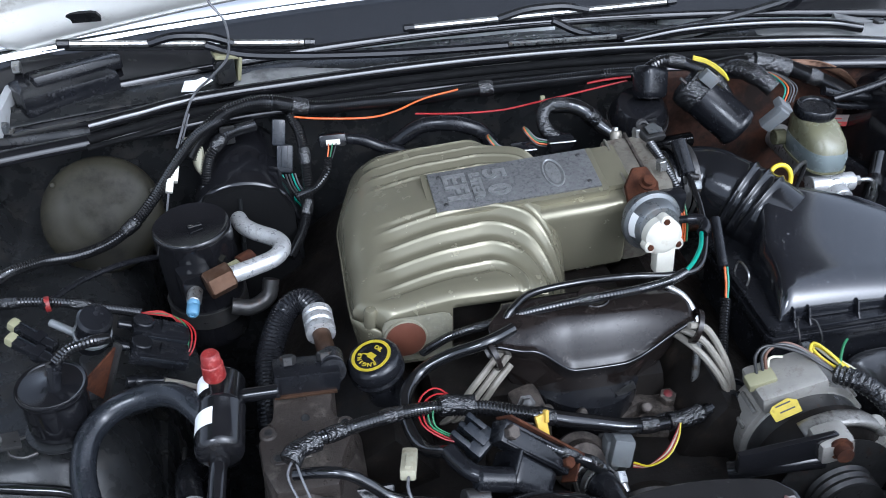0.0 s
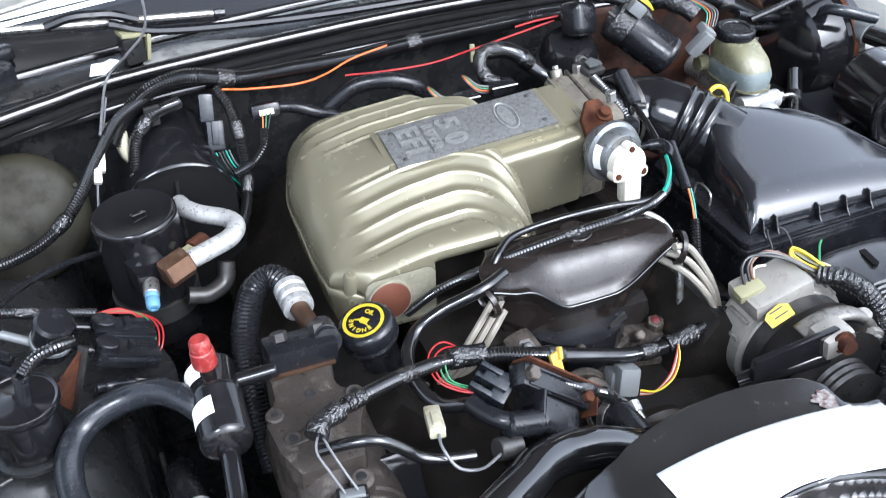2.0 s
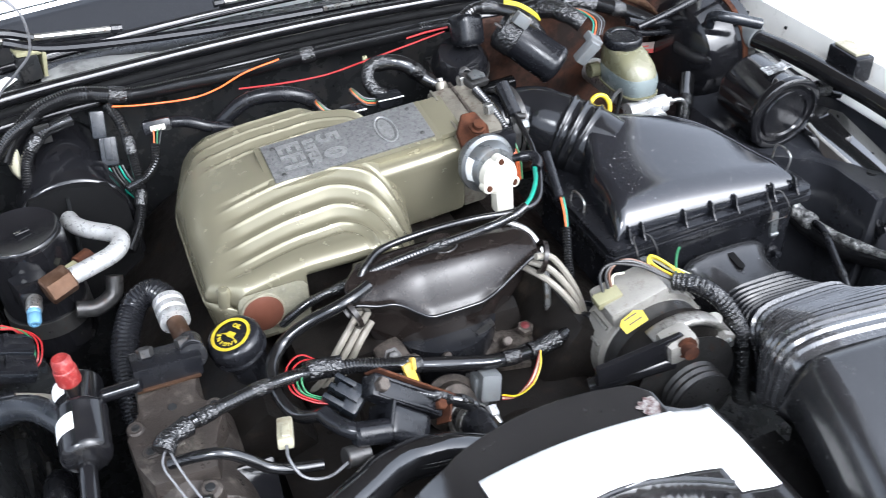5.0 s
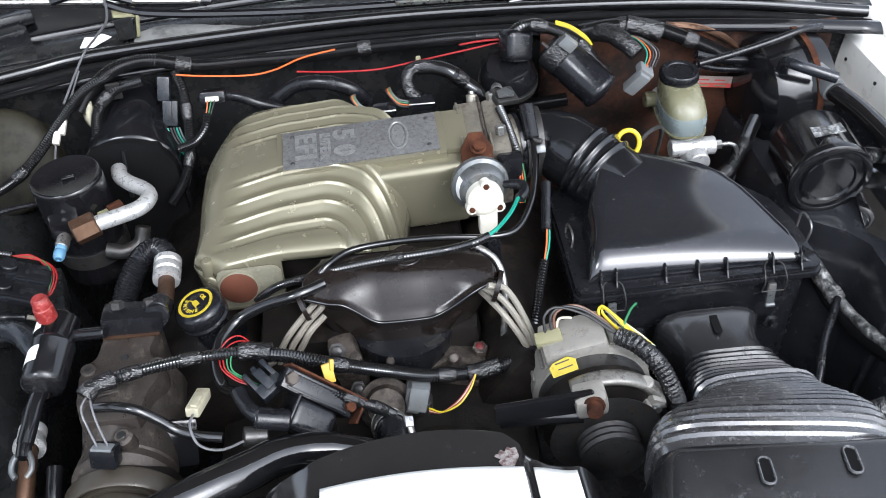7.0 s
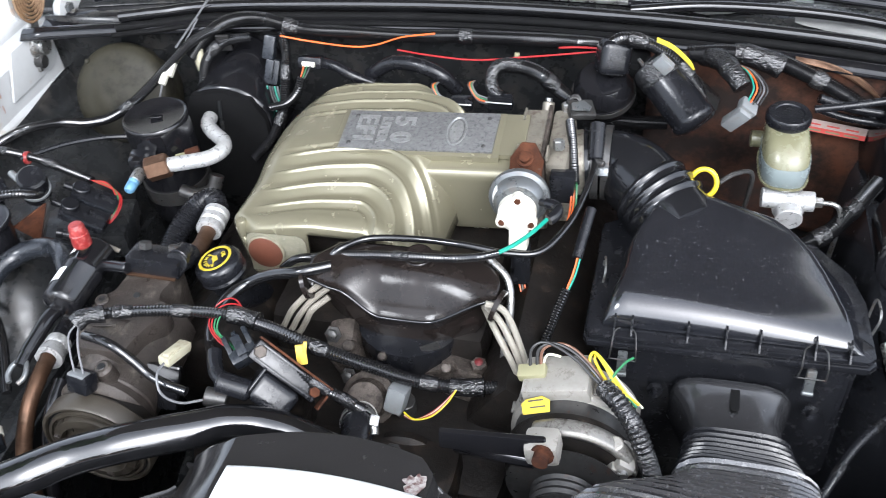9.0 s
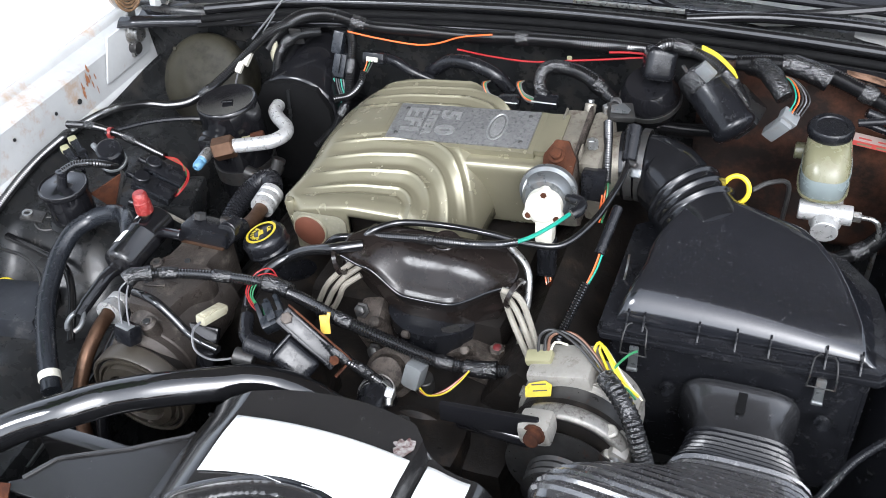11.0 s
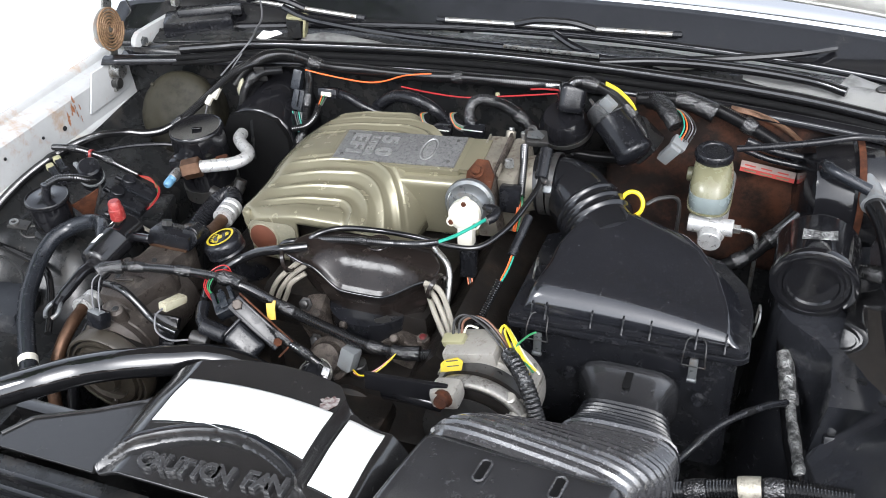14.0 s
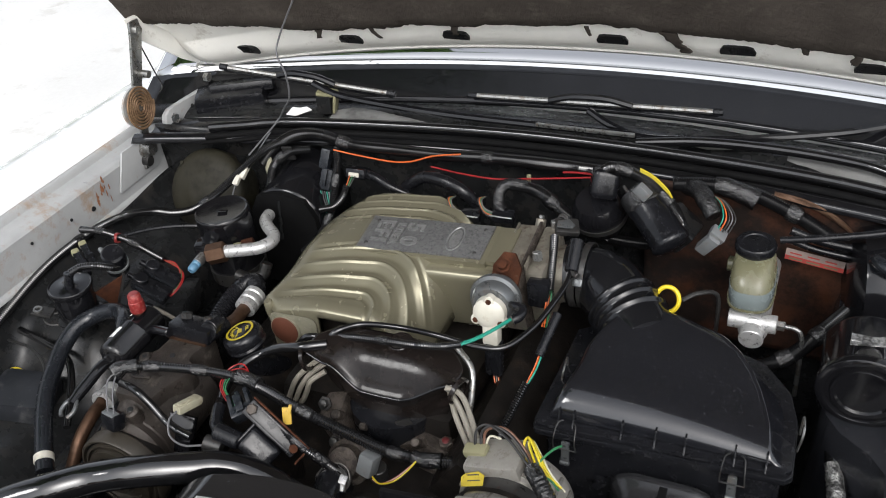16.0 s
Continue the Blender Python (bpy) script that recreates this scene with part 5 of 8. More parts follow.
part("foot_ring", lathe([(0, 0), (0.034, 0), (0.0355, 0.002), (0.0350, 0.005), (0.031, 0.006), (0, 0.006)], (-0.213, 0.724, 0.8145), (0, 0, 1), 36), black_body, can)
part("post", rod((-0.213, 0.726, 0.720), (-0.213, 0.724, 0.816), 0.018, segs=20), black_body, can)
part("clip", tube([(-0.246, 0.712, 0.822), (-0.256, 0.704, 0.824), (-0.258, 0.694, 0.820), (-0.246, 0.690, 0.816), (-0.234, 0.696, 0.814)], 0.0018, 8), steel_dark, can)
part("spout", rod((-0.208, 0.714, 0.868), (-0.203, 0.722, 0.898), 0.0065, segs=16), plastic, can)
part("spout_lip", lathe([(0.0045, 0), (0.0078, 0), (0.0078, 0.003), (0.0045, 0.003)], (-0.2033, 0.7215, 0.896), (0.15, 0.25, 0.95), 18), plastic, can)
part("hose", loom([(-0.203, 0.724, 0.898), (-0.190, 0.736, 0.903), (-0.172, 0.748, 0.900), (-0.164, 0.764, 0.888), (-0.168, 0.780, 0.876)], 0.0058), loom_plastic, can)
part("tab", block((-0.262, 0.700, 0.830), (0.030, 0.022, 0.004), (0, 15, 20), bev=0.001), steel_dark, can)
part("tab_hole", lathe([(0.004, 0), (0.007, 0), (0.007, 0.003), (0.004, 0.003)], (-0.268, 0.697, 0.834), (0.2, 0, 1), 14), zinc, can)

# vacuum solenoids beside the canister
sol = thing("solenoid_bank", (-0.13, 0.78, 0.80), "black solenoid valves and connectors on a rusty bracket", "solenoid")


def plate3(a, b, c, t=0.0025):
    """A thin three-cornered plate."""
    n = (V(b) - V(a)).cross(V(c) - V(a)).normalized() * t
    bm = bmesh.new()
    lo, hi = [bm.verts.new(V(q)) for q in (a, b, c)], [bm.verts.new(V(q) + n) for q in (a, b, c)]
    bm.faces.new(lo[::-1])
    bm.faces.new(hi)
    for k in range(3):
        bm.faces.new((lo[k], lo[(k + 1) % 3], hi[(k + 1) % 3], hi[k]))
    return bm


part("bracket", plate3((-0.158, 0.776, 0.866), (-0.181, 0.765, 0.808), (-0.192, 0.744, 0.848)), rust, sol, "rusty bracket gusset")
part("bracket_edge", put(block((0, 0, 0), (0.068, 0.0035, 0.010), bev=0.0008), stand((-0.168, 0.771, 0.838), (0.36, 0.18, 0.92), (0.8, -0.5, 0.3))), steel_dark, sol, "pitted steel bracket edge")
part("base", block((-0.150, 0.822, 0.785), (0.12, 0.08, 0.04), (0, 0, 15), bev=0.006), black_body, sol)
for y, z in ((0.820, 0.842), (0.789, 0.839)):
    SM = pose(-0.122, y, z, 0, 24, 4)
    part("solenoid", put(block((0, 0, 0), (0.058, 0.026, 0.016), bev=0.002), SM), plastic, sol)
    part("solenoid_cap", put(lathe([(0, 0), (0.0105, 0), (0.0110, 0.001), (0.0108, 0.005), (0.0095, 0.006), (0, 0.0055)], (-0.020, 0, 0.008), (0, 0, 1), 26), SM), plastic, sol)
    part("seam", put(block((0.004, -0.0135, 0.002), (0.048, 0.0015, 0.004), bev=0.0004), SM), grey_rubber, sol)
    part("latch", put(block((0.014, 0.001, 0.0095), (0.022, 0.004, 0.005), bev=0.001), SM), plastic, sol)
    part("latch_stop", put(block((0.002, 0.001, 0.010), (0.005, 0.012, 0.006), bev=0.001), SM), plastic, sol)
    part("port", put(rod((-0.029, 0.004, 0), (-0.044, 0.004, 0), 0.0045, segs=12), SM), plastic, sol)
part("regulator", rod((-0.187, 0.798, 0.858), (-0.172, 0.783, 0.901), 0.0175, segs=28, bev=0.003), plastic, sol)
# grey ring laid on for the bright highlight round the cylinder
part("regulator_highlight", lathe([(0.0176, 0), (0.0190, 0.0005), (0.0190, 0.005), (0.0176, 0.0055)], (-0.182, 0.793, 0.872), (0.32, -0.32, 0.9), 30), grey_plastic, sol, "grey band standing for a highlight")
part("regulator_pipe", rod((-0.188, 0.790, 0.872), (-0.222, 0.806, 0.884), 0.0042, segs=10), grey_plastic, sol)
for k in range(2):
    a, b = V((-0.256, 0.806 - 0.018 * k, 0.885 - 0.004 * k)), V((-0.214, 0.780 - 0.016 * k, 0.868 - 0.004 * k))
    CN = stand(a.lerp(b, 0.5), b - a)
    part("connector", put(block((0, 0, 0), (0.046, 0.011, 0.010), bev=0.0015), CN), plastic, sol)
    part("connector_collar", put(block((0.004, 0, 0.0005), (0.010, 0.014, 0.013), bev=0.002), CN), plastic, sol)
    part("connector_rail", put(block((-0.002, 0.003, 0.0055), (0.040, 0.0016, 0.0016), bev=0.0003), CN), grey_rubber, sol)
    part("yellow_plug", put(block((-0.026, 0, 0.001), (0.010, 0.012, 0.011), bev=0.003), CN), cream_tape, sol, "pale yellow tip")
part("boot", lathe([(0, 0), (0.0062, 0), (0.0066, 0.006), (0.0056, 0.008), (0.0066, 0.010), (0.0066, 0.020), (0.0052, 0.022), (0.0052, 0.036), (0, 0.037)], (-0.156, 0.770, 0.823), (0.92, 0.22, -0.32), 16), rubber, sol, "black rubber boot")
part("pale_lead", tube([(-0.121, 0.779, 0.811), (-0.105, 0.783, 0.800), (-0.089, 0.788, 0.786)], 0.0030, 8), pale_lead, sol, "pale lead")
for a, b in (((-0.119, 0.805, 0.803), (-0.100, 0.812, 0.794)), ((-0.106, 0.810, 0.797), (-0.104, 0.796, 0.788)), ((-0.099, 0.812, 0.794), (-0.097, 0.798, 0.785))):
    part("cream_clip", rod(a, b, 0.0030, segs=8), cream_tape, sol, "cream clip")
for k, m in enumerate((wire_red, wire_red, wire_green, wire_red, wire_red)):
    o = 0.0044 * k
    part("lead", tube([(-0.142, 0.850, 0.848), (-0.120 + o, 0.849 - o / 2, 0.847 - o / 3), (-0.104 + o, 0.836 - o, 0.838), (-0.0995 + o / 2, 0.814 - o, 0.829), (-0.103, 0.798, 0.822)], 0.0009, 6), m, sol)
part("vacuum_line", tube([(-0.24, 0.850, 0.872), (-0.205, 0.905, 0.862), (-0.165, 0.945, 0.850), (-0.13, 0.965, 0.84)], 0.0035, 8), rubber, sol)
part("red_tie", lathe([(0.0065, 0), (0.0085, 0), (0.0085, 0.005), (0.0065, 0.005)], (-0.238, 0.858, 0.868), (1, 0.2, 0), 16), red_plastic, sol)

# ---------- air cleaner ----------
box = thing("air_cleaner", (0.665, 0.80, 0.62), "black plastic air cleaner box with a domed lid and wire clips", "air cleaner")


def lid_right(y):
    """The crest that sweeps from the front corner round to the back."""
    return float(np.interp(y, [0.718, 0.735, 0.760, 0.785, 0.810, 0.834, 0.858, 0.877, 0.890, 0.898, 0.903, 0.905], [0.790, 0.788, 0.784, 0.777, 0.767, 0.754, 0.735, 0.713, 0.690, 0.665, 0.640, 0.615]))


def lid_left(y):
    return 0.536 + 0.012 * sm(0.72, 0.80, y) + 0.028 * sm(0.80, 0.90, y)


def lid(u, v):
    # u 0..0.86 runs over the dome to the crest, the rest falls down the side wall
    y = 0.718 + 0.187 * v
    xl, xr = lid_left(y), lid_right(y)
    a = min(1.0, max(0.0, (y - 0.718) / 0.040))
    roll = math.sqrt(max(0.0, 1 - (1 - a) ** 2))
    top = 0.835 + 0.0335 * roll + 0.026 * sm(0.735, 0.90, y)
    crest = 0.835 + 0.016 * roll + 0.022 * sm(0.77, 0.90, y)
    back = min(1.0, max(0.0, (0.905 - y) / 0.014))
    hold = math.sqrt(max(0.0, 1 - (1 - back) ** 2))
    if u <= 0.86:
        w = u / 0.86
        x = xl + (xr - xl) * w
        side = min(1.0, (x - xl) / 0.016)
        rise = math.sqrt(max(0.0, 1 - (1 - side) ** 2))
        z = top - (top - crest) * w ** 2.1
        z = 0.835 + (z - 0.835) * rise
    else:
        w = (u - 0.86) / 0.14
        x = xr + (0.012 + 0.016 * sm(0.73, 0.83, y) * (0.35 + 0.65 * sm(0.905, 0.86, y))) * (w * 0.75 + 0.25 * w * w)
        z = crest - (crest - 0.833) * w ** 1.25
    return V((x, y + 0.012 * (x - 0.54), 0.833 + (z - 0.833) * hold))


LU = [0, 0.003, 0.008, 0.016, 0.026, 0.04, 0.06, 0.085] + steps(0.12, 0.70, 18) + steps(0.72, 0.85, 12) + [0.86, 0.866, 0.875, 0.89, 0.91, 0.94, 0.97, 1.0]
lid_ob = part("lid", sheet(lid, LU, [0, 0.004, 0.01, 0.02, 0.035, 0.05, 0.07, 0.09, 0.11, 0.13, 0.15, 0.17, 0.19, 0.205, 0.215, 0.23] + steps(0.26, 0.90, 24) + [0.925, 0.945, 0.96, 0.972, 0.982, 0.99, 1.0]), lid_plastic, box, "domed satin lid with a sheen", angle=65)

part("crest", sweep(bmesh.new(), [lid(0.855, v) + V((-0.001, 0, -0.0022)) for v in steps(0.10, 0.955, 60)], [0.0012 + 0.0030 * sm(0, 8, i) * sm(60, 52, i) for i in range(61)], 10), lid_plastic, lid_ob, "rounded bright crest")
drops = bmesh.new()
drop_rnd = random.Random(12)
for k in range(340):
    u, v = drop_rnd.uniform(0.06, 0.84), drop_rnd.betavariate(2.0, 3.0) * 0.85 + 0.05
    c0, r = lid(u, v), drop_rnd.uniform(0.0004, 0.0010)
    top = drops.verts.new(c0 + V((0, 0, r * 0.7)))
    rim = [drops.verts.new(c0 + V((r * math.cos(a), r * math.sin(a), -0.0003))) for a in (1.047 * q for q in range(6))]
    for q in range(6):
        drops.faces.new((rim[q], rim[(q + 1) % 6], top))
tagged(part("water_drops", drops, surface("water beads", (0.03, 0.03, 0.032), 0.03, 0.0, 0.1, 60, 0.0, spec=1.0), lid_ob), "scattered water beads on the lid", "", "", "stuff")


def box_outline(o):
    return [(0.519 - o, 0.712 - o), (0.524 - o, 0.703 - o), (0.806 + o, 0.712 - o), (0.814 + o, 0.720 - o), (0.812 + o, 0.80), (0.800 + o, 0.845), (0.765 + o, 0.890), (0.70, 0.915 + o), (0.56, 0.915 + o), (0.522 - o, 0.89)]


part("lid_flange", slab(box_outline(0.0), 0.826, 0.833, 0.002), plastic, box)
part("box_flange", slab(box_outline(0.002), 0.816, 0.8245, 0.002), plastic, box)
part("lower_box", slab(box_outline(-0.010), 0.62, 0.816, 0.008), plastic, box, "black lower box")
for k, x in enumerate((0.548, 0.566, 0.624, 0.663, 0.697, 0.752, 0.786)):
    part("lid_rib", slab([(0.705, 0.831), (0.722, 0.831), (0.722, 0.850), (0.716, 0.849), (0.711, 0.838)], 0, 0.0022, 0.0004, Matrix(((0, 0, 1, x), (1, 0, 0, 0.012 * (x - 0.54)), (0, 1, 0, 0), (0, 0, 0, 1)))), plastic, box)
for k in range(5):
    y = 0.735 + 0.026 * k
    part("side_rib", slab([(0, 0), (0.019, 0), (0, 0.014)], 0, 0.002, 0.0003, pose(lid_right(y - 0.003) + 0.006, y, 0.833, 90, 0, 0)), plastic, box)
for x in (0.561, 0.754):
    lt = part("latch", block((x, 0.698 + (x - 0.561) * 0.04, 0.800), (0.0105, 0.005, 0.032), (-8, 0, 0), bev=0.0022), valve_grey, box, "zinc wire clip")
    part("latch_foot", rod((x - 0.006, 0.6945 + (x - 0.561) * 0.04, 0.786), (x + 0.006, 0.6945 + (x - 0.561) * 0.04, 0.786), 0.0032, segs=10), valve_grey, lt)
    y0 = 0.699 + (x - 0.561) * 0.04
    for s in (-1, 1):
        part("wire_loop", tube([(x + s * 0.014, y0 - 0.004, 0.808), (x + s * 0.013, y0 - 0.006, 0.826), (x + s * 0.011, y0 + 0.008, 0.838), (x + s * 0.006, y0 + 0.014, 0.838)], 0.0009, 6), steel_dark, lt)
    part("wire_loop", rod((x - 0.014, y0 - 0.004, 0.808), (x + 0.014, y0 - 0.004, 0.808), 0.0009, segs=6), steel_dark, lt)
for x, y in ((0.816, 0.78), (0.528, 0.80)):
    part("side_clip", tube([(x, y - 0.014, 0.818), (x + 0.004, y - 0.012, 0.845), (x + 0.002, y + 0.012, 0.848), (x, y + 0.014, 0.818)], 0.0014, 6), zinc, box)
for x, y, z in ((0.600, 0.690, 0.752), (0.765, 0.690, 0.75)):
    part("stud", lathe([(0.0, 0), (0.009, 0), (0.009, 0.003), (0.005, 0.004), (0.005, 0.014), (0, 0.015)], (x, y + 0.02, z), (0, -1, 0.3), 12), plastic, box)

# rubber elbow from lid to throttle
elbow = thing("intake_elbow", (0.55, 0.93, 0.86), "black rubber intake elbow with bellows", "intake hose")
line = curve_points([(0.490, 0.953, 0.874), (0.512, 0.955, 0.876), (0.540, 0.948, 0.874), (0.566, 0.925, 0.868), (0.590, 0.900, 0.858), (0.612, 0.872, 0.845)], 0.0016)
rad = []
for i, p in enumerate(line):
    f = i / len(line)
    r = 0.0405 + 0.006 * sm(0.1, 0.45, f) + 0.003 * sm(0.5, 0.9, f)
    # three narrow raised rings near the lid, a lip at the throttle end
    for m in (0.60, 0.69, 0.78):
        r += 0.0036 * math.exp(-((f - m) / 0.016) ** 2)
    rad.append(r + 0.0025 * sm(0.06, 0.03, f))
part("hose", sweep(bmesh.new(), line, rad, 44), surface("satin elbow rubber", (0.0062, 0.0064, 0.0075), 0.13, 0.0, 0.2, 140, 0.12, (0.02, 0.02, 0.021), 0.12, 60, rough_var=0.06, spec=0.5), elbow)
part("clamp", lathe([(0.0435, 0), (0.0455, 0), (0.0455, 0.010), (0.0435, 0.010)], (0.497, 0.954, 0.875), (1, 0.05, 0.03), 40), steel_dark, elbow)
part("clamp", lathe([(0.0450, 0), (0.0462, 0), (0.0462, 0.009), (0.0450, 0.009)], (0.512, 0.955, 0.876), (1, 0.0, 0.02), 44), steel_dark, elbow)
part("clamp_housing", block((0.514, 0.914, 0.892), (0.014, 0.008, 0.012), (-40, 0, 0), bev=0.003), valve_grey, elbow)
part("screw", rod((0.505, 0.917, 0.905), (0.515, 0.910, 0.905), 0.004), steel_dark, elbow)

# fresh-air duct: neck, bellows, wide flat snout
duct = thing("air_duct", (0.66, 0.50, 0.66), "scuffed black fresh air duct with bellows and slots", "air duct")


def ring_of(cx, cy, cz, w, h, yaw, tilt, n=44, p=4.0):
    """A rounded-box ring: w wide, h high, facing along its own y."""
    m = pose(cx, cy, cz, tilt, 0, yaw)
    out = []
    for k in range(n):
        a = 2 * math.pi * k / n
        ca, sa = math.cos(a), math.sin(a)
        r = (abs(ca) ** p + abs(sa) ** p) ** (-1 / p)
        out.append(m @ V((0.5 * w * r * ca, 0, 0.5 * h * r * sa)))
    return out


def loft(rings, caps=True):
    b = bmesh.new()
    R = [[b.verts.new(q) for q in r] for r in rings]
    n = len(R[0])
    for a, c in zip(R, R[1:]):
        for k in range(n):
            b.faces.new((a[k], a[(k + 1) % n], c[(k + 1) % n], c[k]))
    if caps:
        b.faces.new(R[0][::-1])
        b.faces.new(R[-1])
    return b


part("neck", loft([ring_of(0.679, 0.702, 0.744, 0.124, 0.092, 0, 0), ring_of(0.679, 0.698, 0.744, 0.126, 0.094, 0, 0), ring_of(0.679, 0.692, 0.743, 0.120, 0.090, 0, 0), ring_of(0.680, 0.682, 0.742, 0.108, 0.085, 0, -2), ring_of(0.682, 0.664, 0.741, 0.099, 0.081, 0, -5), ring_of(0.684, 0.648, 0.741, 0.098, 0.080, 0, -8), ring_of(0.686, 0.632, 0.742, 0.104, 0.081, 0, -10)]), duct_plastic, duct, angle=50)
part("neck_slot", slab([(0.0048 * math.cos(a), 0.0048 * math.sin(a) + (0.016 if math.sin(a) > 0 else -0.012)) for a in steps(0, 2 * math.pi * 15 / 16, 15)], -0.006, 0.0008, 0, pose(0.681, 0.682, 0.7862, 6, 0, -2)), matte_black, duct, "dark moulded groove")
rings = []
for i in range(29):
    f = i / 28
    g = 1.035 if i % 4 in (0, 3) else 0.965
    rings.append(ring_of(0.686 + 0.004 * f, 0.634 - 0.075 * f, 0.742 + 0.020 * f * f, (0.108 + 0.032 * f ** 1.3) * g, (0.084 + 0.014 * f) * g, -4 * f, -10 - 22 * f))
part("bellows", loft(rings), plastic, duct, "ribbed bellows", angle=25)
rings = []
for i in range(57):
    f = i / 56
    e = sm(0, 1, f)
    h = 0.0056 if i % 4 in (0, 3) and f < 0.93 else 0.0
    rings.append(ring_of(0.690 - 0.062 * e, 0.560 - 0.150 * f, 0.762 + 0.108 * sm(0, 0.95, f), (0.138 + 0.074 * sm(0, 0.7, f)) + h, (0.098 + 0.012 * math.sin(f * 3)) + h, 0 - 8 * e, -30 + 34 * e))
part("ribbed_bend", loft(rings), duct_sheen, duct, "ribbed bend, scuffed and paled for sky sheen", angle=25)


def snout(u, v):
    # u across, v from its rear edge forward
    s = 2 * u - 1
    half = 0.112 + 0.020 * v
    x = 0.628 - 0.030 * v + half * s
    y = 0.412 - 0.175 * v - 0.010 * s
    z = 0.927 - 0.020 * (1 - math.sqrt(max(0.0, 1 - (1 - min(1, v / 0.10)) ** 2))) - 0.055 * max(0.0, (abs(s) - 0.80) / 0.20) ** 2 + 0.014 * s * 0.3 - 0.03 * v * v
    return V((x, y, z))


sn = part("snout", sheet(snout, steps(0, 1, 40), [0, 0.01, 0.025, 0.045, 0.07, 0.1] + steps(0.15, 1, 14)), duct_plastic, duct, "wide flat snout with two slots", solid=0.05)
for u, v in ((0.400, 0.205), (0.705, 0.175)):
    x, y, z = snout(u, v)
    slot = [(0.0047 * math.cos(a), 0.0047 * math.sin(a) + (0.008 if math.sin(a) > 0 else -0.008)) for a in steps(0, 2 * math.pi * 23 / 24, 23)]
    sm_ = pose(x, y, z + 0.0010, -2, -1.5, -8)
    part("slot", slab(slot, 0.0, 0.0012, 0, sm_), matte_black, sn, "dark oval slot")
    rim = [sm_ @ V((px * 1.12, py * 1.06, 0.0010)) for px, py in slot + slot[:1]]
    part("slot_rim", sweep(bmesh.new(), rim, [0.0013] * len(rim), 8, caps=False), duct_sheen, sn)

# ---------- alternator ----------
alt = thing("alternator", (0.52, 0.60, 0.72), "grey cast alternator with a yellow sticker", "alternator")
ac = V((0.520, 0.600, 0.770))
part("rear_case", lathe([(0, 0), (0.058, 0), (0.064, 0.005), (0.066, 0.014), (0.066, 0.046), (0.061, 0.048), (0.060, 0.052)], ac + V((0, 0.062, 0)), (0, -1, 0), 44), alt_alu, alt)
part("stator", lathe([(0.060, 0), (0.061, 0.001), (0.061, 0.022), (0.060, 0.023)], ac + V((0, 0.012, 0)), (0, -1, 0), 44), steel_dark, alt)
part("front_case", lathe([(0.060, 0), (0.066, 0.002), (0.067, 0.016), (0.064, 0.026), (0.052, 0.032), (0.020, 0.034), (0, 0.034)], ac + V((0, -0.008, 0)), (0, -1, 0), 44), engine_iron, alt)
part("fan", lathe([(0, 0), (0.058, 0), (0.060, 0.003), (0.030, 0.006), (0, 0.006)], ac + V((0, -0.048, 0)), (0, -1, 0), 40), steel_dark, alt)
part("pulley", lathe([(0, 0), (0.034, 0), (0.032, 0.004), (0.034, 0.008), (0.032, 0.012), (0.034, 0.016), (0.032, 0.020), (0.034, 0.024), (0.022, 0.026), (0.012, 0.030), (0, 0.030)], ac + V((0, -0.058, 0)), (0, -1, 0), 36), steel_dark, alt)
part("regulator", block(ac + V((-0.020, 0.036, 0.060)), (0.070, 0.050, 0.022), (0, -14, 0), bev=0.005), alt_alu, alt)
part("terminal", block((0.473, 0.637, 0.835), (0.030, 0.016, 0.012), (10, -14, 0), bev=0.003), cream_tape, alt, "pale green connector")
part("sticker", slab([(-0.014, -0.008), (0.014, -0.008), (0.015, 0.004), (0.007, 0.009), (-0.010, 0.007), (-0.015, 0.003)], 0, 0.0006, 0, pose(0.482, 0.600, 0.8285, 28, -18, 4)), yellow_print, alt, "yellow warning sticker")
for k in range(2):
    part("print_bar", block((0.481 + 0.003 * k, 0.604 - 0.0055 * k, 0.8315 - 0.0027 * k), (0.016, 0.0014, 0.0004), (28, -18, 4), bev=0), print_black, alt)
part("ear", block((0.497, 0.545, 0.838), (0.034, 0.030, 0.026), (0, -10, 0), bev=0.007), alt_alu, alt)
part("ear_bolt", lathe([(0, 0), (0.0115, 0), (0.0115, 0.003), (0.0080, 0.003), (0.0080, 0.012), (0, 0.013)], (0.498, 0.533, 0.843), (-0.1, -1, 0.1), 12), rust, alt, "rusty bolt")
part("ear", block((0.572, 0.572, 0.800), (0.020, 0.034, 0.022), (0, 30, 0), bev=0.006), alt_alu, alt)
part("ear_bolt", rod((0.572, 0.586, 0.803), (0.572, 0.551, 0.800), 0.0065), zinc, alt)
part("brace", slab([(-0.10, -0.010), (0.0, -0.013), (0.012, 0.0), (0.0, 0.013), (-0.10, 0.012)], 0, 0.007, 0.002, pose(0.498, 0.545, 0.840, 84, 0, 4)), black_paint, alt, "black slotted brace")
part("brace", tube([(0.41, 0.56, 0.80), (0.45, 0.545, 0.818), (0.49, 0.54, 0.822)], 0.009, 10), black_paint, alt)

altw = thing("alternator_harness", (0.54, 0.62, 0.80), "taped cable with loose yellow wires at the alternator", "cable")
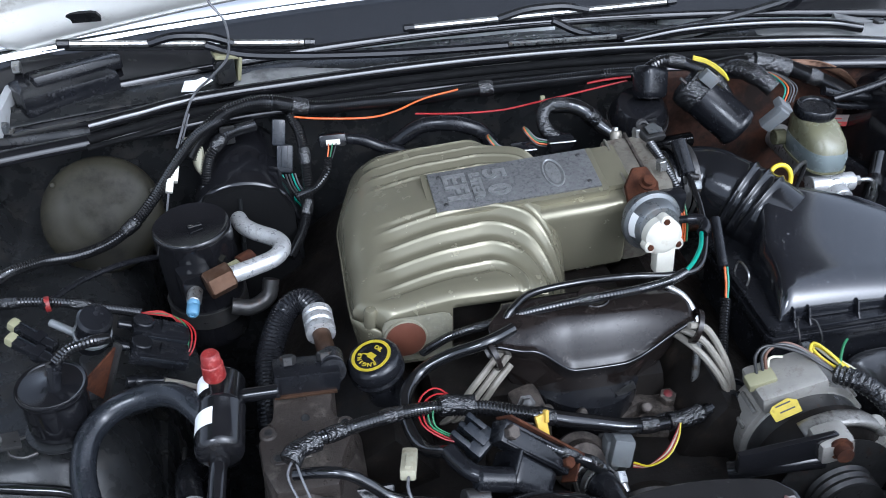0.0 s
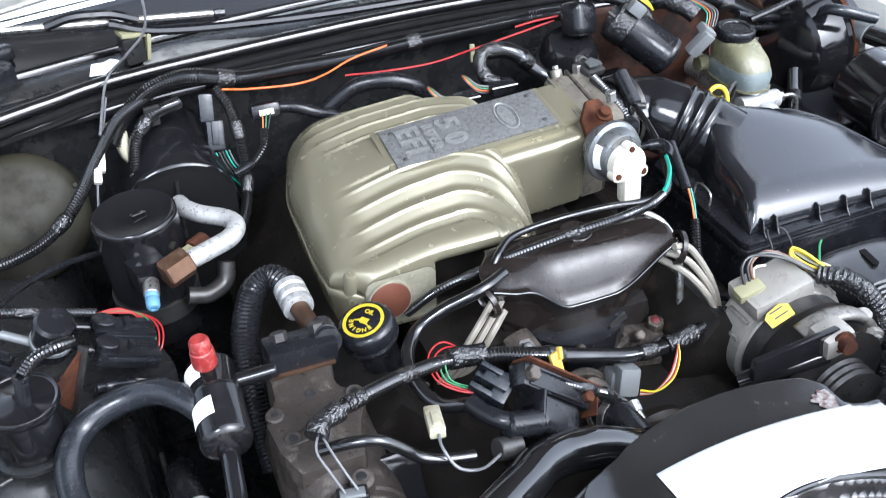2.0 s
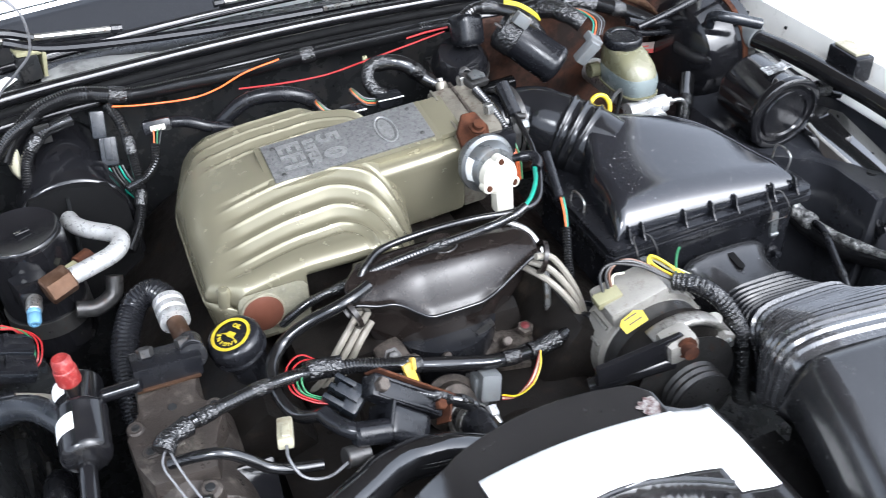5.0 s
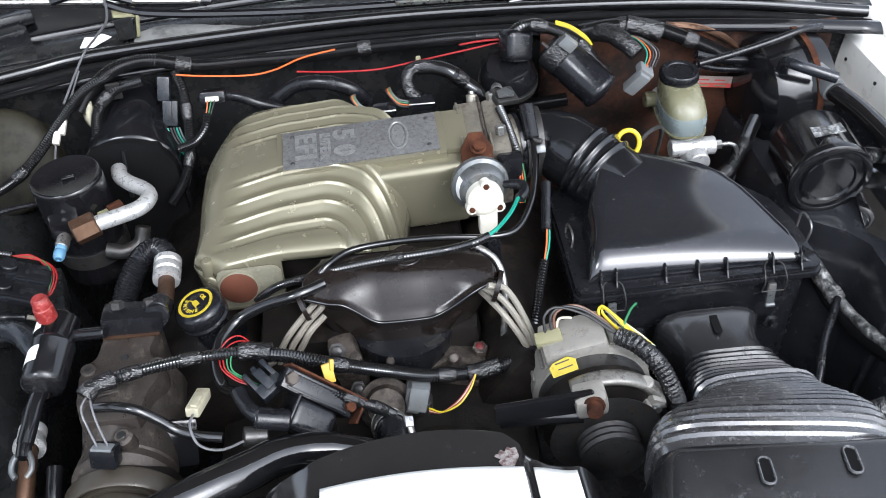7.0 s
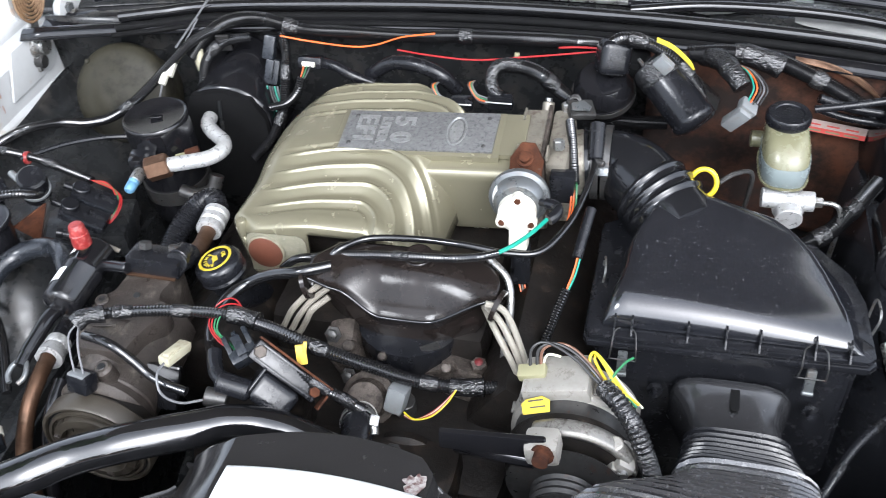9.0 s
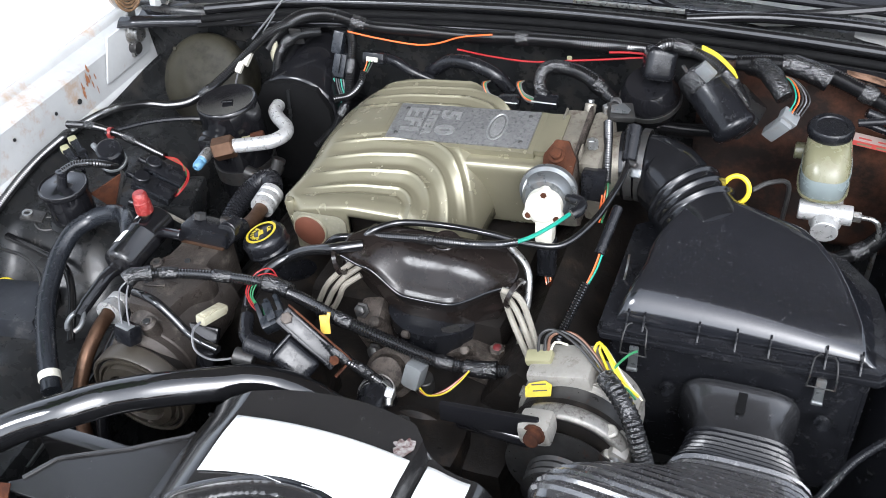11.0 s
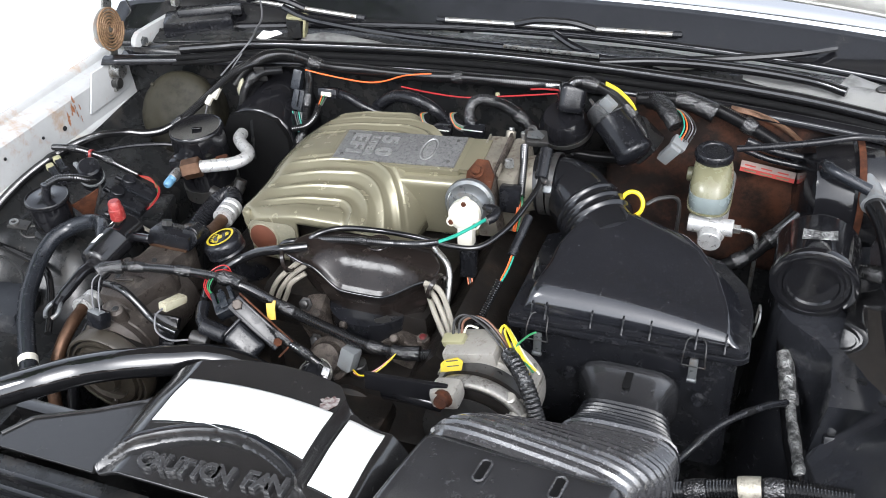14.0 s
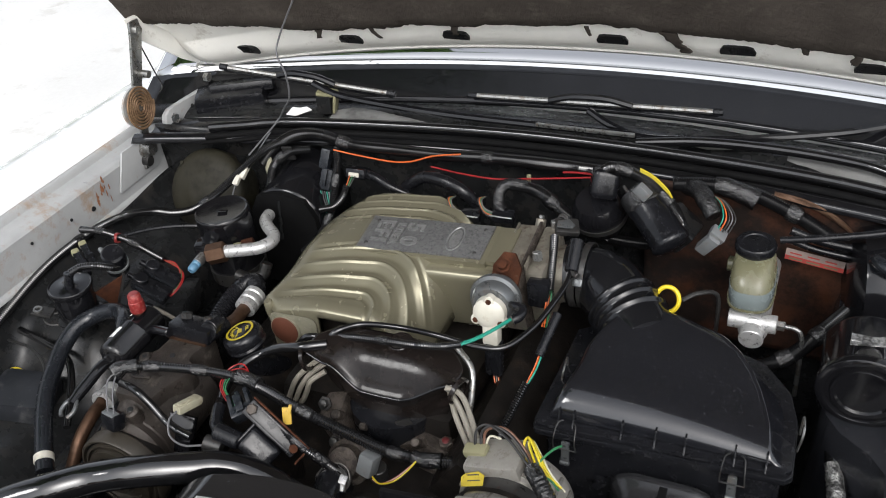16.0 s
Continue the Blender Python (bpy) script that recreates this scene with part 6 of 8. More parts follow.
part("taped_cable", sweep(bmesh.new(), curve_points([(0.546, 0.624, 0.842), (0.560, 0.606, 0.846), (0.578, 0.588, 0.836), (0.592, 0.574, 0.812), (0.604, 0.564, 0.775), (0.61, 0.555, 0.70)], 0.0025), [0.0105 if i % 2 else 0.0092 for i in range(len(curve_points([(0.546, 0.624, 0.842), (0.560, 0.606, 0.846), (0.578, 0.588, 0.836), (0.592, 0.574, 0.812), (0.604, 0.564, 0.775), (0.61, 0.555, 0.70)], 0.0025)))], 12), tape, altw)
for k, (m, r) in enumerate(((wire_yellow, 0.0017), (wire_yellow, 0.0017), (wire_pale, 0.0012))):
    o = 0.004 * k
    part("yellow_wire", tube([(0.553 + o, 0.616, 0.845), (0.538 + 1.5 * o, 0.632 + o, 0.846), (0.529 + 1.2 * o, 0.646 + o, 0.853), (0.533 + o, 0.652, 0.861 - o), (0.545 + o, 0.640, 0.856 - o), (0.560 + o, 0.624, 0.843), (0.578 + o, 0.618, 0.834 - o)], r, 8), m, altw)
part("green_wire", tube([(0.550, 0.625, 0.846), (0.556, 0.636, 0.852), (0.565, 0.648, 0.857), (0.572, 0.654, 0.858)], 0.0014, 7), wire_green, altw)
part("green_wire", tube([(0.556, 0.620, 0.842), (0.570, 0.618, 0.838), (0.580, 0.614, 0.830)], 0.0013, 7), wire_green, altw)
for o, m in ((-0.004, wire_black), (0.003, wire_black), (0.007, surface("brown wire", (0.10, 0.045, 0.025), 0.4, 0.0, 0.05, 60, 0.0))):
    part("lead", tube([(0.474 + o, 0.640, 0.838), (0.474 + o, 0.650, 0.856), (0.488 + o, 0.654, 0.864), (0.512, 0.646 + o, 0.861), (0.535, 0.632 + o, 0.850), (0.550, 0.620, 0.842)], 0.0017, 8), m, altw)
part("lead", tube([(0.482, 0.640, 0.838), (0.486, 0.650, 0.850), (0.500, 0.650, 0.850)], 0.0014, 7), wire_pale, altw)

# ---------- ignition coil bracket ----------
coil = thing("ignition_coil", (0.22, 0.58, 0.76), "black ignition coil and plugs on a rusty bracket", "ignition coil")
CM = stand((0.220, 0.586, 0.838), (0.775, -0.093, -0.625), (0.25, -0.55, 0.80))
part("bracket", put(block((0.004, 0.0165, 0.006), (0.092, 0.0025, 0.022), bev=0.0008), CM), rust, coil, "rusty bracket plate")
part("bracket_lip", put(block((0.050, 0.004, 0.002), (0.0025, 0.026, 0.020), bev=0.0008), CM), rust, coil)
part("frame", put(block((0.0, 0.004, 0.0), (0.082, 0.022, 0.022), bev=0.002), CM), plastic, coil, "black laminated core")
for k in (-1, 1):
    part("frame_ridge", put(block((0.0, 0.004 + 0.008 * k, 0.0115), (0.070, 0.003, 0.003), bev=0.0008), CM), plastic, coil)
part("coil_case", put(block((0.004, -0.024, -0.004), (0.050, 0.034, 0.036), bev=0.010, seg=4), CM), plastic, coil, "glossy black coil case")
part("case_rim", put(block((-0.019, -0.024, -0.004), (0.004, 0.037, 0.039), bev=0.006, seg=3), CM), plastic, coil)
part("tower", rod((0.196, 0.556, 0.840), (0.163, 0.555, 0.850), 0.0115, segs=22, bev=0.002), plastic, coil)
part("tower_face", lathe([(0.004, 0), (0.0085, 0), (0.0085, 0.001), (0.004, 0.001)], (0.1635, 0.555, 0.8500), (-0.95, 0, 0.3), 18), grey_rubber, coil)
part("boot", tube([(0.170, 0.556, 0.850), (0.160, 0.562, 0.852), (0.151, 0.576, 0.851), (0.145, 0.590, 0.852)], 0.0082, 14), plastic, coil)
PM = stand((0.170, 0.602, 0.851), (0.60, -0.62, -0.30), (0.1, -0.45, 0.88))
part("plug_shell", put(block((0.010, 0, 0), (0.016, 0.030, 0.020), bev=0.003), PM), blue_grey, coil, "dark grey plug shell")
for k in (-1, 0, 1):
    part("plug_prong", put(block((-0.006, 0.0115 * k, 0.002), (0.022, 0.0055, 0.016), bev=0.0015), PM), blue_grey, coil)
part("plug_latch", put(block((0.002, 0.0, 0.0125), (0.024, 0.010, 0.004), bev=0.001), PM), blue_grey, coil)
part("bolt", put(rod((-0.034, 0.004, 0.009), (-0.034, 0.004, 0.018), 0.007, segs=6), CM), dirty_alu, coil)
part("bolt", put(rod((0.036, 0.004, 0.009), (0.036, 0.004, 0.017), 0.006, segs=6), CM), rust, coil)
part("post", block((0.21, 0.60, 0.775), (0.05, 0.03, 0.10), bev=0.004), engine_iron, coil)
part("yellow_clip", block((0.236, 0.604, 0.851), (0.011, 0.004, 0.022), (-25, 0, 20), bev=0.001), ochre_plastic, coil, "ochre clip")
part("yellow_clip", block((0.240, 0.607, 0.860), (0.004, 0.005, 0.012), (-25, 14, 20), bev=0.001), ochre_plastic, coil)
part("clip_bead", lathe([(0, 0), (0.005, 0.001), (0.0055, 0.008), (0.003, 0.012), (0, 0.0125)], (0.236, 0.594, 0.836), (0.2, -0.6, -0.5), 12), ochre_plastic, coil)
part("king_lead", tube([(0.146, 0.588, 0.851), (0.126, 0.614, 0.834), (0.116, 0.645, 0.837), (0.119, 0.676, 0.842), (0.137, 0.700, 0.847), (0.166, 0.704, 0.861), (0.205, 0.700, 0.876), (0.235, 0.715, 0.876)], 0.0066, 12), shiny_rubber, coil, "thick black ignition lead")
for k, m in enumerate((wire_red, wire_red, wire_green, wire_green)):
    o = 0.004 * k
    part("lead", tube([(0.168, 0.634, 0.858), (0.146 + o, 0.652 - o, 0.870 - o), (0.128 + o, 0.644 - o, 0.866), (0.126 + o, 0.622 - o / 2, 0.858), (0.142 + o, 0.606, 0.852), (0.160 + o / 2, 0.598, 0.850)], 0.0009, 6), m, coil)

tpl = thing("loose_plug", (0.107, 0.575, 0.85), "cream two-way plug on a bent wire", "connector")
part("shell", block((0.107, 0.577, 0.857), (0.014, 0.036, 0.011), (-14, 0, -12), bev=0.002), cream_plastic, tpl)
part("key", block((0.107, 0.574, 0.864), (0.007, 0.020, 0.003), (-14, 0, -12), bev=0.001), cream_plastic, tpl)
part("collar", block((0.1105, 0.5905, 0.8535), (0.010, 0.012, 0.008), (-14, 0, -12), bev=0.0015), cream_plastic, tpl)
part("lead", tube([(0.104, 0.560, 0.860), (0.102, 0.546, 0.858), (0.110, 0.532, 0.846), (0.130, 0.530, 0.838), (0.152, 0.540, 0.836)], 0.0014, 6), wire_grey, tpl)
part("sensor", rod((0.150, 0.545, 0.836), (0.172, 0.548, 0.830), 0.010), steel_dark, tpl)

gcon = thing("grey_connector", (0.326, 0.625, 0.74), "grey sensor connector with yellow and red wires", "connector")
part("shell", block((0.328, 0.624, 0.778), (0.022, 0.022, 0.030), (-20, 10, -10), bev=0.004), grey_plastic, gcon)
part("skirt", block((0.322, 0.634, 0.766), (0.018, 0.022, 0.032), (-20, 10, -10), bev=0.004), grey_plastic, gcon)
part("base", rod((0.330, 0.640, 0.70), (0.332, 0.636, 0.76), 0.012), steel_dark, gcon)
for k, m in enumerate((wire_yellow, wire_red, wire_pale, wire_red)):
    o = 0.004 * k
    part("lead", tube([(0.338, 0.612, 0.770 - o / 2), (0.352, 0.604 + o / 4, 0.771 - o / 3), (0.371, 0.606 + o / 2, 0.779), (0.385, 0.618 + o / 2, 0.789), (0.392, 0.632, 0.795)], 0.0011, 6), m, gcon)

# ---------- radiator hose, thermostat ----------
rhose = thing("radiator_hose", (0.15, 0.46, 0.80), "fat glossy black upper radiator hose", "radiator hose")
part("hose", tube([(0.310, 0.545, 0.762), (0.276, 0.535, 0.792), (0.240, 0.536, 0.809), (0.207, 0.533, 0.818), (0.180, 0.522, 0.827), (0.158, 0.507, 0.832), (0.128, 0.488, 0.838), (0.092, 0.468, 0.841), (0.052, 0.448, 0.838), (0.018, 0.420, 0.838), (-0.028, 0.394, 0.828), (-0.075, 0.362, 0.810)], 0.0192, 28), hose_rubber, rhose)
part("outlet", tube([(0.300, 0.555, 0.772), (0.296, 0.580, 0.775), (0.292, 0.598, 0.765), (0.290, 0.61, 0.72)], 0.018, 20), rubber, rhose)
part("clamp", lathe([(0.0182, 0), (0.0196, 0), (0.0196, 0.008), (0.0182, 0.008)], (0.2925, 0.5965, 0.768), (-0.1, 0.45, -0.9), 30), cast_alu, rhose)
# worm-drive clamp on the outlet, castings of the engine front below the distributor
part("hose_clamp", lathe([(0.0186, 0), (0.0202, 0), (0.0202, 0.009), (0.0186, 0.009)], (0.2955, 0.583, 0.7755), (-0.15, 0.75, -0.35), 30), zinc, rhose, "slotted steel hose clamp")
part("clamp_screw", rod((0.312, 0.590, 0.786), (0.316, 0.574, 0.774), 0.0048, segs=12), zinc, rhose)
part("clamp_housing", block((0.313, 0.585, 0.783), (0.010, 0.012, 0.010), (25, 20, 10), bev=0.002), bright_alu, rhose)
part("water_neck", lathe([(0, 0), (0.030, 0), (0.031, 0.004), (0.031, 0.010), (0.024, 0.014), (0.021, 0.026), (0, 0.027)], (0.291, 0.640, 0.752), (0, -0.75, 0.65), 28), dirty_alu, engine, "oily cast water neck")
part("front_casting", block((0.252, 0.690, 0.772), (0.034, 0.050, 0.060), (12, -12, 6), bev=0.010), dirty_alu, engine, "oily aluminium casting")
part("front_casting", block((0.392, 0.702, 0.742), (0.075, 0.055, 0.050), (-10, 14, -6), bev=0.012), dirty_alu, engine, "oily aluminium casting")
part("casting_rib", block((0.352, 0.680, 0.762), (0.062, 0.010, 0.012), (0, -22, 8), bev=0.004), dirty_alu, engine)
part("casting_rib", block((0.385, 0.672, 0.742), (0.060, 0.012, 0.014), (0, 8, -12), bev=0.005), dirty_alu, engine)
for x, y, z in ((0.242, 0.676, 0.808), (0.322, 0.652, 0.762), (0.262, 0.655, 0.765), (0.420, 0.676, 0.752), (0.340, 0.560, 0.770)):
    part("front_bolt", lathe([(0, 0), (0.010, 0), (0.010, 0.002), (0.0065, 0.002), (0.0065, 0.009), (0.005, 0.010), (0, 0.010)], (x, y, z), (0, -0.8, 0.6), 6), steel_dark, engine)
for x, y, z, r in ((0.262, 0.668, 0.800, 0.007), (0.372, 0.672, 0.780, 0.006), (0.430, 0.690, 0.770, 0.007), (0.300, 0.668, 0.790, 0.005)):
    part("casting_boss", rod((x, y + 0.010, z - 0.010), (x, y - 0.004, z + 0.006), r, segs=14, bev=0.0015), dirty_alu, engine)
for o in (0.0, 0.007, 0.014):
    part("sensor_wire", tube([(0.352 + o, 0.655, 0.782), (0.366 + o, 0.662, 0.770 - o), (0.386 + o, 0.664, 0.776), (0.410 + o, 0.672, 0.768 - o), (0.430, 0.690, 0.745)], 0.0012, 6), wire_grey if o else wire_black, engine)
part("pump_body", lathe([(0, 0), (0.046, 0), (0.048, 0.010), (0.036, 0.024), (0.022, 0.034), (0.020, 0.046), (0, 0.047)], (0.345, 0.590, 0.715), (0, -1, 0.1), 32), engine_iron, engine, "oily water pump")
# arched front bracket of the alternator, its rear fins and the tall clamp lug
part("front_arch", sheet(lambda u, v: ac + V(((0.070 + 0.002 * math.sin(v * math.pi)) * math.cos(u), -0.020 - 0.019 * v, (0.070 + 0.002 * math.sin(v * math.pi)) * math.sin(u))), steps(radians(18), radians(122), 36), steps(0, 1, 4)), cast_alu, alt, "broad cast bracket arch", solid=0.008)
part("lug", rod((0.566, 0.578, 0.788), (0.563, 0.570, 0.828), 0.008, segs=16, bev=0.002), alt_alu, alt)
part("lug_foot", block((0.566, 0.566, 0.796), (0.022, 0.026, 0.016), (0, 38, 0), bev=0.004), alt_alu, alt)
for k in range(9):
    a = radians(20 + 18 * k)
    part("rear_fin", block(ac + V((0.0665 * math.cos(a), 0.034, 0.0665 * math.sin(a))), (0.005, 0.030, 0.0045), (0, -math.degrees(a), 0), bev=0.0012), cast_alu, alt)
# ---------- fan shroud ----------
shroud = thing("fan_shroud", (0.24, 0.40, 0.70), "worn black fan shroud with a raised hump and white labels", "fan shroud")


ARC_Y, ARC_K = 0.380, 4.0


def hump(x, y):
    left = 0.30 * min(1.0, max(0.0, (x - 0.172) / 0.006)) + 0.70 * (1 - (1 - min(1.0, max(0.0, (x - 0.179) / 0.047))) ** 1.5)
    right = 1 - 0.16 * sm(0.410, 0.418, x) - 0.10 * sm(0.418, 0.46, x) - 0.74 * sm(0.463, 0.52, x)
    arcy = ARC_Y - ARC_K * (x - 0.322) ** 2
    front = sm(arcy - 0.006, arcy + 0.002, y)
    low = 0.838 if x < 0.30 else 0.778
    z = low + (0.887 - low) * min(left, right)
    z = z - 0.013 * (1 - front) * sm(0.2, 0.9, left) - 0.006 * sm(0.40, 0.46, y)
    return z


def back_edge(x):
    return float(np.interp(x, [0.02, 0.034, 0.053, 0.12, 0.165, 0.178, 0.19], [0.326, 0.335, 0.366, 0.400, 0.432, 0.455, 0.468]))


def bow(x):
    """The rear edge bows back over the fan and steps in past the big label."""
    return 0.024 * max(0.0, 1 - ((x - 0.325) / 0.11) ** 2) - 0.012 * sm(0.395, 0.415, x)


def shroud_top(u, v):
    y0 = 0.320 - 0.015 * sm(0.175, 0.20, u)
    y = y0 + (back_edge(u) + bow(u) - y0) * v
    return V((u, y, hump(u, y)))


part("top", sheet(shroud_top, steps(0.022, 0.56, 220), steps(0, 1, 110)), shroud_plastic, shroud, solid=0.004, angle=30)
part("left_wall", sheet(lambda u, v: V((u, back_edge(u) + 0.004 * v, hump(u, back_edge(u)) - 0.10 * v)), steps(0.022, 0.19, 40), steps(0, 1, 4)), shroud_plastic, shroud, solid=0.003)
part("rolled_edge", sweep(bmesh.new(), [V((x, back_edge(x), hump(x, back_edge(x)) + 0.0012)) for x in steps(0.034, 0.168, 30)], [0.0022] * 31, 8), shroud_plastic, shroud)
part("back_wall", sheet(lambda u, v: V((u, 0.4679 + bow(u) + 0.008 * v, hump(u, 0.4679 + bow(u)) - 0.06 * v)), steps(0.165, 0.55, 60), steps(0, 1, 4)), shroud_plastic, shroud, solid=0.003)
part("lower_panel", block((0.26, 0.43, 0.68), (0.62, 0.02, 0.19), bev=0.006), shroud_plastic, shroud)


def paper_sheet(x0, x1, y0, y1, bow):
    return sheet(lambda u, v: (lambda x, y: V((x, y, hump(x, y) + 0.0022)))(x0 + (x1 - x0) * u + 0.0 * v, y0 + bow * (1 - (2 * u - 1) ** 2) * (1 - 0.4 * v) + (y1 - y0) * v), steps(0, 1, 30), steps(0, 1, 12))


lab = part("label", paper_sheet(0.230, 0.410, 0.368, 0.438, 0.014), paper, shroud, "large blank white label", solid=0.0008)
part("label", paper_sheet(0.421, 0.462, 0.352, 0.450, 0.0), paper, shroud, "narrow blank white label", solid=0.0008)
for x, y, l in ((0.262, 0.434, 0.03), (0.31, 0.436, 0.04), (0.27, 0.379, 0.04), (0.33, 0.381, 0.03)):
    part("print_bar", sheet(lambda u, v: V((x + l * u, y + 0.0010 * v, hump(x + l * u, y) + 0.0036)), steps(0, 1, 6), steps(0, 1, 1)), print_grey, lab)
TEXT = "CAUTION FAN"
for i, ch in enumerate(TEXT):
    if ch == " ":
        continue
    f = i / (len(TEXT) - 1)
    x = 0.250 + 0.146 * f
    y = 0.3250 + 0.0120 * f
    n0 = V((0, -(hump(x, y + 0.006) - hump(x, y - 0.006)) / 0.012, 1)).normalized()
    part("raised_letter", lettering(ch, 0.028, 0.0026, Matrix.Translation((x, y, hump(x, y) + 0.0030)) @ V((0, 0, 1)).rotation_difference(n0).to_matrix().to_4x4(), 0.0006, 0.0009), letter_glint, shroud)
part("arc_rim", sweep(bmesh.new(), [V((x, ARC_Y - ARC_K * (x - 0.322) ** 2 + 0.003, hump(x, ARC_Y - ARC_K * (x - 0.322) ** 2 + 0.003) + 0.0008)) for x in steps(0.215, 0.41, 40)], [0.0024] * 41, 8), lid_plastic, shroud)
part("scuff", sheet(lambda u, v: (lambda x, y: V((x, y, hump(x, y) + 0.0012)))(0.398 + v * (0.010 + 0.005 * noise.noise(V((math.cos(u) * 2, math.sin(u) * 2, 1)))) * math.cos(u), 0.452 + v * (0.011 + 0.008 * noise.noise(V((math.cos(u) * 2, math.sin(u) * 2, 6)))) * math.sin(u)), steps(0, 2 * math.pi, 36), [0.02, 0.4, 0.7, 1.0]), surface("scraped reddish paint", (0.05, 0.020, 0.018), 0.5, 0.0, 0.3, 250, 0.4, (0.26, 0.25, 0.24), 0.75, 160), shroud, "scraped reddish corner")

# ---------- brake master cylinder ----------
mc = thing("brake_master_cylinder", (0.735, 0.98, 0.80), "alloy brake master cylinder with a yellowed fluid reservoir", "brake cylinder")


def blob(w, d, cx, cy, z, p=3.0, n=32):
    return [V((cx + 0.5 * w * math.copysign(abs(math.cos(a)) ** (2 / p), math.cos(a)), cy + 0.5 * d * math.copysign(abs(math.sin(a)) ** (2 / p), math.sin(a)), z)) for a in (2 * math.pi * k / n for k in range(n))]


part("reservoir", loft([blob(0.050, 0.088, 0.729, 1.008, 0.853), blob(0.056, 0.094, 0.729, 1.008, 0.857), blob(0.058, 0.096, 0.729, 1.008, 0.874), blob(0.056, 0.088, 0.728, 1.012, 0.892), blob(0.050, 0.066, 0.727, 1.022, 0.906), blob(0.044, 0.048, 0.726, 1.026, 0.911)]), reservoir_mat, mc, "yellowed translucent fluid reservoir", angle=60)
part("fluid", loft([blob(0.0514, 0.089, 0.729, 1.008, 0.8525), blob(0.0575, 0.0952, 0.729, 1.008, 0.857), blob(0.0592, 0.0970, 0.729, 1.008, 0.8735), blob(0.0586, 0.0935, 0.7288, 1.0096, 0.8815)]), fluid_mat, mc, "bluish fluid level")
part("seam_rim", loft([blob(0.061, 0.099, 0.729, 1.008, 0.8550), blob(0.061, 0.099, 0.729, 1.008, 0.8578)]), reservoir_mat, mc)
part("cap", lathe([(0.0255, 0), (0.0265, 0.003), (0.0265, 0.012), (0.0245, 0.0145), (0.018, 0.0145), (0.017, 0.013), (0, 0.013)], (0.726, 1.026, 0.910), (0, -0.05, 1), 40), plastic, mc, "black ribbed cap")
part("cap_ribs", slab([(0.726 + (0.0272 if k % 2 else 0.0262) * math.cos(math.pi * k / 30), 1.026 + (0.0272 if k % 2 else 0.0262) * math.sin(math.pi * k / 30)) for k in range(60)], 0.9125, 0.9215, 0.0003), plastic, mc)
part("cylinder", rod((0.738, 1.12, 0.828), (0.739, 0.955, 0.828), 0.019, segs=28, bev=0.004), bright_alu, mc)
part("front_plug", rod((0.739, 0.957, 0.828), (0.739, 0.940, 0.826), 0.016, segs=28), bright_alu, mc)
part("port_boss", rod((0.706, 0.968, 0.836), (0.768, 0.968, 0.836), 0.0125, segs=22), bright_alu, mc)
part("boss", rod((0.732, 0.98, 0.84), (0.731, 0.98, 0.858), 0.014), bright_alu, mc)
part("boss", rod((0.732, 1.035, 0.84), (0.731, 1.035, 0.858), 0.014), bright_alu, mc)
part("pipe_nut", rod((0.766, 0.968, 0.836), (0.778, 0.968, 0.836), 0.007, segs=6), zinc, mc)
part("brake_pipe", tube([(0.776, 0.968, 0.836), (0.792, 0.966, 0.836), (0.800, 0.964, 0.826), (0.802, 0.962, 0.79), (0.802, 0.97, 0.72)], 0.0032, 10), zinc, mc)
part("inlet_stub", rod((0.690, 1.05, 0.866), (0.706, 1.05, 0.866), 0.011), reservoir_mat, mc)

booster = thing("brake_booster", (0.90, 1.10, 0.80), "black brake booster drum with a rusty rim", "brake booster")
part("drum", lathe([(0, 0), (0.055, 0), (0.075, 0.012), (0.080, 0.030), (0.082, 0.060), (0.086, 0.064), (0.086, 0.072), (0.080, 0.076), (0.078, 0.100), (0, 0.100)], (0.845, 1.075, 0.848), (1, 0.15, 0), 44), black_paint, booster)
part("rim_band", lathe([(0.0862, 0), (0.0885, 0), (0.0885, 0.009), (0.0862, 0.009)], (0.9085, 1.0847, 0.848), (1, 0.15, 0), 44), rust, booster, "rusty clamp band")
part("vacuum_elbow", tube([(0.875, 1.03, 0.905), (0.872, 1.02, 0.925), (0.885, 1.0, 0.928), (0.93, 0.985, 0.915)], 0.008, 12), grey_rubber, booster)

WARN = pose(0.800, 1.112, 0.850, 90, 4, -6)
warn = single("warning_label", slab([(-0.040, -0.009), (0.040, -0.009), (0.040, 0.009), (-0.040, 0.009)], 0, 0.001, 0, WARN), surface("faded pink paper label", (0.42, 0.33, 0.30), 0.6, 0.0, 0.1, 90, 0.05, (0.30, 0.24, 0.21), 0.3, 40), "faded white and red warning label on the rusty panel", "label")
part("red_band", slab([(-0.040, -0.009), (0.040, -0.009), (0.040, -0.002), (-0.040, -0.002)], 0.001, 0.0016, 0, WARN), print_red, warn)
for k in range(3):
    part("print_bar", slab([(-0.034 + 0.024 * k, -0.007), (-0.016 + 0.024 * k, -0.007), (-0.016 + 0.024 * k, -0.0045), (-0.034 + 0.024 * k, -0.0045)], 0.0016, 0.002, 0, WARN), cream_tape, warn)
    part("print_bar", slab([(-0.034 + 0.024 * k, 0.002), (-0.018 + 0.024 * k, 0.002), (-0.018 + 0.024 * k, 0.004), (-0.034 + 0.024 * k, 0.004)], 0.001, 0.0016, 0, WARN), print_red, warn)

# vapour tank on the apron
tank = thing("vapour_tank", (0.88, 0.90, 0.74), "glossy black round tank with stepped end rings", "tank")
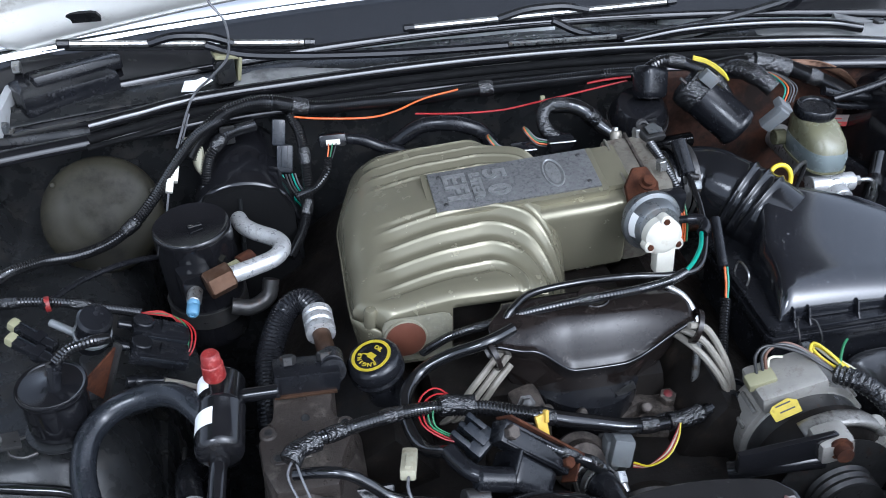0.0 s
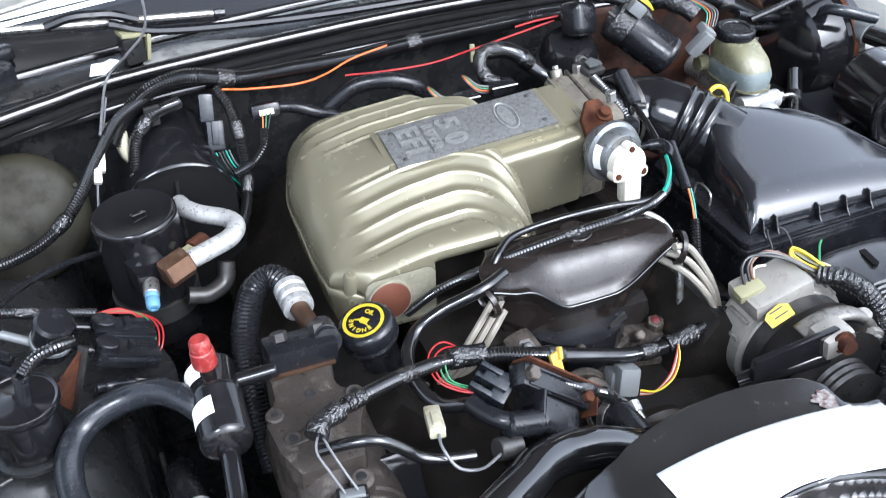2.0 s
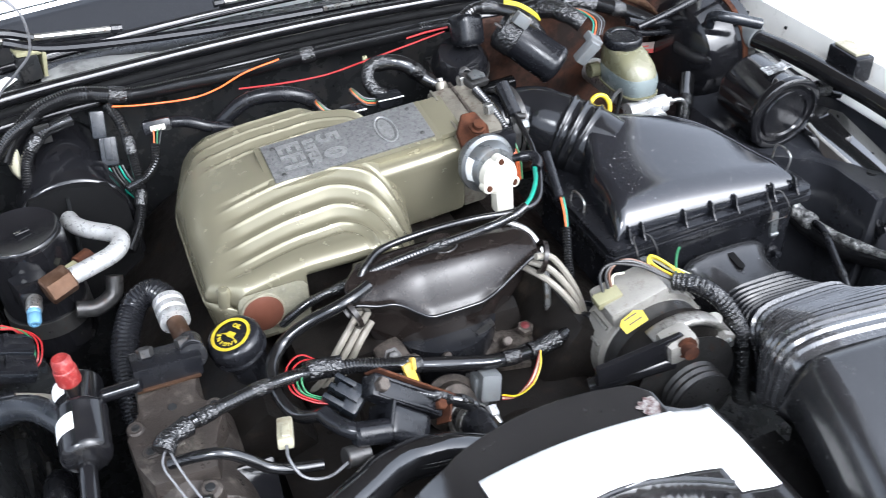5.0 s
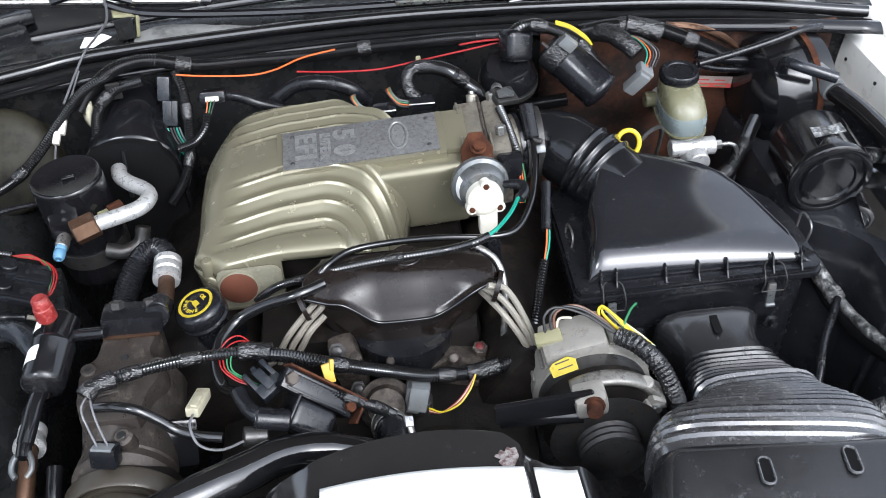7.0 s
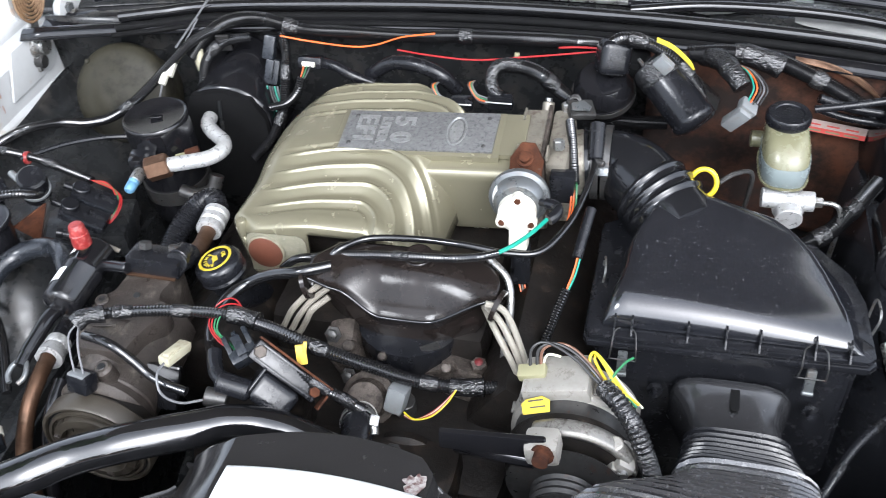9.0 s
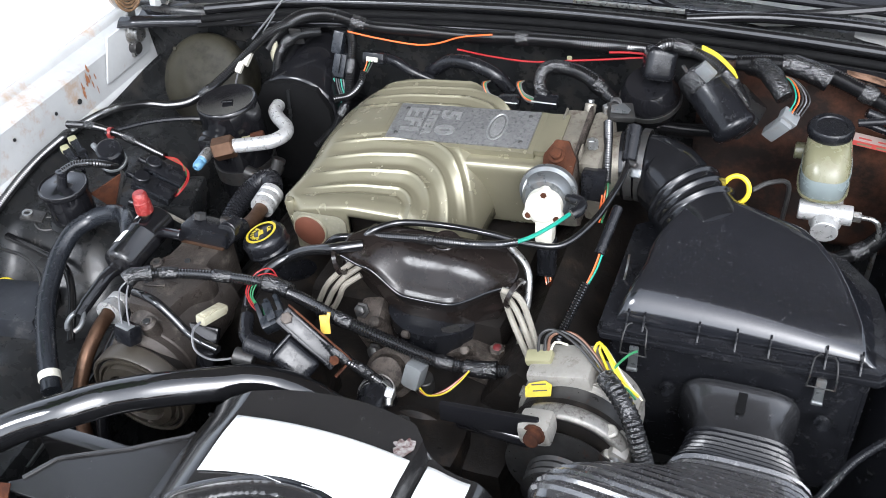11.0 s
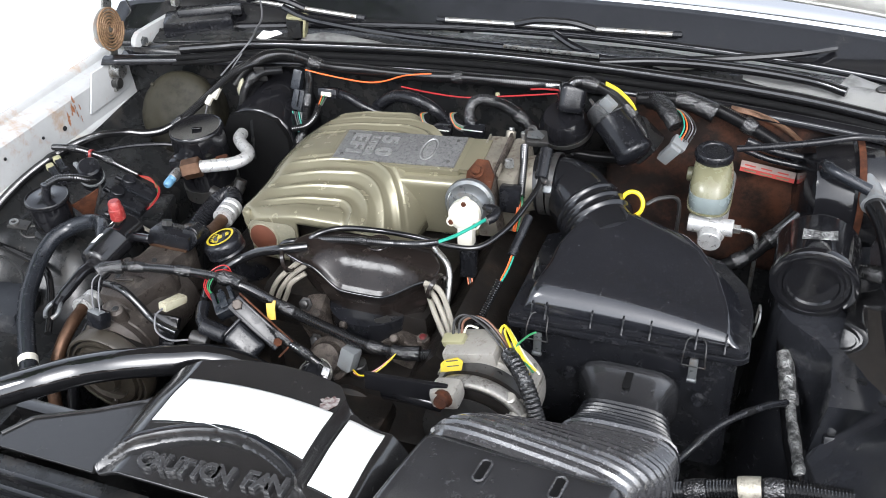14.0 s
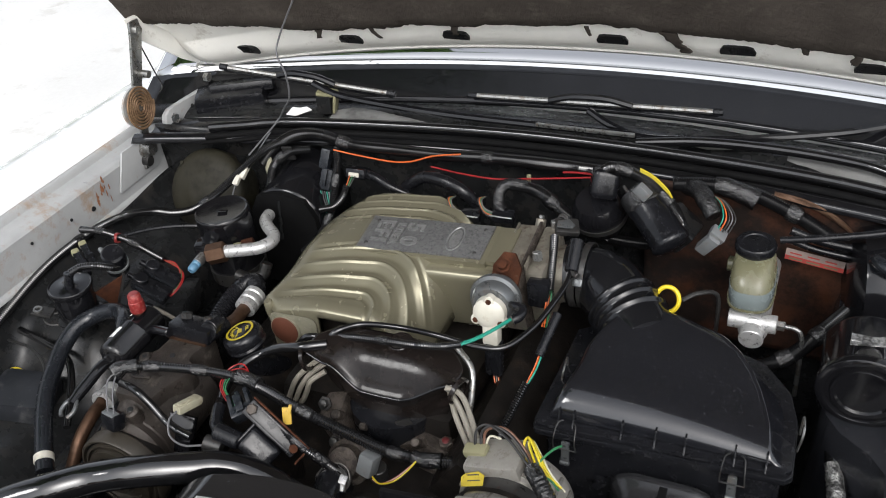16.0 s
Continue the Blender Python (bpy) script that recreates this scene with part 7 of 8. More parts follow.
part("drum", lathe([(0, 0.003), (0.030, 0.003), (0.032, 0.0), (0.036, 0.0), (0.038, 0.004), (0.043, 0.004), (0.045, 0.0), (0.050, 0.0005), (0.0535, 0.003), (0.0545, 0.009), (0.0535, 0.012), (0.0525, 0.014), (0.0525, 0.080), (0.048, 0.088), (0, 0.090)], (0.877, 0.846, 0.850), (0.02, 0.92, 0.06), 56), black_paint, tank)
part("strap", block((0.885, 0.90, 0.795), (0.06, 0.02, 0.09), (0, 12, 0), bev=0.004), black_body, tank)
part("top_label", slab([(-0.022, -0.010), (0.020, -0.012), (0.022, 0.006), (0.006, 0.004), (-0.018, 0.010)], 0, 0.0008, 0, pose(0.874, 0.882, 0.9052, 4, -4, 8)), silver_tape, tank, "scraped grey label")

# dipstick
dip = thing("dipstick", (0.63, 0.93, 0.80), "yellow ring handle of the engine dipstick", "dipstick")
rr = [V((0.632 + 0.0150 * math.cos(a), 0.925 + 0.006 * math.sin(a), 0.881 + 0.0160 * math.sin(a))) for a in steps(0, 2 * math.pi, 32)]
part("ring_handle", sweep(bmesh.new(), rr, [0.0031] * 33, 10, caps=False), yellow_plastic, dip)
part("rod", tube([(0.650, 0.930, 0.880), (0.668, 0.945, 0.884), (0.69, 0.965, 0.87), (0.69, 0.98, 0.80)], 0.003, 8), steel_dark, dip)

# wiper motor and pump by the bulkhead
wm = thing("wiper_motor", (0.58, 1.06, 0.86), "black wiper motor wrapped in cracked tape", "motor")
part("motor_can", lathe([(0, -0.004), (0.020, -0.003), (0.0245, 0.0), (0.0265, 0.006), (0.0272, 0.016), (0.0272, 0.080), (0.0285, 0.082), (0.0285, 0.087), (0.0265, 0.090), (0.018, 0.094), (0, 0.096)], (0.558, 1.065, 0.951), (0.058, -0.045, -0.047), 40), plastic, wm)
for k in (-1, 1):
    part("tie_rod", rod(V((0.558, 1.065, 0.951)) + V((0.018 * k, 0.012 * k, 0.016)), V((0.608, 1.026, 0.911)) + V((0.018 * k, 0.012 * k, 0.016)), 0.0024, segs=8), steel_dark, wm)
part("taped_end", lathe([(0, -0.008), (0.018, -0.007), (0.027, -0.002), (0.0290, 0.006), (0.0284, 0.016), (0.0292, 0.022), (0.0275, 0.024)], (0.558, 1.065, 0.951), (0.058, -0.045, -0.047), 40), tape, wm, "cracked tape")
part("mount_foot", block((0.615, 1.07, 0.900), (0.05, 0.05, 0.04), (0, 38, -10), bev=0.006), black_body, wm)
part("grey_tab", block((0.571, 1.035, 0.972), (0.022, 0.012, 0.016), (0, 38, -10), bev=0.002), grey_plastic, wm)
vac = thing("cruise_servo", (0.50, 1.08, 0.84), "round black servo with a square plug on the bulkhead", "servo")
part("drum", lathe([(0, 0), (0.034, 0), (0.037, 0.004), (0.040, 0.022), (0.038, 0.040), (0.030, 0.052), (0, 0.054)], (0.500, 1.085, 0.880), (-0.05, -0.35, 0.95), 36), black_paint, vac)
part("plug", block((0.508, 1.072, 0.956), (0.040, 0.034, 0.044), (-20, 12, 20), bev=0.010, seg=3), plastic, vac)
part("strap", lathe([(0.0402, 0.018), (0.0418, 0.018), (0.0418, 0.026), (0.0402, 0.026)], (0.500, 1.085, 0.880), (-0.05, -0.35, 0.95), 36), steel_dark, vac)
part("bracket", block((0.50, 1.12, 0.88), (0.05, 0.06, 0.02), bev=0.003), black_body, vac)

gplug = thing("grey_plug", (0.665, 1.02, 0.90), "pale grey wiring plug with coloured wires", "connector")
part("shell", block((0.665, 1.019, 0.914), (0.018, 0.015, 0.036), (15, 35, 0), bev=0.003), grey_plastic, gplug)
part("collar", block((0.676, 1.023, 0.928), (0.023, 0.019, 0.012), (15, 35, 0), bev=0.003), grey_plastic, gplug)
for k, m in enumerate((wire_teal, wire_orange, wire_black, wire_grey, wire_black)):
    part("lead", tube([(0.674 + 0.004 * k, 1.024, 0.932), (0.680 + 0.004 * k, 1.034, 0.950), (0.670 + 0.002 * k, 1.06, 0.958), (0.650, 1.08, 0.955)], 0.0010, 6), m, gplug)

# map sensor and injector plugs on the bulkhead
mp = thing("map_sensor", (0.09, 1.10, 0.88), "black pressure sensor with a white plug on the bulkhead", "sensor")
part("case", block((0.090, 1.090, 0.906), (0.036, 0.028, 0.018), (-20, 0, 0), bev=0.006), plastic, mp)
part("socket", block((0.090, 1.0755, 0.910), (0.018, 0.005, 0.007), (-20, 0, 0), bev=0.001), white_plastic, mp)
for k, m in enumerate((wire_orange, wire_green, wire_black)):
    part("lead", tube([(0.084 + 0.005 * k, 1.072, 0.910), (0.083 + 0.004 * k, 1.068, 0.904), (0.080 + 0.003 * k, 1.060, 0.894)], 0.0009, 6), m, mp)
part("sleeve", loom([(0.082, 1.062, 0.897), (0.076, 1.052, 0.878), (0.060, 1.046, 0.862), (0.036, 1.040, 0.856)], 0.0062), loom_plastic, mp)

bcon = thing("inline_connector", (0.028, 1.10, 0.87), "long black inline connector with coloured wires", "connector")
part("upper_shell", block((0.023, 1.104, 0.916), (0.017, 0.016, 0.034), (-25, 8, 0), bev=0.003), blue_grey, bcon)
part("lower_shell", block((0.027, 1.092, 0.884), (0.021, 0.018, 0.036), (-25, 8, 0), bev=0.003), blue_grey, bcon)
part("latch", block((0.027, 1.083, 0.892), (0.008, 0.005, 0.028), (-25, 8, 0), bev=0.001), blue_grey, bcon)
for k, m in enumerate((wire_teal, wire_black, wire_black, wire_teal, wire_grey)):
    part("lead", tube([(0.022 + 0.004 * k, 1.072, 0.872), (0.026 + 0.004 * k, 1.066, 0.858), (0.034 + 0.004 * k, 1.060, 0.842), (0.046, 1.055, 0.826)], 0.0012, 6), m, bcon)

wcon = thing("white_connector", (-0.11, 1.06, 0.88), "aged white inline connector taped to the wiring", "connector")
part("shell", block((-0.107, 1.047, 0.905), (0.011, 0.011, 0.026), (-50, 14, 0), bev=0.002), white_plastic, wcon)
part("shell", block((-0.113, 1.031, 0.896), (0.009, 0.009, 0.018), (-50, 14, 0), bev=0.002), white_plastic, wcon)
part("lead", tube([(-0.115, 1.026, 0.890), (-0.122, 1.014, 0.860), (-0.128, 1.010, 0.82)], 0.0014, 7), wire_grey, wcon)
part("lead", tube([(-0.104, 1.055, 0.912), (-0.096, 1.075, 0.926), (-0.084, 1.110, 0.950)], 0.0013, 7), wire_grey, wcon)
part("tape_tag", sheet(lambda u, v: V((-0.094 + 0.016 * u + 0.014 * v + 0.003 * math.sin(u * 6), 1.088 - 0.014 * u - 0.004 * math.sin(v * 3), 0.930 - 0.048 * u + 0.004 * v)), steps(0, 1, 10), steps(0, 1, 4)), cream_plastic, wcon, "yellowed tape tag", solid=0.001)
single("bonnet_lamp_wire", tube([(-0.100, 1.060, 0.930), (-0.079, 1.128, 0.962), (-0.050, 1.115, 0.995), (-0.026, 1.104, 1.025), (-0.023, 1.101, 1.067), (-0.040, 1.112, 1.094), (-0.041, 1.133, 1.119), (-0.045, 1.20, 1.16)], 0.0016, 7), wire_grey, "thin grey wire running up to the bonnet", "wire")

# ---------- harnesses ----------
def harness(name, pts, r, label, mat=loom_plastic, plain=False):
    h = single(name, tube(pts, r, 12, wobble=0.05) if plain else loom(pts, r), mat, label, "wiring harness")
    line = curve_points(pts, 0.006)
    for f in (0.27, 0.68):
        i = int(f * (len(line) - 4))
        part("tape_band", sweep(bmesh.new(), line[i:i + 4], [r * 1.06, r * 1.14, r * 1.11, r * 1.05], 12), tape, h)
    return h


harness("wiring_harness", [(-0.090, 1.080, 0.905), (-0.070, 1.092, 0.930), (-0.040, 1.102, 0.950), (-0.010, 1.108, 0.957), (0.02, 1.114, 0.954), (0.07, 1.122, 0.938), (0.14, 1.130, 0.934), (0.22, 1.138, 0.930), (0.30, 1.140, 0.934), (0.38, 1.136, 0.938), (0.46, 1.118, 0.948), (0.50, 1.10, 0.955)], 0.0105, "thick black corrugated wiring harness along the bulkhead")
harness("wiring_harness", [(-0.040, 1.100, 0.946), (-0.078, 1.080, 0.934), (-0.108, 1.050, 0.910), (-0.132, 1.020, 0.888), (-0.158, 0.998, 0.868), (-0.191, 0.988, 0.850), (-0.230, 0.985, 0.840), (-0.275, 0.985, 0.836), (-0.315, 0.955, 0.838), (-0.333, 0.88, 0.842), (-0.333, 0.78, 0.840), (-0.325, 0.66, 0.82)], 0.0075, "black corrugated harness along the wing")
harness("wiring_harness", [(-0.005, 1.105, 0.930), (-0.040, 1.088, 0.928), (-0.065, 1.075, 0.905), (-0.075, 1.06, 0.86), (-0.09, 1.04, 0.80)], 0.0080, "black corrugated branch beside the heater case")
harness("wiring_harness", [(-0.32, 0.865, 0.866), (-0.27, 0.862, 0.872), (-0.22, 0.860, 0.866), (-0.18, 0.856, 0.856), (-0.142, 0.850, 0.848)], 0.0058, "black corrugated harness over the solenoids")
harness("wiring_harness", [(0.040, 1.115, 0.935), (0.050, 1.095, 0.915), (0.053, 1.070, 0.885), (0.052, 1.05, 0.85), (0.040, 1.02, 0.82), (0.02, 0.99, 0.80)], 0.0075, "black corrugated branch down the bulkhead")
harness("wiring_harness", [(0.371, 1.055, 0.943), (0.395, 1.060, 0.939), (0.419, 1.065, 0.926), (0.451, 1.070, 0.895), (0.496, 1.075, 0.865), (0.537, 1.080, 0.856), (0.585, 1.085, 0.856)], 0.0105, "black harness sweeping behind the throttle")
harness("wiring_harness", [(0.500, 1.080, 0.965), (0.520, 1.070, 0.985), (0.555, 1.068, 0.978), (0.590, 1.062, 0.960), (0.615, 1.058, 0.930), (0.625, 1.06, 0.90)], 0.0085, "black corrugated harness arching over the motor")
harness("wiring_harness", [(0.600, 1.095, 0.955), (0.650, 1.105, 0.955), (0.700, 1.110, 0.948), (0.750, 1.108, 0.930), (0.800, 1.100, 0.908), (0.84, 1.09, 0.885)], 0.0115, "thick corrugated harness over the brake reservoir")
harness("wiring_harness", [(0.620, 1.100, 0.950), (0.640, 1.080, 0.958), (0.655, 1.055, 0.955), (0.668, 1.040, 0.945)], 0.012, "taped harness branch to the grey plug", plain=True, mat=tape)
tagged(single("taped_joint", tube([(0.668, 1.104, 0.956), (0.690, 1.100, 0.952), (0.716, 1.096, 0.944)], 0.0145, 14, 0.003, wobble=0.18), tape, "bundle of cracked tape round a wiring joint", "wiring joint"))
# across the engine front
harness("wiring_harness", [(0.010, 0.577, 0.892), (0.032, 0.590, 0.890), (0.060, 0.604, 0.884), (0.095, 0.620, 0.875), (0.130, 0.632, 0.866), (0.158, 0.636, 0.860)], 0.0068, "grey worn corrugated harness over the compressor")
harness("wiring_harness", [(0.155, 0.636, 0.858), (0.190, 0.630, 0.857), (0.225, 0.625, 0.848), (0.265, 0.628, 0.830), (0.305, 0.634, 0.810), (0.345, 0.638, 0.794), (0.395, 0.642, 0.788), (0.440, 0.650, 0.790), (0.475, 0.655, 0.795)], 0.0080, "glossy corrugated harness across the engine front")
single("taped_joint", tube([(0.144, 0.634, 0.864), (0.160, 0.637, 0.861), (0.178, 0.634, 0.859)], 0.0100, 12, 0.002, wobble=0.25), tape, "ragged silver-black tape round a harness joint", "wiring joint")
single("taped_joint", tube([(0.006, 0.570, 0.889), (0.013, 0.579, 0.892), (0.030, 0.589, 0.890)], 0.0088, 12, 0.002, wobble=0.25), tape, "ragged tape round a harness end", "wiring joint")
single("taped_joint", tube([(0.384, 0.641, 0.789), (0.398, 0.642, 0.789), (0.420, 0.646, 0.790)], 0.0102, 12, 0.002, wobble=0.22), tape, "ragged tape round a harness joint near the alternator", "wiring joint")
harness("wiring_harness", [(0.232, 0.592, 0.842), (0.262, 0.586, 0.825), (0.290, 0.590, 0.800), (0.305, 0.60, 0.77)], 0.0065, "thin corrugated sleeve behind the coil")
harness("vacuum_harness", [(0.150, 0.765, 0.815), (0.180, 0.749, 0.848), (0.215, 0.740, 0.864), (0.244, 0.735, 0.876), (0.307, 0.724, 0.894), (0.366, 0.716, 0.906), (0.400, 0.720, 0.909), (0.421, 0.730, 0.909)], 0.0052, "thin corrugated sleeve over the distributor cover")
tagged(single("turquoise_wire", tube([(0.420, 0.730, 0.909), (0.436, 0.744, 0.911), (0.452, 0.765, 0.913), (0.464, 0.790, 0.912)], 0.0024, 8), wire_teal, "turquoise sleeve at the valve hose", "wire"))
single("vacuum_pipe", tube([(0.228, 0.728, 0.872), (0.240, 0.738, 0.882), (0.267, 0.760, 0.882), (0.319, 0.768, 0.882), (0.374, 0.764, 0.885), (0.425, 0.764, 0.880), (0.460, 0.775, 0.878), (0.484, 0.815, 0.884), (0.497, 0.860, 0.893), (0.504, 0.910, 0.902), (0.503, 0.940, 0.920)], 0.0040, 10), shiny_rubber, "glossy black vacuum pipe running round to the throttle", "pipe")
single("hose_end", rod((0.504, 0.918, 0.905), (0.502, 0.955, 0.932), 0.0095, segs=18), rubber, "rubber hose end at the throttle", "hose")
sleeve = single("sensor_lead", loom([(0.468, 0.960, 0.930), (0.474, 0.935, 0.920), (0.480, 0.905, 0.905), (0.484, 0.885, 0.892)], 0.0062), loom_plastic, "short corrugated sleeve with orange and green wires", "cable")
for k, m in enumerate((wire_orange, wire_orange, wire_green)):
    part("wire", tube([(0.480 + 0.003 * k, 0.890, 0.895), (0.482 + 0.003 * k, 0.872, 0.875), (0.480 + 0.003 * k, 0.86, 0.85)], 0.0012, 7), m, sleeve)
low = single("sensor_cable", loom([(0.492, 0.760, 0.840), (0.482, 0.735, 0.815), (0.474, 0.712, 0.795), (0.468, 0.70, 0.77)], 0.0060), loom_plastic, "corrugated sleeve dropping beside the engine", "cable")
for k, m in enumerate((wire_orange, wire_teal)):
    part("wire", tube([(0.500 + 0.003 * k, 0.790, 0.862), (0.497 + 0.003 * k, 0.775, 0.850), (0.492 + 0.002 * k, 0.760, 0.838)], 0.0013, 6), m, low)
single("inline_plug", rod((0.508, 0.845, 0.890), (0.499, 0.790, 0.860), 0.0062, segs=14), plastic, "long black inline plug beside the throttle", "connector")
for k, m in enumerate((wire_orange, wire_black, wire_orange)):
    tagged(single("plug_wire", tube([(0.432 + 0.003 * k, 0.798, 0.812), (0.436 + 0.003 * k, 0.790, 0.800), (0.444 + 0.002 * k, 0.780, 0.786), (0.446, 0.77, 0.76)], 0.0011, 6), m, "thin wire under the valve plug", "wire"))
single("metal_tube", tube([(0.405, 0.752, 0.882), (0.430, 0.735, 0.868), (0.437, 0.712, 0.842), (0.433, 0.690, 0.79), (0.433, 0.672, 0.70)], 0.0042, 10), zinc, "bent plain metal tube beside the distributor", "pipe")

# injector plugs behind the intake
for x, y, z, w in ((0.322, 1.012, 0.908, 0.030), (0.372, 1.016, 0.912, 0.034)):
    ip = thing("injector_plug", (x, y, z - 0.02), "black injector plug behind the intake", "connector")
    part("shell", block((x, y, z), (w, 0.020, 0.016), (0, 0, 8), bev=0.005), plastic, ip)
    part("spring_clip", tube([(x - w / 2, y - 0.012, z + 0.006), (x, y - 0.014, z + 0.007), (x + w / 2, y - 0.012, z + 0.006)], 0.0012, 6), zinc, ip)
    for k, m in enumerate((wire_grey, wire_green, wire_orange, wire_black)):
        part("lead", tube([(x - w / 2, y, z + 0.004 - 0.003 * k), (x - w / 2 - 0.014, y + 0.002, z + 0.008 - 0.003 * k), (x - w / 2 - 0.022 - 0.002 * k, y + 0.014, z + 0.014), (x - w / 2 - 0.022, y + 0.03, z + 0.010)], 0.0011, 6), m, ip)
single("taped_loop", tube([(0.372, 1.024, 0.914), (0.361, 1.030, 0.918), (0.356, 1.043, 0.930), (0.361, 1.052, 0.941), (0.374, 1.056, 0.944), (0.395, 1.060, 0.939), (0.412, 1.064, 0.930)], 0.0088, 12, 0.003, wobble=0.15), tape, "taped wiring loop behind the intake", "cable")
single("heater_hose", tube([(0.170, 1.10, 0.885), (0.205, 1.095, 0.910), (0.245, 1.085, 0.916), (0.280, 1.080, 0.905), (0.300, 1.085, 0.88)], 0.0105, 14), rubber, "black heater hose behind the intake", "hose")
single("heater_hose", tube([(0.095, 1.095, 0.905), (0.125, 1.085, 0.905), (0.150, 1.080, 0.895), (0.180, 1.085, 0.88)], 0.0075, 12), rubber, "thin black hose behind the intake", "hose")

# loose wires along the bulkhead
single("orange_wire", tube([(0.045, 1.096, 0.940), (0.080, 1.108, 0.928), (0.139, 1.118, 0.918), (0.175, 1.120, 0.922), (0.215, 1.122, 0.936), (0.262, 1.124, 0.944)], 0.0014, 8), wire_orange, "loose orange wire along the bulkhead harness", "wire")
single("red_wire", tube([(0.205, 1.128, 0.912), (0.260, 1.122, 0.910), (0.320, 1.116, 0.912), (0.375, 1.112, 0.922), (0.430, 1.106, 0.934), (0.487, 1.098, 0.948)], 0.0014, 8), wire_red, "loose red wire along the bulkhead", "wire")
single("red_wire", tube([(0.435, 1.108, 0.944), (0.460, 1.102, 0.950), (0.490, 1.094, 0.955)], 0.0016, 8), wire_red, "second thin red wire near the servo", "wire")
for k in range(3):
    single("yellow_wire", tube([(0.560, 1.066, 0.990 - 0.002 * k), (0.580, 1.060, 0.984 - 0.002 * k), (0.600, 1.054, 0.970 - 0.002 * k), (0.608, 1.052, 0.958)], 0.0013, 7), wire_yellow, "yellow wire on the harness over the motor", "wire", group="yellow wires")
single("yellow_tag", block((0.377, 1.116, 0.915), (0.007, 0.005, 0.024), (-10, 0, 0), bev=0.002), cream_tape, "small yellow clip on the red wire", "clip")
single("bonnet_cable", tube([(0.755, 1.035, 0.925), (0.80, 1.040, 0.932), (0.860, 1.050, 0.942), (0.905, 1.060, 0.950), (0.94, 1.075, 0.945)], 0.0050, 10), rubber, "black vacuum hose running past the reservoir", "hose")
for k, (z, r) in enumerate(((0.905, 0.006), (0.890, 0.005))):
    single("brake_hose", tube([(0.765, 1.075, z + 0.012), (0.80, 1.078, z), (0.845, 1.082, z - 0.008)], r, 10), rubber, "short black hose behind the reservoir", "hose")
for k in range(5):
    single("copper_pipe", tube([(0.735, 1.128 - 0.002 * k, 0.942), (0.775 + 0.004 * k, 1.120, 0.940 - 0.003 * k), (0.815 + 0.006 * k, 1.115, 0.925 - 0.006 * k), (0.84 + 0.004 * k, 1.115, 0.905 - 0.006 * k)], 0.0016, 6), brass, "thin copper coloured wire over the rusty panel", "wire", group="copper wires")

# right side hoses
big = single("taped_cable", tube([(0.852, 0.900, 0.78), (0.858, 0.850, 0.757), (0.864, 0.815, 0.740), (0.873, 0.765, 0.722), (0.882, 0.700, 0.722), (0.890, 0.630, 0.745), (0.896, 0.555, 0.770), (0.90, 0.45, 0.80)], 0.0125, 16, wobble=0.08), shiny_rubber, "thick black cable with ragged silver tape along the apron", "cable")
part("ragged_tape", tube([(0.858, 0.826, 0.750), (0.8635, 0.805, 0.7425), (0.868, 0.780, 0.736), (0.873, 0.752, 0.7325)], 0.0112, 14, 0.0012, wobble=0.22), silver_tape, big, "ragged torn tape")
part("loose_tape", tube([(0.873, 0.752, 0.7340), (0.877, 0.722, 0.7345), (0.8815, 0.690, 0.7385), (0.886, 0.650, 0.7475), (0.889, 0.61, 0.760)], 0.0068, 10, 0.0014, wobble=0.30), silver_tape, big, "frayed torn tape")
harness("wiring_harness", [(0.740, 0.555, 0.770), (0.762, 0.580, 0.782), (0.795, 0.640, 0.782), (0.837, 0.700, 0.765), (0.868, 0.745, 0.740)], 0.0047, "corrugated sleeve low beside the air duct", mat=plastic)
harness("wiring_harness", [(0.730, 0.505, 0.800), (0.762, 0.505, 0.812), (0.801, 0.508, 0.826), (0.837, 0.511, 0.836), (0.880, 0.516, 0.842), (0.93, 0.522, 0.842)], 0.0105, "corrugated sleeve low behind the radiator support")
single("tape_patch", tube([(0.825, 0.5100, 0.8326), (0.836, 0.5110, 0.8355), (0.846, 0.5120, 0.8372)], 0.0122, 14, 0.003, wobble=0.15), surface("worn brownish foil tape", (0.30, 0.28, 0.23), 0.35, 0.4, 0.3, 200, 0.8, (0.06, 0.05, 0.04), 0.5, 90, depth=0.002), "worn foil tape patch round the low sleeve", "tape")
harness("apron_hose", [(0.745, 0.930, 0.785), (0.790, 0.955, 0.800), (0.82, 0.99, 0.815), (0.85, 1.03, 0.83)], 0.011, "ribbed hose under the brake cylinder")
harness("apron_hose", [(0.93, 0.90, 0.845), (0.965, 0.89, 0.85), (1.0, 0.88, 0.84)], 0.010, "ribbed hose from the tank to the wing")
single("heater_pipe", tube([(0.935, 1.02, 0.885), (0.955, 0.95, 0.883), (0.965, 0.86, 0.880), (0.972, 0.76, 0.875), (0.975, 0.62, 0.86)], 0.0135, 16), shiny_rubber, "glossy black hose along the wing flange", "hose")
single("pipe_collar", tube([(0.925, 1.04, 0.895), (0.935, 1.02, 0.889), (0.94, 1.0, 0.886)], 0.017, 16), grey_plastic, "pale hose collar near the booster", "hose clip")
rbox = thing("flange_box", (0.985, 0.864, 0.885), "small black box with a yellowed top on the wing flange", "relay box")
part("case", block((0.986, 0.864, 0.897), (0.030, 0.058, 0.036), (0, 0, -4), bev=0.004), plastic, rbox)
part("top", block((0.988, 0.866, 0.9165), (0.024, 0.044, 0.004), (0, 0, -4), bev=0.0015), cream_plastic, rbox, "yellowed top")
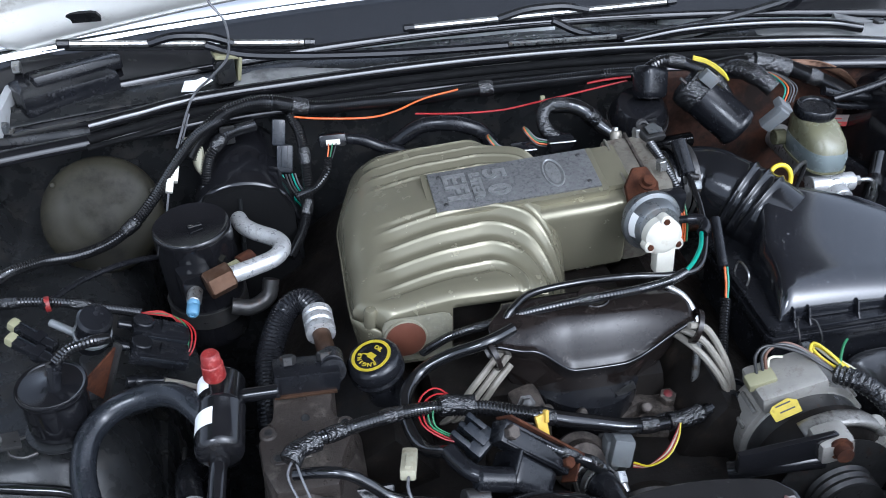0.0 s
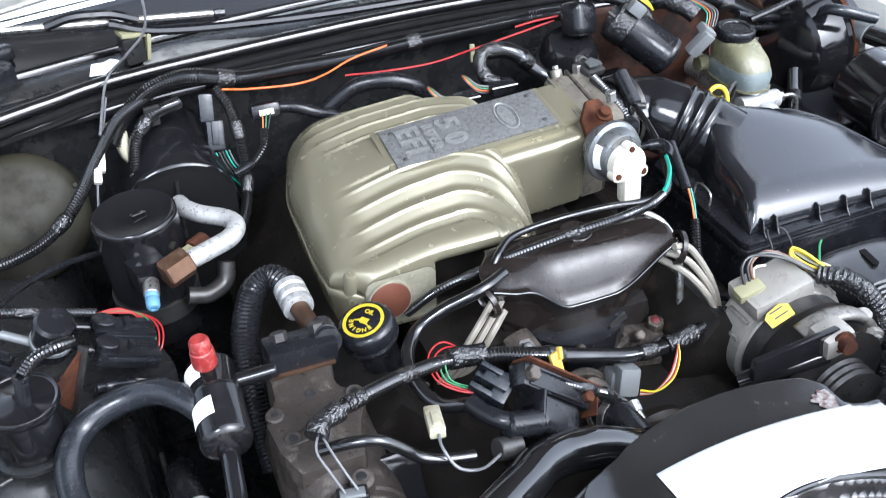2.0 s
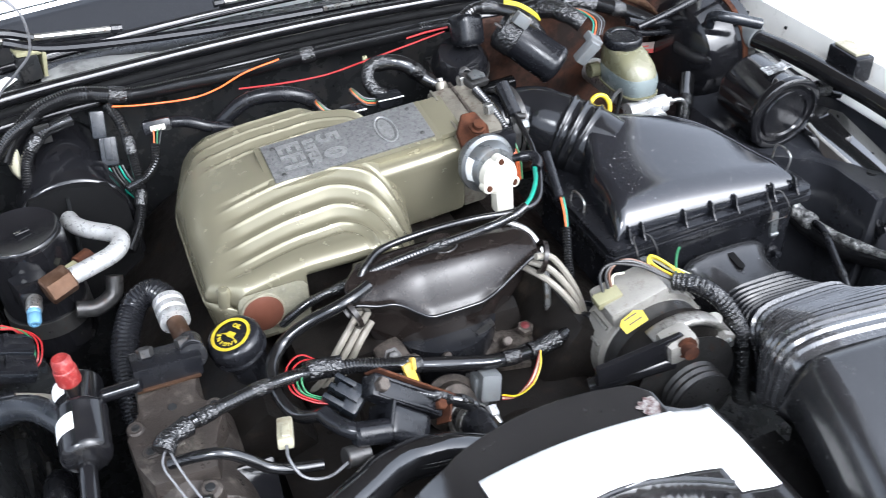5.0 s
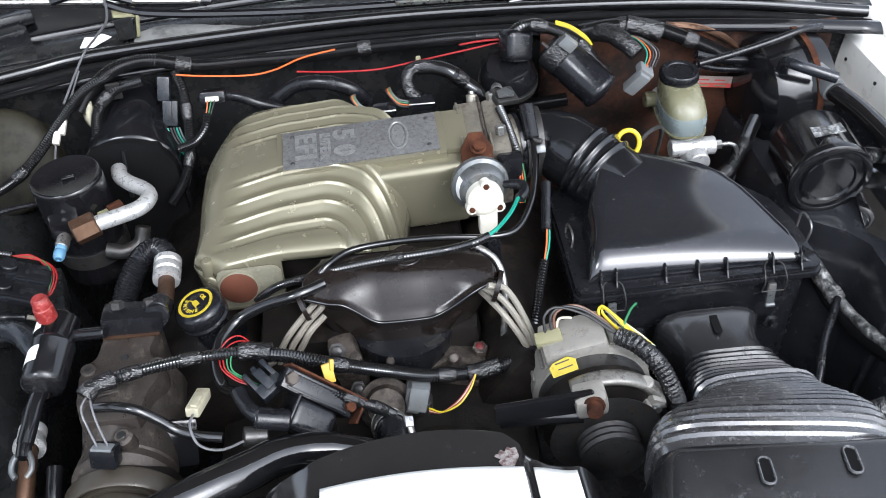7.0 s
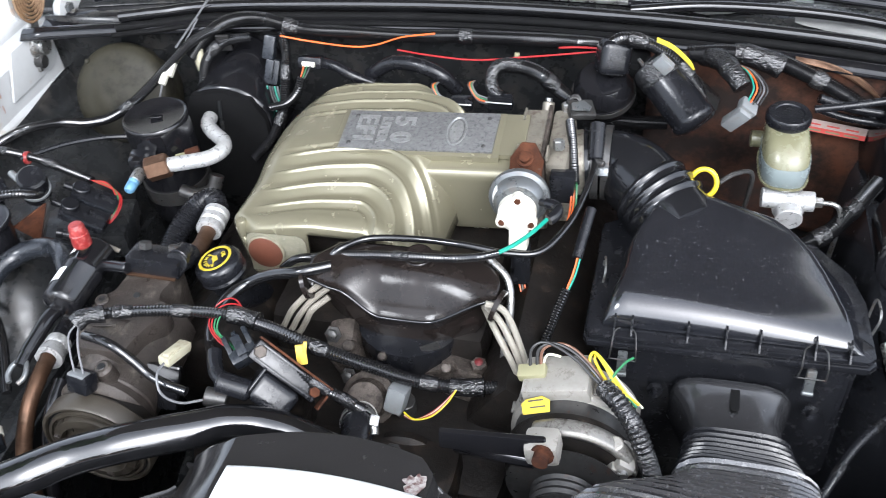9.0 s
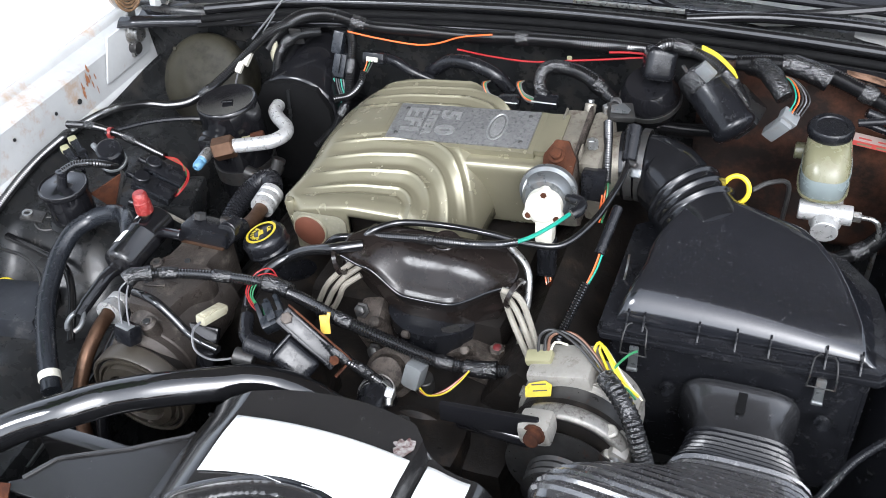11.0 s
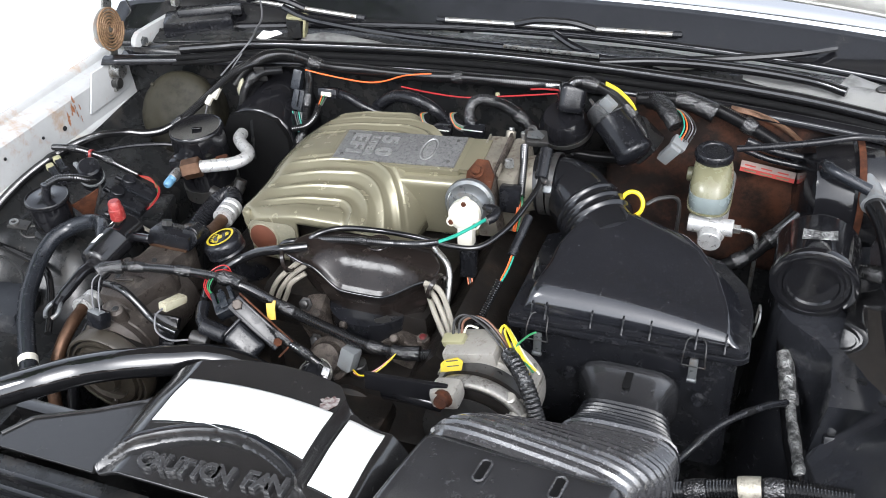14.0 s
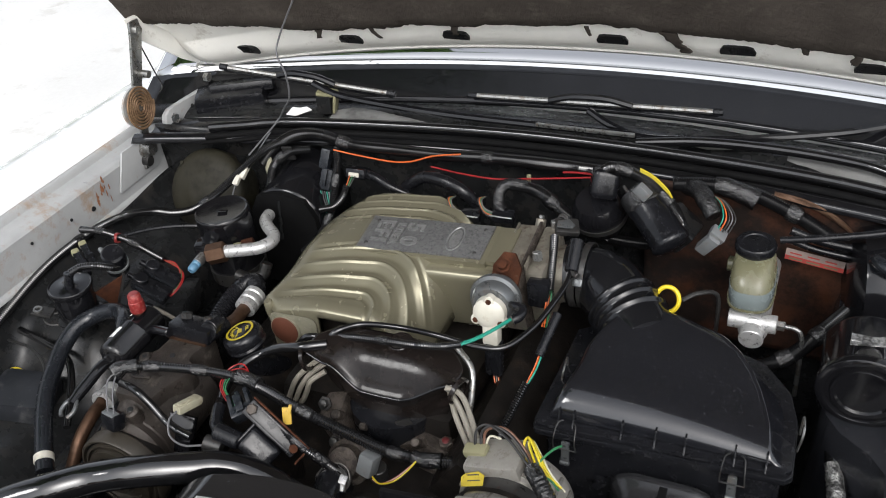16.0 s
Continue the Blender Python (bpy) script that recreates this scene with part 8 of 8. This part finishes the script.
rconn = thing("apron_connector", (0.93, 0.69, 0.70), "black two-part connector on a corrugated lead", "connector")
part("shell", block((0.928, 0.690, 0.735), (0.026, 0.024, 0.070), (-30, 0, 4), bev=0.003), plastic, rconn)
part("latch", block((0.928, 0.674, 0.748), (0.034, 0.016, 0.034), (-30, 0, 4), bev=0.003), plastic, rconn)
part("lead", loom([(0.926, 0.720, 0.768), (0.935, 0.728, 0.785), (0.96, 0.715, 0.786), (0.99, 0.70, 0.78), (1.01, 0.69, 0.79)], 0.008), loom_plastic, rconn)
bottle = thing("washer_bottle", (0.965, 0.60, 0.62), "bluish translucent washer bottle in the corner", "washer bottle")
part("body", block((0.955, 0.60, 0.69), (0.11, 0.16, 0.13), (0, 0, 0), bev=0.02, seg=3), surface("bluish bottle plastic", (0.16, 0.20, 0.28), 0.35, 0.0, 0.2, 60, 0.1, (0.4, 0.4, 0.38), 0.3, 14), bottle)
part("filler", block((0.995, 0.585, 0.755), (0.05, 0.06, 0.04), (0, 15, 0), bev=0.012), white_plastic, bottle)
for x, y, r in ((0.962, 0.86, 0.006), (0.945, 0.745, 0.005), (0.968, 0.715, 0.004), (0.955, 0.79, 0.003)):
    part("hole", lathe([(r, 0), (r * 1.25, 0.0004), (r * 1.25, 0.0020), (r, 0.0016), (0, 0.0012)], (x, y, 0.7962), (0, 0, 1), 14), black_body, ap_r)
part("raised_plate", slab([(-0.030, -0.067), (0.028, -0.075), (0.034, 0.050), (0.014, 0.094), (-0.020, 0.086), (-0.037, 0.0)], -0.030, 0.0, 0.0015, pose(0.952, 0.800, 0.8080, 12, -16, 0)), surface("wet black enamel", (0.010, 0.010, 0.0105), 0.05, 0.0, 0.3, 90, 0.03, (0.02, 0.02, 0.02), 0.1, 40, rough_var=0.03, spec=1.0, coat=1.0, ior=1.9), ap_r, "raised wet glossy black plate")

# low left
single("apron_rail", tube([(-0.315, 0.688, 0.792), (-0.25, 0.675, 0.790), (-0.20, 0.662, 0.786), (-0.165, 0.63, 0.775), (-0.13, 0.57, 0.75)], 0.0055, 10), shiny_rubber, "thin black pipe low beside the wing", "pipe")
horn = thing("lamp_housing", (-0.255, 0.615, 0.72), "grey lamp housing with yellow wires in the front corner", "lamp housing")
part("case", block((-0.250, 0.605, 0.740), (0.09, 0.08, 0.05), (0, 6, 15), bev=0.012), surface("dull dark housing", (0.014, 0.0155, 0.019), 0.4, 0.0, 0.15, 80, 0.2, (0.08, 0.08, 0.08), 0.3, 30), horn)
part("lead", tube([(-0.325, 0.635, 0.745), (-0.305, 0.648, 0.750), (-0.290, 0.650, 0.745)], 0.0015, 8), wire_yellow, horn)
part("lead", tube([(-0.31, 0.66, 0.795), (-0.25, 0.65, 0.80), (-0.21, 0.63, 0.792), (-0.195, 0.60, 0.775)], 0.0024, 8), wire_black, horn)
single("front_bracket", block((0.045, 0.575, 0.800), (0.10, 0.012, 0.05), (-35, 8, 8), bev=0.004), black_paint, "black pressed bracket in front of the engine", "bracket")
single("front_bracket", tube([(0.008, 0.574, 0.868), (0.032, 0.565, 0.876), (0.052, 0.559, 0.876), (0.070, 0.556, 0.862), (0.085, 0.553, 0.848), (0.105, 0.548, 0.842), (0.130, 0.545, 0.838)], 0.0052, 12), shiny_rubber, "bent black rail in front of the engine", "bracket")

# ---------- wipers and cowl things ----------
def wiper(pts_arm, a, b, label):
    w = thing("wiper", a, label, "wiper", group="windscreen wipers")
    a, b = V(a), V(b)
    part("blade_rail", rod(a, b, 0.0045, segs=8), zinc, w, "bright steel rail")
    part("rubber", rod(a + V((0, 0.004, -0.007)), b + V((0, 0.004, -0.007)), 0.004, segs=6), rubber, w)
    m = a.lerp(b, 0.5)
    part("bridge", tube([a.lerp(b, 0.33), a.lerp(b, 0.42) + V((0, -0.003, 0.010)), m + V((0, -0.004, 0.012)), a.lerp(b, 0.58) + V((0, -0.003, 0.010)), a.lerp(b, 0.67)], 0.006, 8), black_paint, w)
    part("arm", tube(pts_arm, 0.006, 8), black_paint, w)
    for e in (a, b):
        part("end_clip", rod(e - (b - a).normalized() * 0.008, e + (b - a).normalized() * 0.008, 0.006, segs=8), plastic, w)


wiper([(0.43, 1.262, 0.972), (0.47, 1.252, 0.955), (0.53, 1.242, 0.945), (0.66, 1.262, 0.948), (0.80, 1.30, 0.955), (0.87, 1.335, 0.958)], (0.222, 1.282, 0.970), (0.627, 1.300, 0.972), "windscreen wiper with bright rail and black arm")
wiper([(-0.06, 1.228, 0.990), (0.0, 1.225, 0.972), (0.15, 1.225, 0.960), (0.30, 1.226, 0.956), (0.506, 1.228, 0.955)], (-0.235, 1.215, 1.012), (0.078, 1.258, 0.970), "second windscreen wiper with bright rail")
single("wiper_arm_bar", block((0.435, 1.222, 0.958), (0.16, 0.006, 0.006), (0, 1, 1), bev=0.001), zinc, "bright flat wiper arm along the cowl", "wiper arm")
cbox = thing("cowl_drain_box", (-0.25, 1.24, 0.90), "black moulded cowl drain box in the corner", "cowl box")
part("case", block((-0.25, 1.235, 0.925), (0.13, 0.07, 0.07), (0, 0, 28), bev=0.010), plastic, cbox)
part("top", block((-0.24, 1.262, 0.955), (0.12, 0.05, 0.02), (-12, 0, 28), bev=0.005), plastic, cbox)
single("scrap_paper", slab([(-0.022, -0.009), (-0.004, -0.012), (0.006, -0.007), (0.024, 0.001), (0.013, 0.009), (0.002, 0.006), (-0.012, 0.008)], 0, 0.0012, 0, pose(-0.078, 1.196, 0.950, 24, 2, 18)), paper, "torn white scrap lying on the cowl", "scrap")
cb = thing("cowl_bracket", (-0.04, 1.23, 0.93), "small cream bracket with a dark opening on the cowl", "bracket")
part("cup", block((-0.040, 1.226, 0.955), (0.026, 0.024, 0.034), (0, 0, 15), bev=0.003), black_body, cb)
part("top", block((-0.036, 1.230, 0.974), (0.034, 0.026, 0.006), (0, 8, 15), bev=0.002), cream_tape, cb)
part("side", block((-0.022, 1.232, 0.956), (0.005, 0.026, 0.034), (0, 10, 15), bev=0.001), cream_tape, cb)
cr = part("corner_plate", block((0.93, 1.24, 0.925), (0.10, 0.07, 0.012), (0, 8, -20), bev=0.003), cowl_grey, car, "dirty white plates in the cowl corner")
part("plate", block((0.975, 1.20, 0.900), (0.08, 0.04, 0.02), (10, 12, -30), bev=0.004), rusty_shaded_white, cr)
part("bolt", rod((0.94, 1.235, 0.93), (0.94, 1.234, 0.944), 0.009, segs=6), steel_dark, cr)
single("cowl_strip", tube([(0.52, 1.21, 0.952), (0.62, 1.225, 0.957), (0.74, 1.225, 0.957), (0.84, 1.215, 0.953), (0.89, 1.20, 0.948)], 0.0075, 10), shiny_rubber, "black rubber strip on the cowl corner", "seal")
